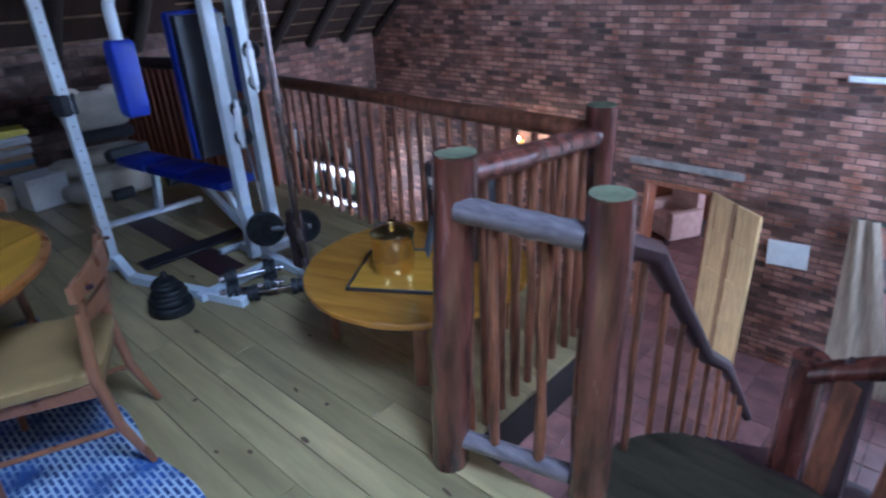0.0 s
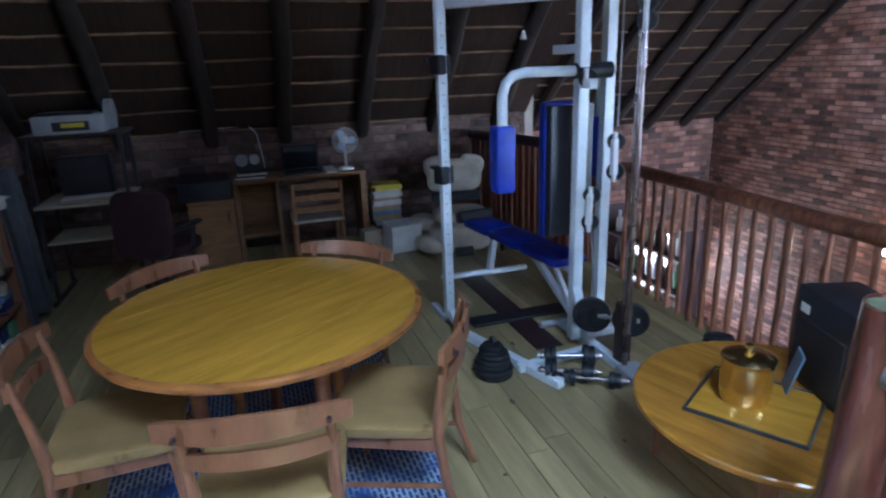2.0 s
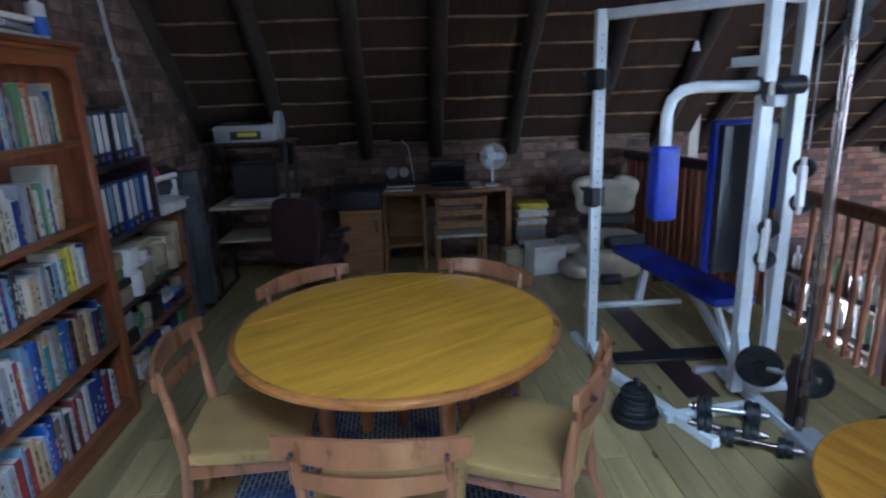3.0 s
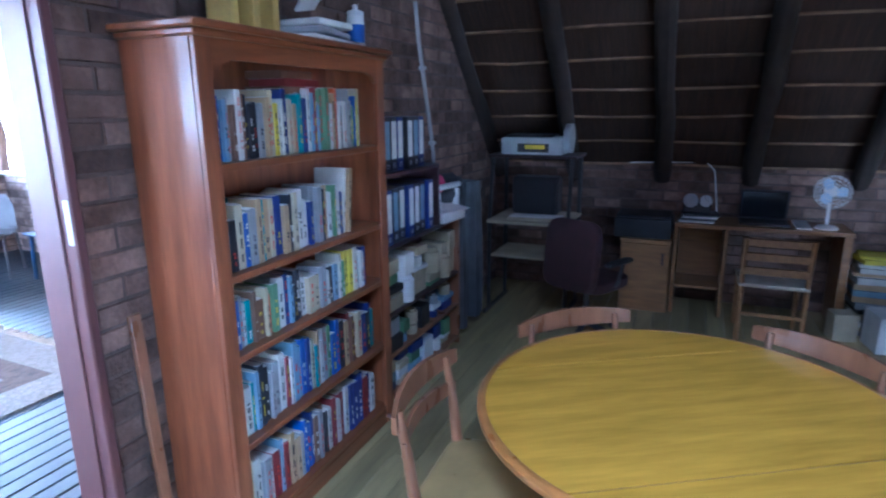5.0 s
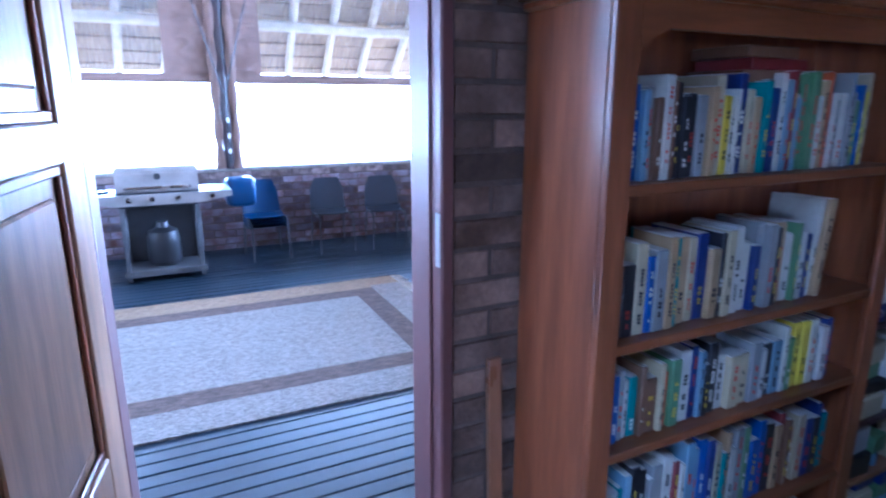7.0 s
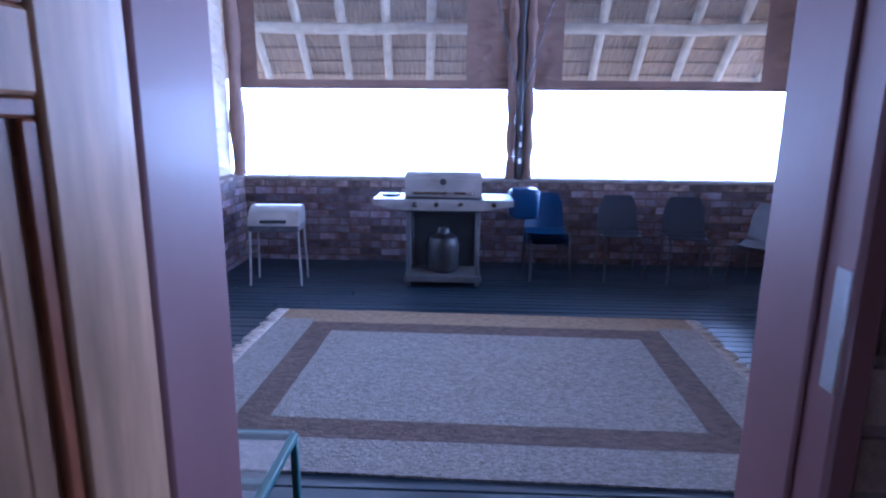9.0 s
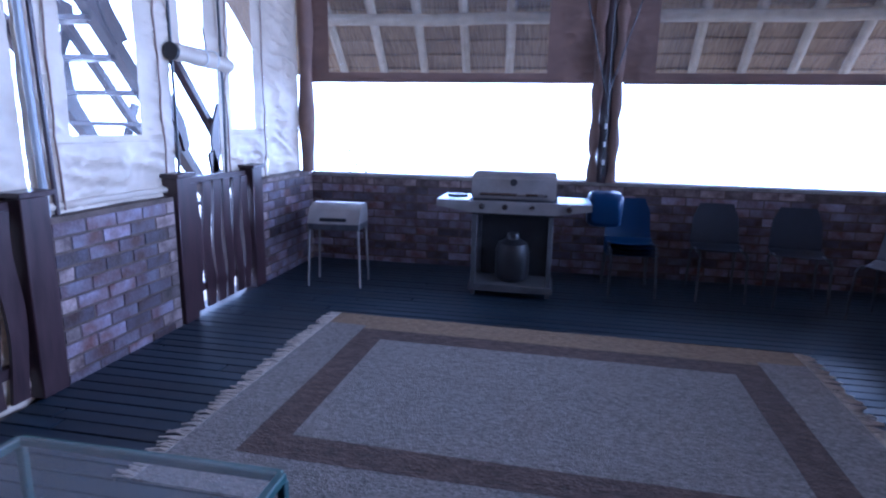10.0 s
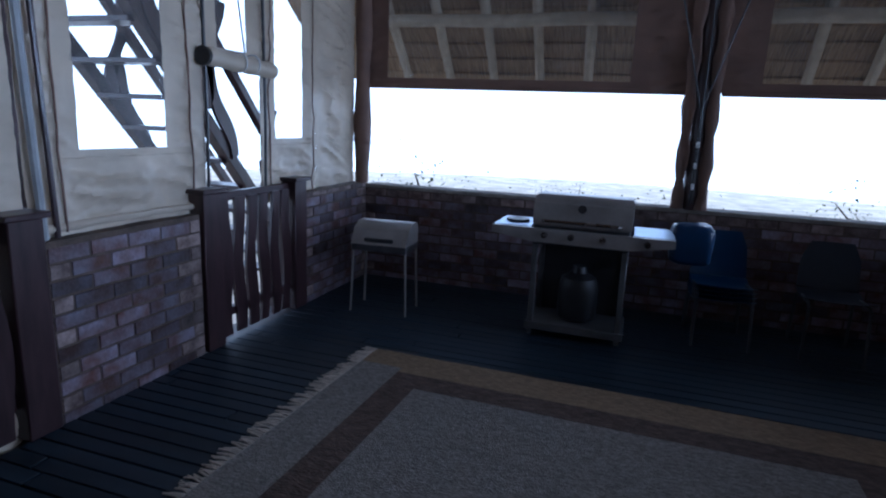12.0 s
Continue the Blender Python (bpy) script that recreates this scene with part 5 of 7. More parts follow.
def dumbbell(x, y, a, r, L_, bar):
    d = empty("dumbbell", x, y, r + 0.002, a, "iron dumbbell with a chrome bar lying on the floor", "dumbbell", "dumbbells")
    part("bar", T([(-L_ / 2, 0, 0), (L_ / 2, 0, 0)], 0.013, n=10), bar, d)
    for s in (-1, 1):
        for k in range(2):
            part("plate", disc(bmesh.new(), (s * (L_ / 2 - 0.06 - 0.034 * k), 0, 0), (1, 0, 0), r - 0.008 * (1 - k), 0.03, n=20), IRON, d)
        part("collar", T([(s * (L_ / 2 - 0.035), 0, 0), (s * (L_ / 2 - 0.015), 0, 0)], 0.022, n=12), CHROME, d)
    return d


dumbbell(-2.62, 1.42, 62, 0.062, 0.36, CHROME)
dumbbell(-2.76, 1.50, 66, 0.07, 0.38, STEEL)
dumbbell(-2.52, 1.50, 58, 0.05, 0.40, CHROME)
for i, (x, y, r_) in enumerate(((-2.46, 2.10, 0.10), (-2.52, 2.2, 0.11))):
    z = 0.002
    for k in range(4):
        pl = part("weight_plate", disc(bmesh.new(), (0, 0, 0), (0, 0, 1), r_ - 0.008 * k, 0.035), IRON, m=pose(x, y + i * 0.12, z + 0.0175))
        tagged(pl, "round iron weight plate stacked on the floor", "weight plate", "weight plates")
        z += 0.036

section(1, 0, -0.22, 0, 1, 0.02)
# ---- desk corner ----
desk = empty("desk", label="light brown wooden desk with open kneehole", category="desk")
dx0, dx1, dy0, dy1, dh = -5.70, -5.28, -0.34, 0.86, 0.745
part("top", B(dx0, dx1, dy0, dy1, dh - 0.03, dh, bevel=0.004), DESKWOOD, desk)
for y0 in (dy0, 0.02, dy1 - 0.06):
    part("panel", B(dx0 + 0.01, dx1 - 0.01, y0 + 0.001, y0 + (0.055 if y0 > 0.5 else 0.03), 0, dh - 0.031, bevel=0.003), DESKWOOD, desk)
part("modesty_panel", B(dx0 + 0.01, dx0 + 0.03, dy0 + 0.032, 0.019, 0.2, dh - 0.031), DESKWOOD, desk)
part("lower_shelf", B(dx0 + 0.031, dx1 - 0.02, dy0 + 0.032, 0.019, 0.22, 0.24, bevel=0.002), DESKWOOD, desk)
cab = empty("drawer_cabinet", label="low wooden cupboard pedestal with one door beside the desk", category="cabinet")
part("body", B(-5.68, -5.245, -0.735, -0.352, 0, 0.575, bevel=0.003), DESKWOOD, cab)
part("top", B(-5.69, -5.235, -0.74, -0.348, 0.5755, 0.60, bevel=0.004), DESKWOOD, cab)
d = part("door", B(-5.244, -5.228, -0.725, -0.362, 0.03, 0.565, bevel=0.003), DESKWOOD, cab)
part("pull", B(-5.2278, -5.222, -0.42, -0.40, 0.40, 0.50, bevel=0.001), DARKWOOD, d, "dark recessed pull")
dev = empty("desktop_printer", label="black desktop printer on the drawer cabinet", category="printer")
part("body", B(-5.62, -5.27, -0.80, -0.36, 0.601, 0.76, bevel=0.015, seg=2), DARKPL, dev)
part("lid", B(-5.61, -5.28, -0.79, -0.37, 0.761, 0.785, bevel=0.008), DARKPL, dev)
laptop = empty("laptop", -5.47, 0.29, dh + 0.001, -90, "open black laptop on the desk", "laptop")
part("base", B(-0.17, 0.17, -0.12, 0.12, 0, 0.02, bevel=0.004), DARKPL, laptop)
scr = part("screen", B(-0.17, 0.17, -0.006, 0.006, 0, 0.24, bevel=0.003), DARKPL, laptop, m=pose(0, -0.125, 0.02, 14, 0, 180))
part("display", B(-0.155, 0.155, -0.0075, -0.0062, 0.015, 0.225), SCREEN, scr, "dark glossy display")
part("keys", B(-0.15, 0.15, -0.08, 0.05, 0.0202, 0.022), GYMBLACK, laptop)
fan = empty("desk_fan", -5.42, 0.70, dh + 0.001, 90, "small pale desk fan with wire guard", "fan")
part("base", L([(0.075, 0), (0.078, 0.008), (0.06, 0.022), (0.02, 0.03)], n=24), WHITEPL, fan)
part("neck", T([(0, 0, 0.025), (0, 0.005, 0.19)], 0.012, n=10), WHITEPL, fan)
part("motor", T([(0, 0.0, 0.28), (0, 0.09, 0.28)], [0.045, 0.035], n=16), WHITEPL, fan)
gd = bmesh.new()
for r_ in (0.03, 0.06, 0.085, 0.105, 0.118):
    tube(gd, [(r_ * math.cos(a * 0.2618), -0.06 + (0.118 - r_) * -0.12, 0.28 + r_ * math.sin(a * 0.2618)) for a in range(25)], 0.0022, n=5, cap=False)
for a in range(20):
    an = a * 0.314
    tube(gd, [(0.02 * math.cos(an), -0.072, 0.28 + 0.02 * math.sin(an)), (0.118 * math.cos(an), -0.058, 0.28 + 0.118 * math.sin(an)), (0.118 * math.cos(an), -0.01, 0.28 + 0.118 * math.sin(an))], 0.0016, n=4)
part("guard", gd, WHITEPL, fan, "pale wire guard")
for a in range(3):
    bm = bmesh.new()
    pts = [(0.015, -0.012), (0.05, -0.045), (0.095, -0.03), (0.1, 0.02), (0.06, 0.04), (0.015, 0.015)]
    outline(bm, pts, 0.004, Matrix.Translation((0, -0.035, 0.28)) @ Matrix.Rotation(radians(120 * a), 4, "Y") @ Matrix.Rotation(radians(22), 4, "X"))
    part("blade", bm, plain("pale_blue_plastic", (0.4, 0.55, 0.7), 0.4) if a == 0 else bpy.data.materials["pale_blue_plastic"], fan, "pale blue blade")
part("hub", T([(0, -0.07, 0.28), (0, -0.01, 0.28)], 0.022, n=14), WHITEPL, fan)
for i in range(4):
    pb = part("folder", B(-0.13, 0.13, -0.1, 0.1, 0, 0.016, bevel=0.002), (PAPER, DARKPL, PAPER, DARKPL)[i], m=pose(-5.42, -0.18 + 0.006 * i, dh + 0.001 + 0.017 * i, 0, 0, 84 + 4 * i))
    tagged(pb, "flat folder lying in a pile on the desk", "folder", "folders on the desk")
clk = empty("twin_bell_clock", -5.4, -0.2, dh + 0.0705, 90, "dark gadget with two pale round dials", "clock")
part("case", B(-0.09, 0.11, -0.03, 0.04, 0, 0.1, bevel=0.012), DARKPL, clk)
for x, r_ in ((-0.04, 0.055), (0.07, 0.045)):
    part("dial", T([(x, -0.045, 0.10), (x, -0.028, 0.10)], r_, n=22), STEEL if x > 0 else GREYPL, clk, "pale round dial")
part("papers", B(-5.66, -5.32, 0.5, 0.6, dh + 0.001, dh + 0.012), PAPER)
tagged(bpy.data.objects["papers"], "loose white papers beside the laptop", "papers")
cb = part("wall_cable", T([(-5.70, -0.75, 1.17), (-5.70, -0.15, 1.19), (-5.70, -0.08, 1.12), (-5.69, -0.05, 0.9), (-5.68, -0.03, 0.72)], 0.006, n=6), WHITEPL)
tagged(cb, "white cable run down the brick wall", "cable")

dc = empty("desk_chair", -5.02, 0.34, 0, 90, "plain wooden slat-back chair pushed under the desk", "chair")
for s in (-1, 1):
    part("back_leg", T([(s * 0.2, -0.2, 0.0), (s * 0.2, -0.17, 0.42), (s * 0.205, -0.21, 0.76)], 0.018, n=8), DESKWOOD, dc)
    part("front_leg", T([(s * 0.2, 0.2, 0.0), (s * 0.2, 0.2, 0.41)], 0.018, n=8), DESKWOOD, dc)
for z in (0.50, 0.60, 0.70):
    part("slat", B(-0.2, 0.2, -0.21, -0.19, z, z + 0.055, bevel=0.004), DESKWOOD, dc)
part("seat", B(-0.22, 0.22, -0.19, 0.22, 0.405, 0.43, bevel=0.006), CUSHION, dc)
part("stretcher", B(-0.2, 0.2, -0.205, -0.19, 0.2, 0.225, bevel=0.003), DESKWOOD, dc)

rnd = random.Random(9)
z = 0.002
for i in range(15):
    h = rnd.uniform(0.02, 0.05)
    nm = rnd.choice(("white", "pale blue", "grey", "cream", "black", "navy blue", "tan")) if i < 13 else "yellow"
    bk = part("book", B(-0.14, 0.14, -0.1 - 0.004 * (17 - i), 0.1, 0, h, bevel=0.003), BOOKC[nm], m=pose(-5.42 + rnd.uniform(-0.015, 0.015), 1.06 + rnd.uniform(-0.02, 0.02), z, 0, 0, 90 + rnd.uniform(-9, 9)))
    tagged(bk, f"{nm} book lying in a tall pile beside the desk", "book", "piled books")
    z += h + 0.001
wb = empty("white_box", -5.05, 1.12, 0.001, 8, "open white cardboard box on the floor", "box")
part("carton", B(-0.13, 0.13, -0.15, 0.15, 0, 0.26, bevel=0.004), PAPER, wb)
part("flap", B(0.13, 0.134, -0.15, 0.15, 0, 0.07), PAPER, wb, m=pose(0, 0, 0.25, 0, 24, 0))
wb2 = part("carton", B(-0.07, 0.07, -0.08, 0.08, 0, 0.2, bevel=0.004), CARD, m=pose(-5.15, 0.83, 0.001, 0, 0, 12))
tagged(wb2, "small pale carton standing on the floor", "carton")

section(1, 0, -0.1, 0, 1, 0.04)
arm = empty("cushioned_chair", -5.05, 1.62, 0, -100, "low reclining chair with cream shaped cushions", "armchair")
part("back_cushion", pillow(bmesh.new(), 0.52, 0.12, 0.32, n=14, p=4, m=pose(0, -0.12, 0.66, -12, 0, 0)), CUSHION, arm)
for s in (-1, 1):
    part("head_wing", pillow(bmesh.new(), 0.24, 0.13, 0.2, n=10, p=3, m=pose(s * 0.17, -0.13, 0.75, -12, s * 12, 0)), CUSHION, arm)
part("seat_cushion", pillow(bmesh.new(), 0.5, 0.46, 0.15, n=12, p=3.2, m=pose(0.0, 0.16, 0.35, 5, 0, 0)), CUSHION, arm)
part("waist_band", B(-0.24, 0.24, -0.09, 0.0, 0.43, 0.52, bevel=0.02), DARKPL, arm, "dark band")
part("seat_base", pillow(bmesh.new(), 0.56, 0.5, 0.26, n=12, p=4, m=pose(0, 0.08, 0.14)), CUSHION, arm)
pf = part("floor_cushion", pillow(bmesh.new(), 0.34, 0.3, 0.16, n=12, p=2.8), CUSHION, m=pose(-4.95, 1.34, 0.081, 0, 0, 20))
tagged(pf, "round cream cushion lying on the floor", "cushion")
pf = part("floor_cushion", pillow(bmesh.new(), 0.30, 0.28, 0.14, n=12, p=2.8), CUSHION, m=pose(-5.18, 1.34, 0.232, 0, 6, 50))
tagged(pf, "round cream cushion lying on another", "cushion")

section(1, 0, -0.25, 0, 1, -0.10, 1.03)
# ---- printer stand and office chair in the corner ----
stand = empty("printer_stand", label="black steel computer stand with wooden shelves", category="stand")
sx0, sx1, sy0, sy1 = -5.22, -4.78, -1.60, -0.97
for x in (sx0, sx1):
    for y in (sy0, sy1):
        part("post", sq([(x, y, 0.03), (x, y, 1.22)] if x == sx0 else [(x, y, 0.03), (x, y, 0.74)], 0.03), DARKPL, stand)
for y in (sy0, sy1):
    part("front_strut", sq([(sx1, y, 0.74), (sx1 - 0.08, y, 1.215)], 0.028), DARKPL, stand)
    part("foot", sq([(sx0 - 0.05, y, 0.015), (sx1 + 0.12, y, 0.015)], 0.03), DARKPL, stand)
part("top_shelf", B(sx0 - 0.03, sx1 - 0.03, sy0 - 0.03, sy1 + 0.04, 1.2201, 1.24, bevel=0.003), DARKWOOD, stand)
part("keyboard_shelf", B(sx0 - 0.02, sx1 + 0.14, sy0 + 0.02, sy1 + 0.02, 0.7401, 0.76, bevel=0.003), CARD, stand)
part("low_shelf", B(sx0, sx1 + 0.02, sy0 + 0.02, sy1 - 0.02, 0.45, 0.468, bevel=0.003), CARD, stand)
kb = empty("keyboard", -4.80, -1.22, 0.7605, 94, "pale beige computer keyboard on the stand", "keyboard")
part("case", B(-0.21, 0.21, -0.075, 0.075, 0, 0.022, bevel=0.005), CARD, kb)
for r_ in range(4):
    part("key_row", B(-0.195, 0.195, -0.06 + 0.032 * r_, -0.036 + 0.032 * r_, 0.0222, 0.03, bevel=0.002), PAPER, kb)
prn = empty("inkjet_printer", -5.02, -1.28, 1.2405, 90, "grey inkjet printer with a yellow label", "printer")
part("body", B(-0.25, 0.22, -0.15, 0.15, 0, 0.13, bevel=0.012, seg=2), GREYPL, prn)
part("lid", B(-0.22, 0.14, -0.13, 0.14, 0.1305, 0.15, bevel=0.006), DARKPL, prn)
part("paper_slot", B(-0.12, 0.12, -0.158, -0.1502, 0.02, 0.085, bevel=0.002), DARKPL, prn)
part("label", B(-0.06, 0.09, -0.162, -0.1582, 0.045, 0.075), BOOKC["yellow"], prn, "yellow label")
part("side_cover", T([(0.221, -0.02, 0.12), (0.27, -0.02, 0.12)], 0.11, n=24), GREYPL, prn)
mon = part("monitor", B(-5.16, -5.0, -1.48, -1.10, 0.7605, 1.06, bevel=0.02), DARKPL)
tagged(mon, "dark computer monitor on the stand", "monitor")
section(1, 0, -0.15)
och = empty("office_chair", -4.62, -0.86, 0, 65, "maroon cloth swivel office chair", "chair")
part("backrest", pillow(bmesh.new(), 0.44, 0.09, 0.5, n=12, p=5, m=pose(0, -0.2, 0.64, -6, 0, 0)), MAROON, och)
part("seat", pillow(bmesh.new(), 0.46, 0.44, 0.1, n=12, p=5, m=pose(0, 0.02, 0.42)), MAROON, och)
part("column", T([(0, 0, 0.08), (0, 0, 0.38)], 0.025, n=12), DARKPL, och)
for k in range(5):
    an = radians(72 * k)
    lg = part("leg", T([(0, 0, 0.1), (0.26 * math.cos(an), 0.26 * math.sin(an), 0.06)], [0.025, 0.016], n=8), DARKPL, och)
    part("castor", disc(bmesh.new(), (0.26 * math.cos(an), 0.26 * math.sin(an), 0.028), (math.sin(an), -math.cos(an), 0), 0.026, 0.03, n=14), GYMBLACK, lg)
for s in (-1, 1):
    part("armrest", B(s * 0.25 - 0.03, s * 0.25 + 0.03, -0.14, 0.14, 0.58, 0.61, bevel=0.01), DARKPL, och)
    part("arm_support", T([(s * 0.25, 0.05, 0.58), (s * 0.25, 0.0, 0.44), (s * 0.18, 0, 0.39)], 0.014, n=8), DARKPL, och)

section(0.93, 0, 0.05, 0, 1, -0.31)
# ---- stairs and the lower hall ----
stairs = empty("staircase", label="timber stair with split-log treads going down to the hall", category="staircase")
NST = 15
# the first step is a broad half-round log slab
bm = bmesh.new()
rim = [(-0.66, 1.61)] + [(-0.33 - 0.345 * math.cos(radians(a)), 2.0 + 0.36 * math.sin(radians(a))) for a in range(-20, 201, 10)] + [(0.0, 1.61)]
low = [bm.verts.new((x, y, -0.25)) for x, y in rim]
top = [bm.verts.new((x, y, -0.185)) for x, y in rim]
bm.faces.new(low)
bm.faces.new(list(reversed(top)))
for i in range(len(rim)):
    j = (i + 1) % len(rim)
    bm.faces.new((low[i], top[i], top[j], low[j]))
bmesh.ops.recalc_face_normals(bm, faces=list(bm.faces))
bmesh.ops.bevel(bm, geom=[e for e in bm.edges if abs(e.verts[0].co.z - e.verts[1].co.z) < 0.001], offset=0.012, segments=2, affect="EDGES")
part("top_step", bm, TREAD, stairs, "broad half-round olive-brown log step")
for i in range(1, NST):
    z = -(i + 1) * 2.95 / (NST + 1)
    y = 2.16 + 0.235 * i
    tr = part("tread", B(-0.56, 0.30, y - (0.2 if i == 0 else 0.14), y + 0.15, z - 0.05, z, bevel=0.012), TREAD if i < 2 else DARKWOOD, stairs)
for x in (-0.61, 0.35):
    part("stringer", sq([(x, 1.96, -0.24), (x, 2.16 + 0.235 * NST, -2.92)], 0.09), POLE, stairs)
rnd = random.Random(4)
hr = empty("stair_rail", label="curved branch handrail with sticks beside the stair", category="handrail")
pts = [(-0.53, 1.62, 0.93), (-0.62, 2.16, 0.66), (-0.62, 2.52, 0.27), (-0.63, 3.0, -0.24), (-0.62, 3.39, -0.53), (-0.64, 4.4, -1.6)]
part("branch", T(pts, [0.04, 0.045, 0.04, 0.045, 0.04, 0.035], n=10, wob=0.05, seed=3), DARKWOOD, hr)
for i in range(10):
    f = i / 10
    y = 1.85 + 2.4 * f
    zt = np.interp(y, [p[1] for p in pts], [p[2] for p in pts])
    part("stick", T([(-0.62, y, zt - 0.95), (-0.615 + rnd.uniform(-0.01, 0.01), y, zt - 0.5), (-0.62, y, zt)], 0.017, n=7, wob=0.06, seed=i), STICK, hr)
nw = empty("stair_newel", label="dark log newel with a rail beside the stair", category="post")
part("newel", T([(-0.12, 2.95, -2.6), (-0.13, 2.93, -1.2), (-0.14, 2.9, 0.0)], [0.09, 0.085, 0.08], n=16, wob=0.03, seed=8), POLE, nw)
part("rail", T([(-0.14, 2.88, -0.07), (0.21, 2.7, 0.22), (0.8, 2.4, 0.5)], 0.05, n=12, wob=0.03, seed=9), POLE, nw)
for i in range(7):
    x = -0.02 + 0.13 * i
    part("slab", B(-0.06, 0.06, -0.02, 0.02, 0, 1.9, bevel=0.008), DARKWOOD if i % 2 else STICK, nw, m=pose(x, 2.80 - 0.065 * i, -1.85 + 0.08 * i, 0, 2 * (-1) ** i, -27))

PLACE[0] = None
# open pine door
pd = empty("door_hall", -1.90, GABLE - 0.03, LOW + 0.01, -36, "open panelled pine door with six panels", "door")
part("stile", B(0, 0.1, -0.04, 0, 0, 2.02, bevel=0.004), PINE, pd)
part("stile", B(0.72, 0.82, -0.04, 0, 0, 2.02, bevel=0.004), PINE, pd)
part("stile", B(0.37, 0.45, -0.04, 0, 0, 2.02, bevel=0.004), DESKWOOD, pd)
for z in (0, 0.48, 0.98, 1.48, 1.9):
    part("rail", B(0.1, 0.37, -0.039, -0.001, z, z + 0.12, bevel=0.004), PINE, pd)
    part("rail", B(0.45, 0.72, -0.039, -0.001, z, z + 0.12, bevel=0.004), PINE, pd)
for x in (0.1, 0.45):
    for z in (0.12, 0.60, 1.10, 1.60):
        part("panel", B(x - 0.005, x + 0.275, -0.028, -0.012, z - 0.005, z + 0.385 if z < 1.6 else 1.905), PINE, pd)
pdf = empty("hall_door_frame", label="brown timber frame of the hall door", category="door frame")
for x in (-2.78, -1.96):
    part("jamb", B(x, x + 0.06, GABLE - 0.02, GABLE + 0.24, LOW, -0.98, bevel=0.004), REDWOOD, pdf)
part("head", B(-2.78, -1.9, GABLE - 0.02, GABLE + 0.24, -0.98, -0.92, bevel=0.004), REDWOOD, pdf)
lin = part("lintel", B(-3.0, -1.62, GABLE - 0.03, GABLE - 0.008, -0.74, -0.655, bevel=0.003), CONCRETE)
tagged(lin, "grey concrete lintel strip over the hall door", "lintel")
nt = part("notice_board", B(-0.21, 0.21, -0.012, 0, -0.15, 0.15, bevel=0.003), PAPER, m=pose(-1.03, GABLE - 0.012, -1.49, 0, -4, 0))
tagged(nt, "blank white notice board on the brick wall", "notice board")
for a in ((-4.6, 0.6, 11.0, 11.2), (-4.6, -4.4, GABLE + 0.25, 11.0), (0.6, 0.8, GABLE + 0.25, 11.2)):
    tagged(part("wall_back_room", B(*a, LOW, -0.3), mat("rust_plaster", (0.26, 0.09, 0.05), 0.9, var=0.1) if a[0] < -4.5 and a[1] > 0 else PLASTER), "rust-red wall of the room behind the hall", kind="structure")
tagged(part("ceiling_back_room", B(-4.6, 0.8, GABLE + 0.25, 11.2, -0.3, -0.15), PLASTER), "plain ceiling of the back room", kind="structure")
ac = empty("pink_armchair", -3.45, 9.9, LOW, -30, "pale pinkish upholstered armchair in the next room", "armchair")
PINKC = plain("pinkish_cloth", (0.50, 0.34, 0.30), 0.9)
part("seat", B(-0.35, 0.35, -0.35, 0.35, 0.12, 0.45, bevel=0.05, seg=2), PINKC, ac)
part("back", B(-0.35, 0.35, 0.2, 0.38, 0.45, 0.9, bevel=0.05, seg=2), PINKC, ac)
for s in (-1, 1):
    part("arm", B(s * 0.35 - 0.09, s * 0.35 + 0.09, -0.35, 0.3, 0.12, 0.62, bevel=0.04, seg=2), PINKC, ac)
for s in (-0.3, 0.3):
    part("foot", B(s - 0.03, s + 0.03, -0.32, -0.26, 0, 0.119), DARKWOOD, ac)
st = part("stove", B(-2.45, -2.0, 10.2, 10.7, LOW, LOW + 0.95, bevel=0.02), DARKPL)
tagged(st, "black cabinet in the room beyond the door", "cabinet")

# curtain and window beside the stair
bm = bmesh.new()
sheet(bm, 0, 1, 0, 1, 60, 10, lambda u, v: (-0.42 - 0.10 * v + (0.66 - 0.42 * v) * u, GABLE - 0.10 + 0.022 * math.sin(u * 13 + v) + 0.02 * noise.noise(Vector((u * 3, v * 3, 0))), LOW + 0.06 + 2.0 * v))
cu = part("curtain", bm, CURTAIN)
cu.modifiers.new("thickness", "SOLIDIFY").thickness = 0.004
tagged(cu, "pale cream curtain drawn aside", "curtain")
win = empty("window_hall", label="green-framed hall window with grey panes", category="window", kind="structure")
for x in (-0.46, 0.49, 1.44):
    part("frame", B(x, x + 0.06, GABLE + 0.03, GABLE + 0.1, -2.5, -0.92, bevel=0.004), GREENC, win)
for z in (-2.5, -1.7, -0.98):
    part("bar", B(-0.40, 1.44, GABLE + 0.035, GABLE + 0.095, z, z + 0.06, bevel=0.004), GREENC, win)
for x in (-0.40, 0.55):
    p = part("pane", B(x, x + 0.89, GABLE + 0.06, GABLE + 0.064, -2.44, -0.98), CLEAR, win)
    p.visible_shadow = False
wl = empty("strip_light", -0.85, GABLE - 0.05, 0.46, 0, "white fluorescent batten fitting on the gable wall", "light fitting")
part("housing", B(0, 1.25, 0.0, 0.045, -0.03, 0.03, bevel=0.004), WHITEPL, wl)
part("tube", T([(0.03, -0.015, -0.005), (1.22, -0.015, -0.005)], 0.014, n=12), WHITEPL, wl)

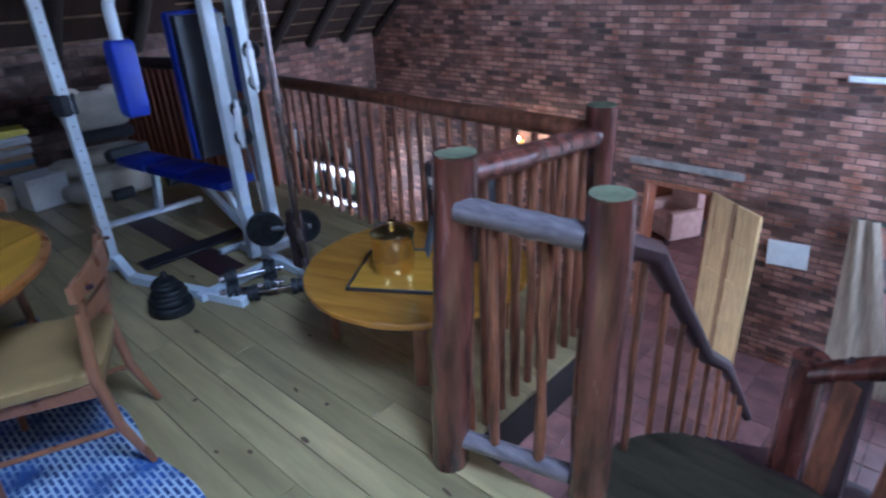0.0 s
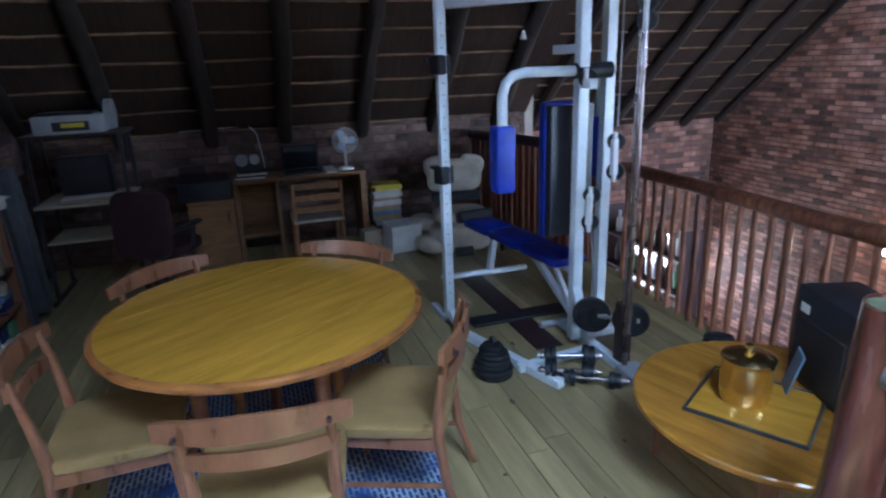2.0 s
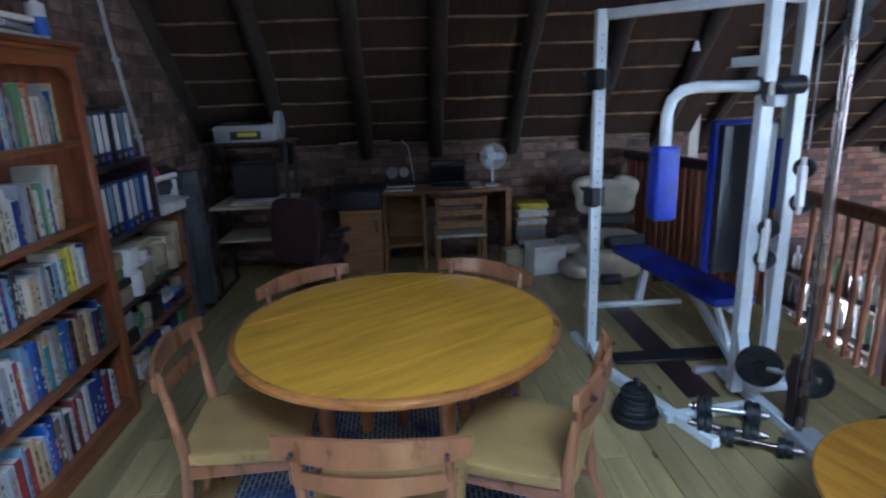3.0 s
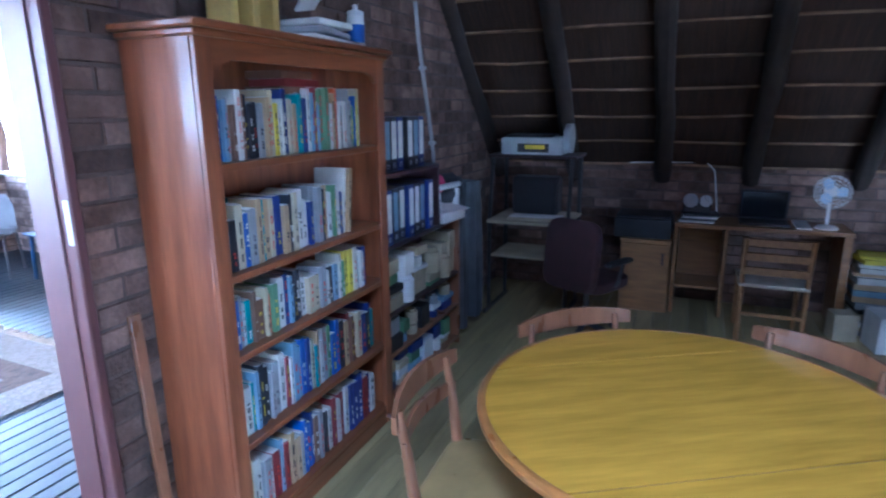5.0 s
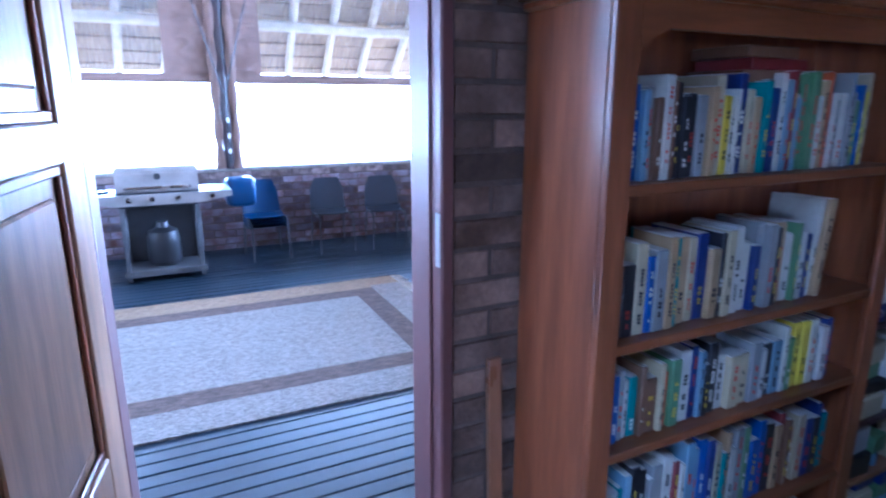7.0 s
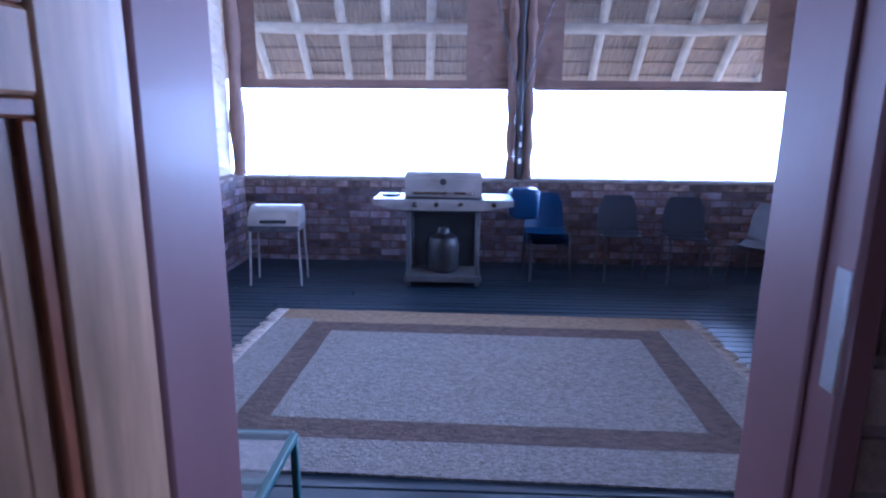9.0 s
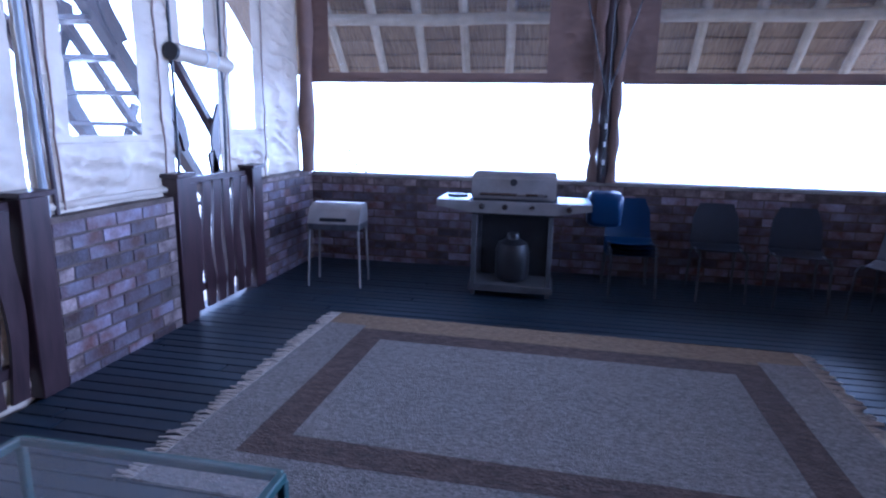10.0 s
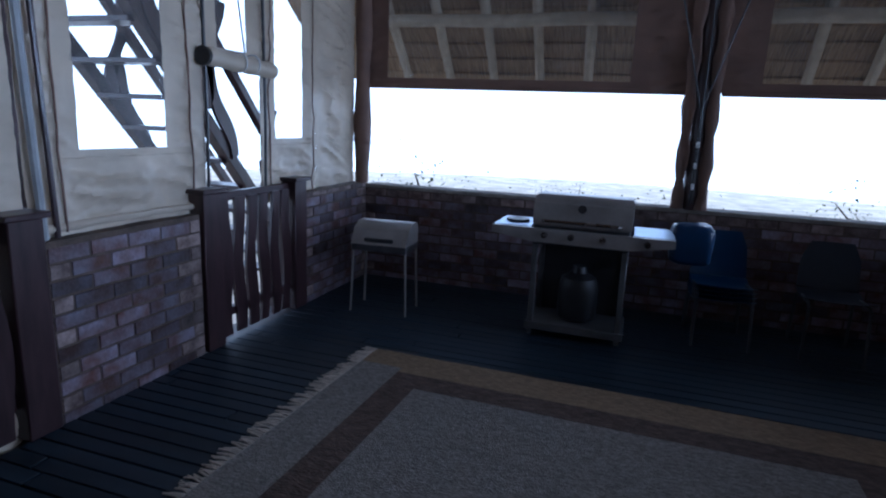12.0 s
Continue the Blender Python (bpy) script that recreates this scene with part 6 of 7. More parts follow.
# hall window in the west wall and things on the bar below it
w2 = empty("window_hall_west", label="steel-framed window letting daylight into the hall", category="window", kind="structure")
for y in (HW[0], (HW[0] + HW[1]) / 2, HW[1] - 0.05):
    part("frame", B(-7.95, -7.88, y, y + 0.05, HW[2], HW[3]), DARKWOOD, w2)
part("sill", B(-7.97, -7.74, HW[0], HW[1], HW[2] - 0.04, HW[2], bevel=0.004), DARKWOOD, w2)
bar = empty("bar_shelf", label="dark wooden bar shelf with bottles", category="shelf")
for z in (-0.9, -0.55, -0.2):
    part("board", B(-5.6, -4.3, 3.6, 3.85, z - 0.03, z, bevel=0.004), DARKWOOD, bar)
for x in (-5.6, -4.33):
    part("upright", B(x, x + 0.03, 3.6, 3.85, LOW, 0.1, bevel=0.004), DARKWOOD, bar)
rnd = random.Random(12)
for z in (-0.9, -0.55, -0.2):
    for i in range(11):
        h = rnd.uniform(0.2, 0.28)
        bt = part("bottle", L([(0.03, 0), (0.034, 0.005), (0.034, h * 0.6), (0.012, h * 0.75), (0.012, h), (0.009, h)], n=12), rnd.choice((DARKPL, PAPER, BOOKC["brown"], BOOKC["green"], WHITEPL)), m=pose(-5.5 + 0.11 * i, 3.72, z + 0.001))
        tagged(bt, "small bottle on the dark bar shelf", "bottle", "bar bottles")

# warm wall lamps of the hall
BULB = bpy.data.materials.new("lit_bulb")
BULB.use_nodes = True
bb = BULB.node_tree.nodes["Principled BSDF"]
bb.inputs["Emission Color"].default_value = (1.0, 0.74, 0.42, 1)
bb.inputs["Emission Strength"].default_value = 9.0
for x in (-4.70, -4.33):
    wlm = empty("wall_lamp", x, GABLE - 0.01, -0.72, 0, "small warm lit wall lamp on the brick gable", "lamp", "hall wall lamps")
    part("back_plate", B(-0.05, 0.05, -0.02, 0, -0.05, 0.05, bevel=0.006), BRASS, wlm)
    part("arm", T([(0, -0.02, 0), (0, -0.07, -0.02), (0, -0.10, 0.02)], 0.008, n=8), BRASS, wlm)
    part("globe", pillow(bmesh.new(), 0.075, 0.075, 0.085, (0, -0.11, 0.065), n=10, p=2), BULB, wlm, "glowing globe")

# ---- the deck ----
# rug with woven borders and fringe
rug = empty("wool_rug", -1.50, -4.74, 0.001, -1.3, "large cream woven rug with brown border and fringed ends", "rug")
rx, ry = 1.60, 1.13


def rug_piece(name, x0, x1, y0, y1, material, lift):
    nx, ny = max(2, int((x1 - x0) / 0.08)), max(2, int((y1 - y0) / 0.08))
    bm = bmesh.new()
    sheet(bm, x0, x1, y0, y1, nx, ny, lambda x, y: (x, y, 0.012 + lift + 0.0035 * noise.noise(Vector((x * 3, y * 3, 1)))))
    r = bmesh.ops.extrude_face_region(bm, geom=list(bm.faces))
    for v in r["geom"]:
        if isinstance(v, bmesh.types.BMVert):
            v.co.z -= 0.011
    return part(name, bm, material, rug)


a, b = 0.29, 0.475
rug_piece("border_outer_west", -rx, -rx + a, -ry + a * 0.8, ry, RUGW, 0)
rug_piece("border_outer_east", rx - a, rx, -ry + a * 0.8, ry, RUGW, 0)
rug_piece("border_far", -rx, rx, -ry, -ry + a * 0.8, RUGT, 0)
rug_piece("border_near", -rx + a, rx - a, ry - a, ry, RUGW, 0)
rug_piece("stripe_west", -rx + a, -rx + b, -ry + a, ry - a, RUGB, 0.0008)
rug_piece("stripe_east", rx - b, rx - a, -ry + a, ry - a, RUGB, 0.0008)
rug_piece("stripe_far", -rx + b, rx - b, -ry + a, -ry + b, RUGB, 0.0008)
rug_piece("edge_far", -rx + a, rx - a, -ry + a * 0.8, -ry + a, RUGT, 0)
rug_piece("stripe_near", -rx + b, rx - b, ry - b, ry - a, RUGB, 0.0008)
rug_piece("field", -rx + b, rx - b, -ry + b, ry - b, RUGW, 0)
rnd = random.Random(21)
for s in (-1, 1):
    bm = bmesh.new()
    for i in range(150):
        y = -ry + 2 * ry * (i + 0.5) / 150
        l_ = rnd.uniform(0.06, 0.12)
        k = rnd.uniform(-0.035, 0.035)
        tube(bm, [(s * (rx - 0.005), y, 0.008), (s * (rx + l_ * 0.4), y + k * 0.4, 0.010), (s * (rx + l_), y + k, 0.004)], [0.007, 0.006, 0.0045], n=5)
    part("fringe", bm, RUGF, rug, "knotted wool fringe", kind="stuff")

# gas grill
grill = empty("gas_grill", -1.165, -6.86, 0, 0, "steel four-burner gas grill with closed hood", "grill")
part("hood", T([(-0.33, 0.0, 0.965), (0.33, 0.0, 0.965)], 0.01), GRILLST, grill)
hood = grill.children[0]
bm = bmesh.new()
prof = [(-0.22, 0.86), (-0.235, 0.93), (-0.20, 1.03), (-0.12, 1.075), (0.14, 1.08), (0.2, 1.04), (0.22, 0.95), (0.22, 0.86)]
outline(bm, prof, 0.70, Matrix.Rotation(radians(90), 4, "Z"))
bmesh.ops.bevel(bm, geom=list(bm.edges), offset=0.012, segments=2, affect="EDGES")
hood.data = mesh_of(bm, "hood", SILVER)
part("handle", T([(-0.27, 0.245, 0.90), (-0.26, 0.275, 0.905), (0.26, 0.275, 0.905), (0.27, 0.245, 0.90)], 0.012, n=10), CHROME, hood, "chrome hood handle")
part("gauge", T([(0, 0.22, 1.0), (0, 0.235, 1.003)], 0.03, n=18), DARKPL, hood, "round temperature gauge")
pts = [(-0.64, 0.845), (0.64, 0.845), (0.64, 0.79), (0.35, 0.745), (-0.35, 0.745), (-0.64, 0.79)]
part("control_panel", outline(bmesh.new(), pts, 0.04, Matrix.Translation((0, 0.25, 0))), SILVER, grill)
for x in (-0.46, -0.16, 0.06, 0.25):
    kn = part("knob", T([(x, 0.27, 0.80), (x, 0.30, 0.80)], [0.024, 0.02], n=16), CHROME, grill, "chrome burner knob")
for x0, x1 in ((0.36, 0.64), (-0.64, -0.36)):
    part("side_shelf", B(x0, x1, -0.22, 0.229, 0.82, 0.848, bevel=0.006), GRILLST, grill)
part("side_burner", L([(0.085, 0.849), (0.09, 0.852), (0.09, 0.866), (0.06, 0.87), (0.03, 0.862)], n=22), DARKPL, grill, "black side burner", m=pose(0.5, 0.0, 0))
part("firebox", B(-0.34, 0.34, -0.21, 0.225, 0.72, 0.859, bevel=0.008), DARKPL, grill)
for x in (-0.34, 0.30):
    part("leg", B(x, x + 0.04, 0.17, 0.21, 0.02, 0.72, bevel=0.004), FRAMEGREY, grill)
    part("leg", B(x, x + 0.04, -0.21, -0.17, 0.02, 0.72, bevel=0.004), TUBE, grill)
part("bottom_shelf", B(-0.36, 0.36, -0.22, 0.22, 0.06, 0.12, bevel=0.004), FRAMEGREY, grill)
part("back_sheet", B(-0.30, 0.30, -0.20, -0.19, 0.12, 0.72), DARKPL, grill)
gb = part("gas_bottle", L([(0.11, 0), (0.14, 0.02), (0.15, 0.06), (0.15, 0.26), (0.13, 0.33), (0.06, 0.37), (0.05, 0.42)], n=26), DARKPL, m=pose(-1.165, -6.87, 0.121))
tagged(gb, "dark gas bottle on the grill's bottom shelf", "gas bottle")

# small folding grill
sg = empty("portable_grill", 0.42, -6.78, 0, 4, "small silver box grill on thin legs", "grill")
part("box", B(-0.235, 0.235, -0.16, 0.16, 0.52, 0.575, bevel=0.006), TUBE, sg)
bm = bmesh.new()
outline(bm, [(-0.16, 0.576), (-0.155, 0.71), (-0.11, 0.745), (0.0, 0.745), (0.10, 0.70), (0.165, 0.576)], 0.47, Matrix.Rotation(radians(90), 4, "Z"))
part("lid", bm, SILVER, sg)
part("handle_slot", B(-0.12, 0.12, 0.145, 0.172, 0.60, 0.63, bevel=0.004), DARKPL, sg)
for sx in (-1, 1):
    for y in (-0.14, 0.14):
        part("leg", T([(sx * 0.222, y, 0.525), (sx * 0.24, y * 1.1, 0.0)], 0.011, n=8), SILVER, sg)


def shell_chair(material, label, h=0.44):
    """A moulded stacking chair on a bent tube frame, facing +y."""
    c = empty("plastic_chair", label=label, category="chair", group="stacking chairs along the parapet")

    def at(u, v):
        # v: 0 at the seat's front, 1 at the back's top
        if v < 0.5:
            f = v / 0.5
            y, z = 0.22 - 0.40 * f, h + 0.012 * math.cos(f * 6) - 0.015 * math.sin(f * math.pi)
            wdt = 0.21
        else:
            f = (v - 0.5) / 0.5
            y, z = -0.18 - 0.05 * math.sin(f * 1.4), h + 0.01 + 0.36 * f ** 1.15
            wdt = 0.21 - 0.02 * f
        e = 1 - 0.25 * max(0, v - 0.85) / 0.15 if v > 0.85 else 1
        return (u * wdt * e, y + 0.02 * u * u * (1 if v > 0.5 else 0), z + 0.02 * u * u * (0.5 if v < 0.5 else 0))
    bm = bmesh.new()
    sheet(bm, -1, 1, 0, 1, 12, 24, at)
    r = bmesh.ops.extrude_face_region(bm, geom=list(bm.faces))
    for v in r["geom"]:
        if isinstance(v, bmesh.types.BMVert):
            v.co += Vector((0, -0.006, -0.006))
    part("shell", bm, material, c)
    for s in (-1, 1):
        part("leg", T([(s * 0.2, 0.22, 0.0), (s * 0.19, 0.19, h - 0.05), (s * 0.19, 0.15, h - 0.02), (s * 0.19, -0.14, h - 0.02), (s * 0.19, -0.18, h - 0.05), (s * 0.2, -0.22, 0.0)], 0.011, n=8), TUBE, c)
    return c


c1 = shell_chair(BLUECHAIR, "blue plastic chair with stacked seats on a steel frame", 0.36)
c1.matrix_basis = pose(-2.20, -7.20, 0, 0, 0, 4)
for k in range(1, 4):
    tagged(copy_thing(c1, pose(-2.20, -7.20 - 0.008 * k, 0.032 * k, 0, 0, 4)), "blue plastic chair nested in a stack")
GREYCH = plain("grey_chair_plastic", (0.016, 0.019, 0.03), 0.65)
c2 = shell_chair(GREYCH, "dark grey plastic chair on a steel frame")
c2.matrix_basis = pose(-2.95, -7.22, 0, 0, 0, 0)
copy_thing(c2, pose(-3.57, -7.12, 0, 0, 0, -6))
c3 = shell_chair(plain("pale_chair_plastic", (0.10, 0.10, 0.115), 0.55), "pale grey plastic chair on a steel frame")
c3.matrix_basis = pose(-4.12, -6.75, 0, 0, 0, -48)
bag = part("crate", pillow(bmesh.new(), 0.29, 0.21, 0.29, n=14, p=6), BLUECHAIR, m=pose(-1.93, -6.98, 0.775))
for v in bag.data.vertices:
    v.co += v.normal * 0.015 * noise.noise(v.co * 16)
tagged(bag, "blue plastic crate hung over the grill's shelf end", "crate")
sidet = empty("blue_table", -4.45, -5.95, 0, 0, "blue plastic side table at the parapet", "table")
part("top", B(-0.3, 0.3, -0.3, 0.3, 0.45, 0.475, bevel=0.008), BLUECHAIR, sidet)
for sx in (-1, 1):
    for sy in (-1, 1):
        part("leg", T([(sx * 0.26, sy * 0.26, 0.0), (sx * 0.25, sy * 0.25, 0.45)], 0.018, n=8), BLUECHAIR, sidet)

# steel table with a glassless frame top near the doorway
gt = empty("steel_table", -0.49, -2.91, 0, 0, "low green painted steel table frame", "table")
x0, x1, y0, y1 = -0.28, 0.62, -0.29, 0.29
for q in (((x0, y0), (x1, y0)), ((x0, y1), (x1, y1)), ((x0, y0), (x0, y1)), ((x1, y0), (x1, y1)), ((x0, 0.0), (x1, 0.0))):
    part("top_bar", sq([(q[0][0], q[0][1], 0.435), (q[1][0], q[1][1], 0.435)], 0.03), GREENMET, gt)
p = part("glass_top", B(x0 + 0.01, x1 - 0.01, y0 + 0.01, y1 - 0.01, 0.452, 0.458, bevel=0.001), CLEAR, gt, "clear glass top")
for x in (x0, x1):
    for y in (y0, y1):
        part("leg", sq([(x, y, 0.0), (x, y, 0.42)], 0.028), GREENMET, gt)


# dark posts and wavy-slat gates
def deck_post(y, label):
    p = empty("deck_post", DECK_E + 0.06, y, 0, 0, label, "post", "deck posts")
    part("shaft", B(-0.085, 0.085, -0.085, 0.085, 0, 1.055, bevel=0.006), DARKWOOD, p)
    part("cap", B(-0.11, 0.11, -0.11, 0.11, 1.0555, 1.085, bevel=0.005), DARKWOOD, p)
    return p


for y in (-5.48, -6.52, -4.26):
    deck_post(y, "square dark-stained timber post with a flat cap")


def gate(y0, y1, label, seed):
    g = empty("slat_gate", DECK_E + 0.06, 0, 0, 0, label, "gate", "deck gates")
    rnd = random.Random(seed)
    for z in (0.16, 0.98):
        part("rail", B(-0.025, 0.025, y0, y1, z, z + 0.06, bevel=0.004), DARKWOOD, g)
    n = int((y1 - y0) / 0.135)
    for i in range(n):
        y = y0 + (y1 - y0) * (i + 0.5) / n
        ph = rnd.uniform(0, 6)
        k = 14
        lo = [(-0.053 + 0.018 * math.sin(ph + q * 0.55), 0.03 + 0.97 * q / k) for q in range(k + 1)]
        hi = [(0.053 + 0.018 * math.sin(ph + 0.9 + q * 0.5), 0.03 + 0.97 * q / k) for q in range(k, -1, -1)]
        part("slat", outline(bmesh.new(), lo + hi, 0.022, pose(-0.037, y, 0, 0, 0, 90)), DARKWOOD, g)
    return g


gate(-6.43, -5.57, "dark timber gate of wavy-edged slats", 3)
gate(-4.17, -2.3, "dark timber balustrade of wavy-edged slats", 4)

# canvas sides with clear vinyl windows
POLEY = DECK_S + 0.02


def fold(u, v, k):
    """Sag of the cloth: broad drape, sharp level creases and fine crumples."""
    r1 = max(0.0, 1 - 2.6 * abs(noise.noise(Vector((u * 2.3 + 0.5 * math.sin(v * 3 + k), v * 8 + u * 1.7, k)))))
    r2 = max(0.0, 1 - 2.6 * abs(noise.noise(Vector((u * 6 - v * 2, v * 17 + u * 3, k + 9)))))
    return 0.022 * noise.noise(Vector((u * 1.3, v * 1.6, k))) + 0.006 * math.sin(u * 13 + 2 * math.sin(v * 2.3 + k)) + 0.028 * r1 ** 2 + 0.011 * r2 ** 2


def canvas(name, u0, u1, z0, z1, holes, at, material, label, step=0.02, k=0.0):
    """A slightly creased canvas sheet with rectangular openings, u along it and z up."""
    us = sorted({round(u0 + (u1 - u0) * i / max(2, int(abs(u1 - u0) / step)), 4) for i in range(max(2, int(abs(u1 - u0) / step)) + 1)} | {h[0] for h in holes} | {h[1] for h in holes})
    zs = sorted({round(z0 + (z1 - z0) * i / max(2, int((z1 - z0) / step)), 4) for i in range(max(2, int((z1 - z0) / step)) + 1)} | {h[2] for h in holes} | {h[3] for h in holes})
    bm = bmesh.new()
    vs = {}

    def vert(u, z):
        if (u, z) not in vs:
            # taut along the hems and round the windows
            d = min([u - u0, u1 - u] + [max(h[0] - u, u - h[1], h[2] - z, z - h[3]) for h in holes])
            vs[u, z] = bm.verts.new(at(u, z, fold(u, z, k) * max(0.25, min(1.0, d / 0.16))))
        return vs[u, z]
    for p, q in zip(us, us[1:]):
        for r_, s in zip(zs, zs[1:]):
            if not any(h[0] <= p and q <= h[1] and h[2] <= r_ and s <= h[3] for h in holes):
                bm.faces.new((vert(p, r_), vert(q, r_), vert(q, s), vert(p, s)))
    th = bmesh.ops.extrude_face_region(bm, geom=list(bm.faces))
    n0 = Vector(at(0, 0, 0.003)) - Vector(at(0, 0, 0))
    for v in th["geom"]:
        if isinstance(v, bmesh.types.BMVert):
            v.co -= n0
    return tagged(part(name, bm, material), label, "canvas blind", "canvas sides")


def vinyl(u0, u1, z0, z1, at, parent, k):
    bm = bmesh.new()
    sheet(bm, u0 - 0.015, u1 + 0.015, z0 - 0.015, z1 + 0.015, 16, 20, lambda u, z: at(u, z, 0.25 * fold(u, z, k) - 0.002))
    p = part("clear_window", bm, CLEAR, parent, "clear vinyl window")
    p.visible_shadow = False
    return p


def south(u, z, d):
    return (u, POLEY - 0.03 + d, z)


def east(u, z, d):
    return (DECK_E + 0.10 - d, -u, z)


for name, u0, u1, h in (("canvas_blind", -1.90, 1.15, (-1.36, 0.87, 1.965, 2.95)), ("canvas_blind", -4.95, -2.06, (-4.41, -2.36, 1.97, 2.95))):
    c = canvas(name, u0, u1, 1.885, 3.0, [h], south, CANVAS_BROWN, "brown canvas blind with a clear window above the parapet", k=u0)
    vinyl(*h, south, c, u0)
    part("hem_bar", T([(u0 + 0.02, POLEY - 0.03, 1.89), (u1 - 0.02, POLEY - 0.03, 1.885)], 0.022, n=10, wob=0.05), CANVAS_BROWN, c, "rolled hem")
pp = empty("canvas_post", label="timber post wrapped with gathered canvas and cords", category="post")
part("post", T([(-1.95, POLEY - 0.06, 0.93), (-1.93, POLEY - 0.06, 3.4)], 0.07, n=12, wob=0.03), DARKWOOD, pp)
for x, sd in ((-1.84, 1), (-2.03, 2)):
    part("gathered_canvas", T([(x, POLEY + 0.0, 0.94 + 0.12 * i) for i in range(17)], [0.045 + 0.012 * math.sin(i * 1.9 + sd) for i in range(17)], n=12, wob=0.1, seed=sd), CANVAS_BROWN, pp)
for pts in ([(-1.93, POLEY + 0.08, 0.97), (-1.94, POLEY + 0.08, 1.7), (-1.60, POLEY + 0.06, 3.0)], [(-1.95, POLEY + 0.08, 1.0), (-1.95, POLEY + 0.08, 1.8), (-2.3, POLEY + 0.06, 3.0)], [(-1.94, POLEY + 0.085, 1.2), (-1.94, POLEY + 0.085, 3.0)]):
    part("cord", T(pts, 0.007, n=6, wob=0.3), DARKPL, pp, "dark cord")
for i in range(7):
    part("toggle", B(-0.012, 0.012, -0.012, 0.012, -0.025, 0.025, bevel=0.004), WHITEPL if i % 2 else DARKPL, pp, m=pose(-1.94, POLEY + 0.092, 1.05 + 0.085 * i))
for x, sd in ((1.10, 4), (-4.93, 5)):
    cc = part("corner_canvas", T([(x, POLEY + 0.03, 0.95 + 0.2 * i) for i in range(13)], [0.075 + 0.01 * math.sin(i * 1.4 + sd) for i in range(13)], n=14, wob=0.07, seed=sd), CANVAS_BROWN)
    tagged(cc, "gathered brown canvas at the deck's corner", "canvas")

hs = [(4.66, 5.25, 1.35, 2.75), (5.57, 6.17, 0.9, 1.86), (5.72, 6.02, 1.98, 2.75), (6.36, 6.74, 1.39, 2.75)]
e1 = canvas("canvas_wall", 4.36, 6.95, 0.945, 3.1, hs, east, CANVAS, "creased beige canvas side with clear windows", k=7.0)
for h in (hs[0], hs[2], hs[3]):
    vinyl(*h, east, e1, 7.0)
canvas("canvas_wall", 6.95, 7.66, 0.96, 3.1, [], east, CANVAS, "creased beige canvas side at the corner", k=3.0)
e3 = canvas("canvas_wall", 2.3, 4.34, -0.03, 3.1, [(2.7, 3.3, 1.4, 2.75)], east, CANVAS, "creased beige canvas side beside the house", k=11.0)
vinyl(2.7, 3.3, 1.4, 2.75, east, e3, 11.0)
w1 = canvas("canvas_wall", -7.65, -2.2, 0.94, 3.1, [(-4.0, -3.0, 1.3, 2.6), (-6.6, -5.4, 1.3, 2.6)], lambda u, z, d: (DECK_W - 0.06 - d, u, z), CANVAS, "beige canvas side on the far end of the deck", step=0.1, k=5.0)
for h in ((-4.0, -3.0, 1.3, 2.6), (-6.6, -5.4, 1.3, 2.6)):
    vinyl(*h, lambda u, z, d: (DECK_W - 0.06 - d, u, z), w1, 5.0)
for u in (4.52, 5.42, 6.27, 6.86):
    part("seam", T([east(u, 0.95 + 0.1 * i, max(fold(u, 0.95 + 0.1 * i + q, 7.0) for q in (-0.06, -0.03, 0, 0.03, 0.06)) + 0.004) for i in range(21)], 0.006, n=6), CANVAS_BROWN, e1, "dark welded seam")
for z, ua, ub in ((1.31, 4.53, 5.41), (1.345, 6.28, 6.85)):
    part("seam", T([east(ua + (ub - ua) * i / 48, z, fold(ua + (ub - ua) * i / 48, z, 7.0) + 0.003) for i in range(49)], 0.004, n=6), CANVAS, e1, "welded seam")
part("hem", T([east(4.40 + 0.12 * i, 0.975, fold(4.40 + 0.12 * i, 0.975, 7.0) + 0.01) for i in range(10)], 0.02, n=8, wob=0.12), CANVAS, e1, "rolled lower hem")
roll = empty("rolled_flap", label="canvas flap rolled up and tied above the gate", category="canvas flap")
part("roll", T([(DECK_E + 0.03, -5.53 - 0.07 * i, 1.905 - 0.003 * i + 0.004 * (i % 2)) for i in range(11)], [0.055 + 0.006 * math.sin(i * 2.2) for i in range(11)], n=14, wob=0.06, seed=6), CANVAS, roll)
part("roll_end", T([(DECK_E + 0.03, -5.50, 1.905), (DECK_E + 0.03, -5.528, 1.905)], 0.06, n=14), DARKPL, roll, "dark roll end")
for y in (-5.86, -6.0):
    part("tie", T([(DECK_E + 0.03 + 0.064 * math.cos(a * 0.524), y, 1.90 + 0.064 * math.sin(a * 0.524)) for a in range(13)], 0.006, n=6), WHITEPL, roll)
part("cord", T([(DECK_E + 0.0, -5.88, 1.96), (DECK_E + 0.02, -5.83, 2.4), (DECK_E + 0.04, -5.8, 3.1)], 0.006, n=6), DARKPL, roll)
for y, mt in ((-5.56, DARKPL), (-6.18, DARKPL)):
    zp = part("edge_cord", T([(DECK_E + 0.07, y, 0.95), (DECK_E + 0.06, y, 1.5), (DECK_E + 0.07, y, 3.0)], 0.011, n=8), mt)
    tagged(zp, "dark piped edge of the canvas doorway", "cord")
for y in (-4.47, -4.40):
    zp = part("zip_pole", T([(DECK_E + 0.055, y, 0.93), (DECK_E + 0.05, y + 0.03, 1.8), (DECK_E + 0.055, y + 0.05, 3.0)], 0.014 if y < -4.45 else 0.02, n=8), GREYPL if y > -4.45 else DARKWOOD)
    tagged(zp, "upright zip seam of the canvas side", "seam")

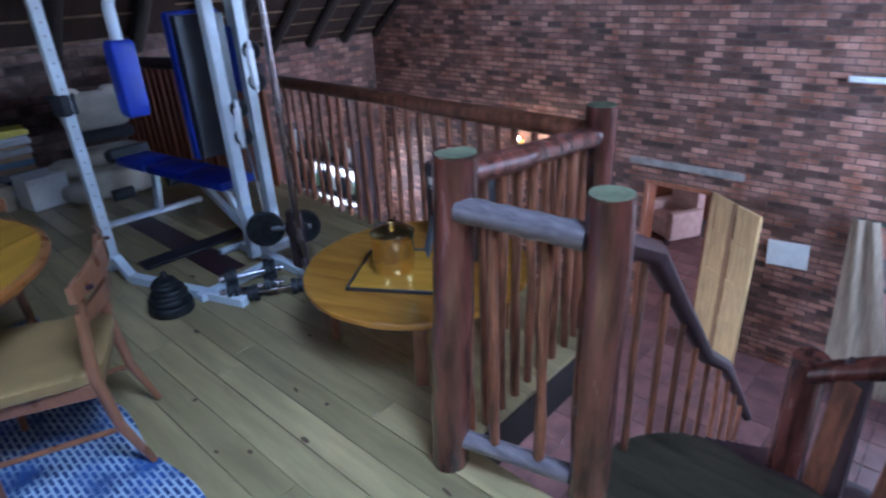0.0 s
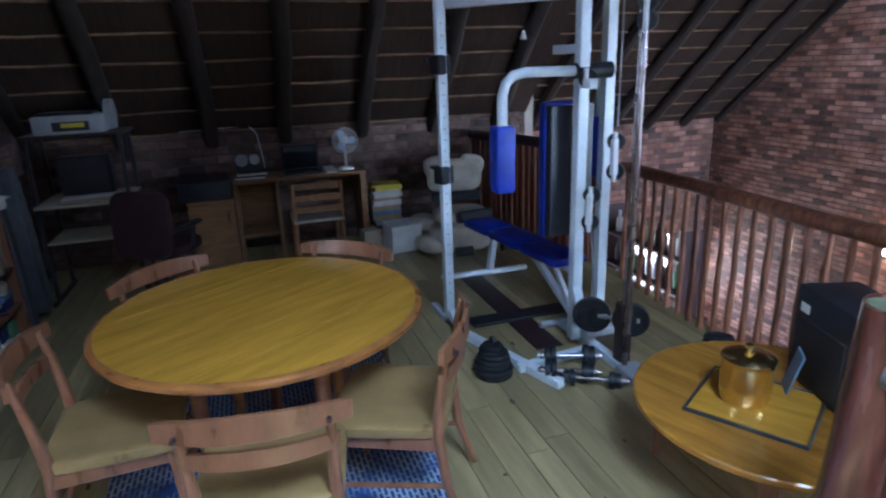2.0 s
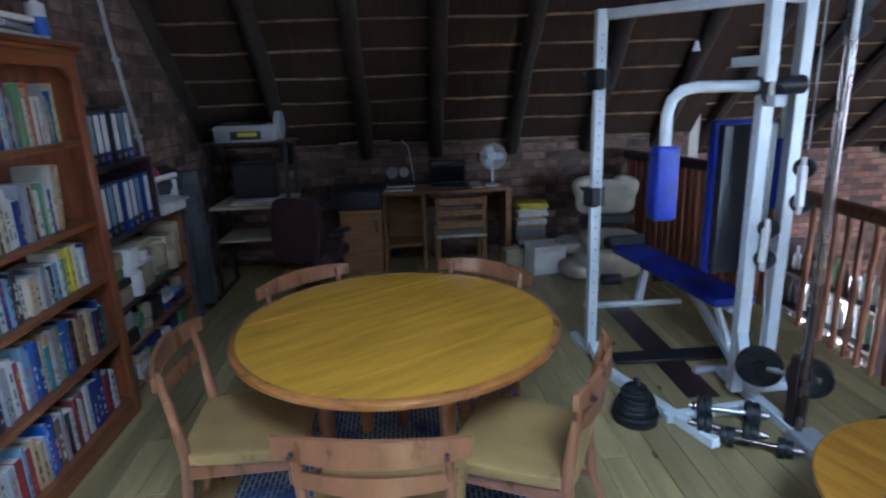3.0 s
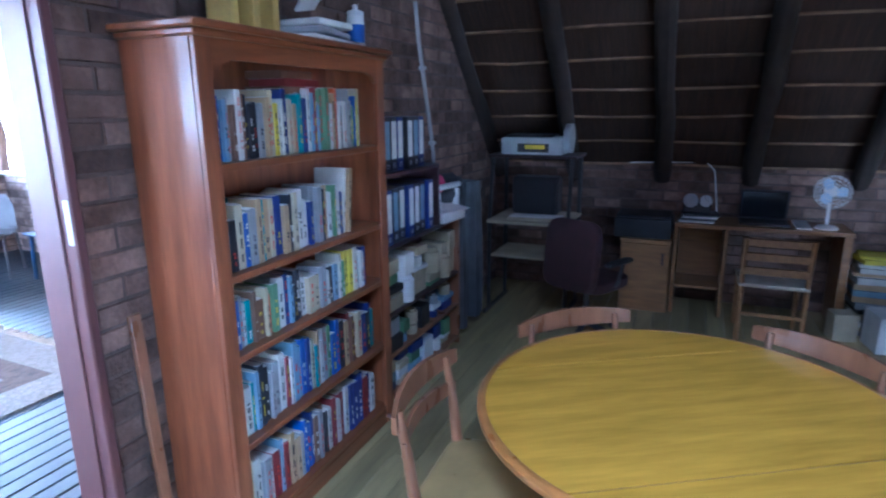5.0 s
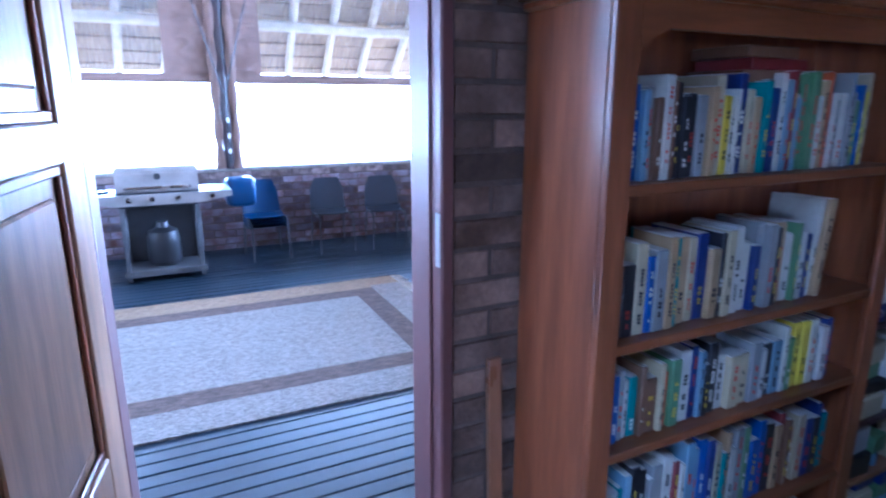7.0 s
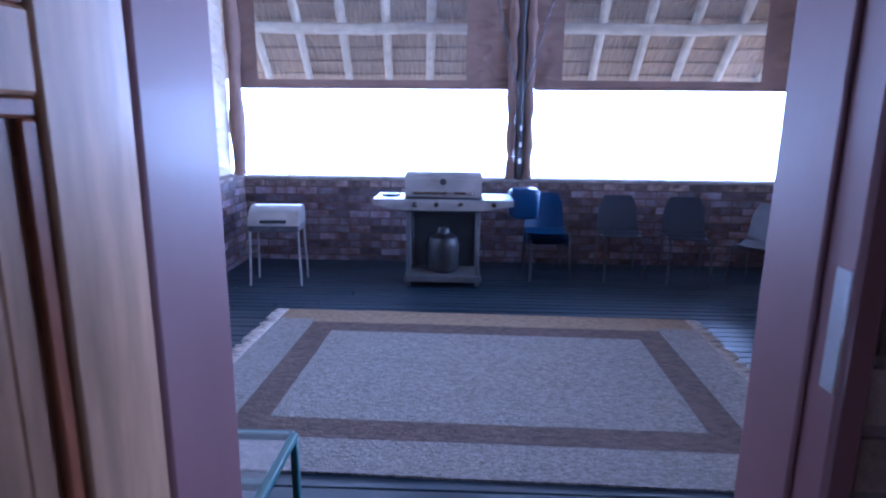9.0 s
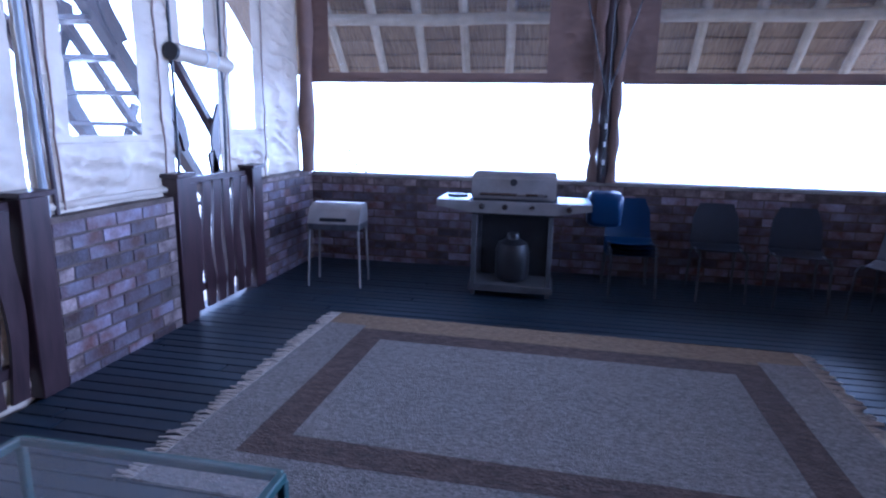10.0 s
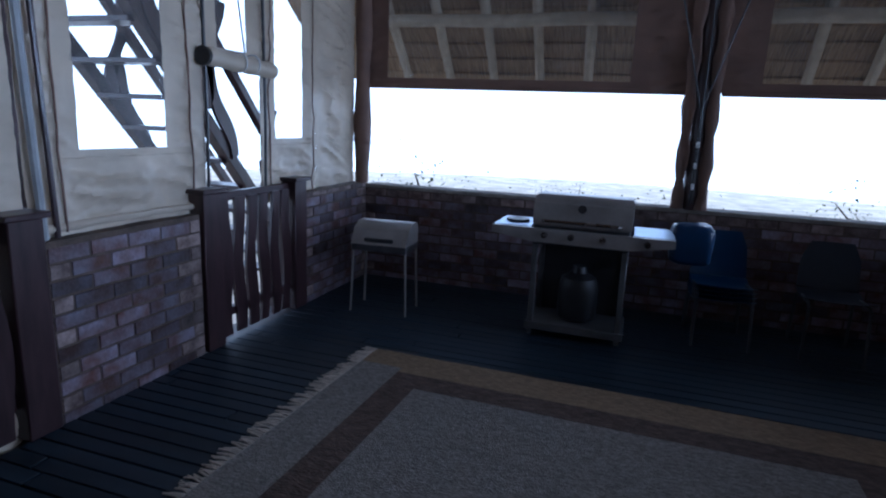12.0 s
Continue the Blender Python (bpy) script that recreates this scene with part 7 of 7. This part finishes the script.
# deck roof poles, seen through the clear windows
for i in range(13):
    x = -4.9 + 0.50 * i
    pts = [(x + 0.25 * (y + 8.9) / -3.0 * (1 if x > -2 else -1), y, deck_roof(y) - 0.09) for y in (-8.92, -8.2, -7.4, -6.6, -5.8, -5.3)]
    r = part("rafter", T(pts, [0.045, 0.05, 0.055, 0.055, 0.06, 0.06], n=10, wob=0.05, seed=200 + i), plain("pale_pole", (0.42, 0.34, 0.24), 0.8) if i == 0 else bpy.data.materials["pale_pole"])
    tagged(r, "pale round pole rafter under the deck's thatch", "rafter", "deck rafters")
r = part("purlin", T([(-5.6 + 0.6 * i, -8.15, deck_roof(-8.15) - 0.19 + 0.008 * (i % 3)) for i in range(13)], 0.06, n=12, wob=0.04, seed=9), bpy.data.materials["pale_pole"])
tagged(r, "pale round purlin carrying the deck's rafters", "purlin")
for k in range(12):
    y = -8.9 + 0.17 * k
    rnd = random.Random(k)
    r = part("thatch_course", T([(-5.8 + 0.5 * i, y, deck_roof(y) - 0.012 + rnd.uniform(-0.01, 0.01)) for i in range(16)], 0.016, n=6, wob=0.2, seed=k), THATCH_OUT)
    tagged(r, "tied course along the thatch's underside", "thatch course", "thatch courses")
planks("deck_board", deck, DECK_W, DECK_E, DECK_S, WALL_S - 0.2, 0, 0.098, 0.010, 0.026, DECK, (4.4, 7.0), 8)

# ---- outside ----
bm = bmesh.new()
sheet(bm, -1, 1, -1, 1, 60, 60, lambda u, v: (math.copysign(abs(u) ** 3, u) * 900, math.copysign(abs(v) ** 3, v) * 900, LOW - 0.35 + 0.12 * noise.noise(Vector((u * 9, v * 9, 2)))))
tagged(part("ground", bm, SAND), "dry sunlit sandy ground", kind="structure")

# outside stair with wavy boards
os_ = empty("outside_stair", label="dark timber outside stair with wavy-edged boards", category="staircase")
A, Bv = Vector((2.1, -8.3, -0.35)), Vector((2.1, -4.0, 4.5))
part("stringer", sq([A, Bv], 0.11), DARKWOOD, os_)
part("stringer", sq([A + Vector((0.9, 0, 0)), Bv + Vector((0.9, 0, 0))], 0.11), DARKWOOD, os_)
part("handrail", sq([A + Vector((0, 0.0, 0.85)), Bv + Vector((0, 0, 0.85))], 0.08), DARKWOOD, os_)
for i in range(18):
    p = A.lerp(Bv, (i + 0.5) / 18)
    part("tread", B(0, 0.9, -0.12, 0.12, -0.02, 0.02, bevel=0.004), DARKWOOD, os_, m=Matrix.Translation(p))
part("handrail", sq([A + Vector((0.9, 0.0, 0.85)), Bv + Vector((0.9, 0, 0.85))], 0.08), DARKWOOD, os_)


def wavy_board(p, length, tilt, seed):
    """A wavy-edged board, as sawn from a crooked log, that leans by tilt in the plane of the rail."""
    k = 10
    lo = [(-0.06 + 0.035 * math.sin(seed + q * 0.75), length * q / k) for q in range(k + 1)]
    hi = [(0.06 + 0.035 * math.sin(seed + 0.8 + q * 0.75), length * q / k) for q in range(k, -1, -1)]
    return outline(bmesh.new(), lo + hi, 0.028, Matrix.Translation(p) @ pose(0, 0, 0, 0, 0, 90) @ Matrix.Rotation(radians(tilt), 4, "Y"))


for side in (-0.06, 0.96):
    for i in range(11):
        p = A.lerp(Bv, (i + 0.4) / 11) + Vector((side, 0, 0.02))
        part("slat", wavy_board(p, 0.92, 22 if i % 2 else -14, i + side), DARKWOOD, os_)
for y in (-7.6, -5.0):
    z1 = np.interp(y, [A.y, Bv.y], [A.z, Bv.z])
    for dx in (0, 0.9):
        part("post", sq([(2.1 + dx, y, LOW - 0.5), (2.1 + dx, y, z1)], 0.1), DARKWOOD, os_)


def bush(x, y, z, h, seed):
    """A thorny bush or small tree: tapered stem, limbs and many small leaves."""
    rnd = random.Random(seed)
    b = empty("bush", x, y, z, 0, "dry thorny bush with sparse leaves", "bush", "bushes outside")
    tips = []
    bm = tube(bmesh.new(), [(0, 0, 0), (0.03 * h, 0, 0.25 * h), (0.02 * h, 0.03 * h, 0.5 * h)], [0.03 * h, 0.024 * h, 0.015 * h], n=7)
    for i in range(11):
        a, zz = rnd.uniform(0, 6.28), h * rnd.uniform(0.2, 0.5)
        e = Vector((math.cos(a) * h * rnd.uniform(0.25, 0.5), math.sin(a) * h * rnd.uniform(0.25, 0.5), zz + h * rnd.uniform(0.2, 0.5)))
        mid = Vector((0.02 * h, 0.01, zz)).lerp(e, 0.5) + Vector((0, 0, 0.05 * h))
        tube(bm, [(0.02 * h, 0.01, zz), mid, e], [0.012 * h, 0.008 * h, 0.003 * h], n=5)
        tips += [mid, e, mid.lerp(e, 0.5)]
    part("trunk", bm, BARK, b)
    verts, faces = [], []
    for p in tips:
        for k in range(40):
            c = p + Vector((rnd.gauss(0, 0.09), rnd.gauss(0, 0.09), rnd.gauss(0, 0.07))) * h
            s = h * rnd.uniform(0.004, 0.010)
            d1 = Vector((rnd.uniform(-1, 1), rnd.uniform(-1, 1), rnd.uniform(-1, 1))).normalized() * s
            d2 = Vector((rnd.uniform(-1, 1), rnd.uniform(-1, 1), rnd.uniform(-1, 1))).normalized() * s
            n0 = len(verts)
            verts += [c - d1, c + d2, c + d1, c - d2]
            faces.append((n0, n0 + 1, n0 + 2, n0 + 3))
    me = bpy.data.meshes.new("crown")
    me.from_pydata(verts, [], faces)
    me.materials.append(LEAF)
    part("crown", me, LEAF, b, "sparse small leaves")


rnd = random.Random(31)
for i, (x, y, h) in enumerate(((2.2, -13.5, 4.3), (-1.0, -15.0, 3.9), (-3.2, -18, 3.6), (-6.5, -15, 4.0), (-8.5, -19, 3.8), (0.4, -22, 3.4), (-11, -16, 4.1), (4.5, -17, 3.8), (6.5, -9, 3.5))):
    bush(x, y, LOW - 0.4, h, 60 + i)

# added glowing ring: closes the view outside, whitens the windows, lights the deck
BACKDROP_GLOW = bpy.data.materials.new("backdrop_glow")
BACKDROP_GLOW.use_nodes = True
hb = BACKDROP_GLOW.node_tree.nodes["Principled BSDF"]
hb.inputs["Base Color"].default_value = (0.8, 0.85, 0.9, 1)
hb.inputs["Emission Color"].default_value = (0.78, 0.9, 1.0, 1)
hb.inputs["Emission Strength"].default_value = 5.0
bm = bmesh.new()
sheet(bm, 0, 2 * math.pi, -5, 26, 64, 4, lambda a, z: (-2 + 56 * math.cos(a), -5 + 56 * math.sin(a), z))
tagged(part("backdrop", bm, BACKDROP_GLOW), "glowing ring that stands in for the blown-out sky and far bushveld", kind="structure")

# ---- bricks, tiles ----
def cut_bricks(u0, u1, z0, z1, holes, top, seed, length=0.232, course=0.085):
    """Brick cells in running bond, cut at ends and openings: (ua, ub, za, zb, whole)."""
    rnd = random.Random(seed)
    out = []
    row = 0
    z = z0
    while z < z1 - 0.02:
        zb = min(z + course, z1)
        u = u0 - (length / 2 if row % 2 else 0.0)
        while u < u1 - 0.01:
            a, b = max(u, u0), min(u + length, u1)
            segs = [(a, b)]
            for h in holes:
                if h[2] < (z + zb) / 2 < h[3]:
                    segs = [s for p, q in segs for s in ((p, min(q, h[0])), (max(p, h[1]), q)) if s[1] - s[0] > 0.02]
            for p, q in segs:
                if q - p > 0.03 and zb - z > 0.03 and not (top and zb > top((p + q) / 2) - 0.02):
                    out.append((p, q, z, zb, q - p > length - 0.0005 and zb - z > course - 0.001))
            u += length
        z += course
        row += 1
    return out


def joined_bricks(cells, rnd):
    verts, faces = [], []
    for p, q, za, zb, _ in cells:
        d = 0.006 + rnd.uniform(-0.0025, 0.003)
        j = 0.0055
        t = [rnd.uniform(-0.002, 0.002) for _ in range(4)]
        n0 = len(verts)
        verts += [(p + j, 0.004, za + j), (q - j, 0.004, za + j), (q - j, 0.004, zb - j), (p + j, 0.004, zb - j)]
        verts += [(p + j + 0.003, -d + t[0], za + j + 0.003 + t[1]), (q - j - 0.003, -d + t[1], za + j + 0.003), (q - j - 0.003, -d + t[2], zb - j - 0.003 + t[3]), (p + j + 0.003, -d + t[3], zb - j - 0.003)]
        faces += [(n0 + 4, n0 + 5, n0 + 6, n0 + 7), (n0, n0 + 1, n0 + 5, n0 + 4), (n0 + 1, n0 + 2, n0 + 6, n0 + 5), (n0 + 2, n0 + 3, n0 + 7, n0 + 6), (n0 + 3, n0, n0 + 4, n0 + 7)]
    me = bpy.data.meshes.new("bricks")
    me.from_pydata(verts, [], faces)
    return me


BRICK_DECK_STUFF = mat("brick_clay_deck_joined", (0.15, 0.09, 0.075), 0.8, var=0.25, scale=10, grain=0.3, bump=0.004, bump_scale=80, by_island=0.55, second=(0.2, 0.15, 0.14))
WHOLE = {}
for i, (wall, u0, u1, z0, z1, holes, top, near, mats) in enumerate(BRICK_JOBS):
    cells = cut_bricks(u0, u1, z0, z1, holes, top, i, *((0.205, 0.068) if wall.name == "wall_north" else ()))
    rnd = random.Random(300 + i)
    single = mats[0] or BRICK
    rest, n = [], 0
    for c in cells:
        if near and c[4] and n < 300 and near((c[0] + c[1]) / 2, c[2]):
            if single not in WHOLE:
                WHOLE[single] = brick_mesh(single)
            ob = part("brick", WHOLE[single], single, wall)
            ob.matrix_basis = pose((c[0] + c[1]) / 2 + rnd.uniform(-0.002, 0.002), rnd.uniform(-0.0025, 0.002), (c[2] + c[3]) / 2, rnd.uniform(-1.2, 1.2), 0, rnd.uniform(-0.8, 0.8))
            n += 1
        else:
            rest.append(c)
    if rest:
        me = joined_bricks(rest, rnd)
        me.materials.append({BRICK_DECK: BRICK_DECK_STUFF, BRICK_LOFT: BRICK_LOFT_STUFF}.get(mats[0], BRICK_STUFF))
        part("bricks", me, None, wall, kind="stuff")

rnd = random.Random(55)
tile = mesh_of(B(-0.195, 0.195, -0.195, 0.195, -0.012, 0.0, bevel=0.004), "tile", FLAG)
for i in range(14):
    for j in range(18):
        ob = part("tile", tile, FLAG, low_floor)
        ob.matrix_basis = pose(-4.4 + 0.4 * i, 3.2 + 0.4 * j, LOW + rnd.uniform(-0.0015, 0.0015), 0, 0, 90 * rnd.randint(0, 3))

knot_mat = plain("plank_knot", (0.09, 0.05, 0.025), 0.6)
knot = mesh_of(L([(0.013, 0.0), (0.012, 0.0012), (0.005, 0.0016)], n=10), "knot", knot_mat)
rnd = random.Random(91)
for i in range(64):
    ob = part("knot", knot, knot_mat, floor)
    ob.matrix_basis = pose(rnd.uniform(-3.6, -0.1), rnd.uniform(-1.4, 1.35), 0.0006, 0, 0, rnd.uniform(-15, 15)) @ Matrix.Diagonal((rnd.uniform(0.6, 2.2), rnd.uniform(0.4, 0.9), 1, 1))
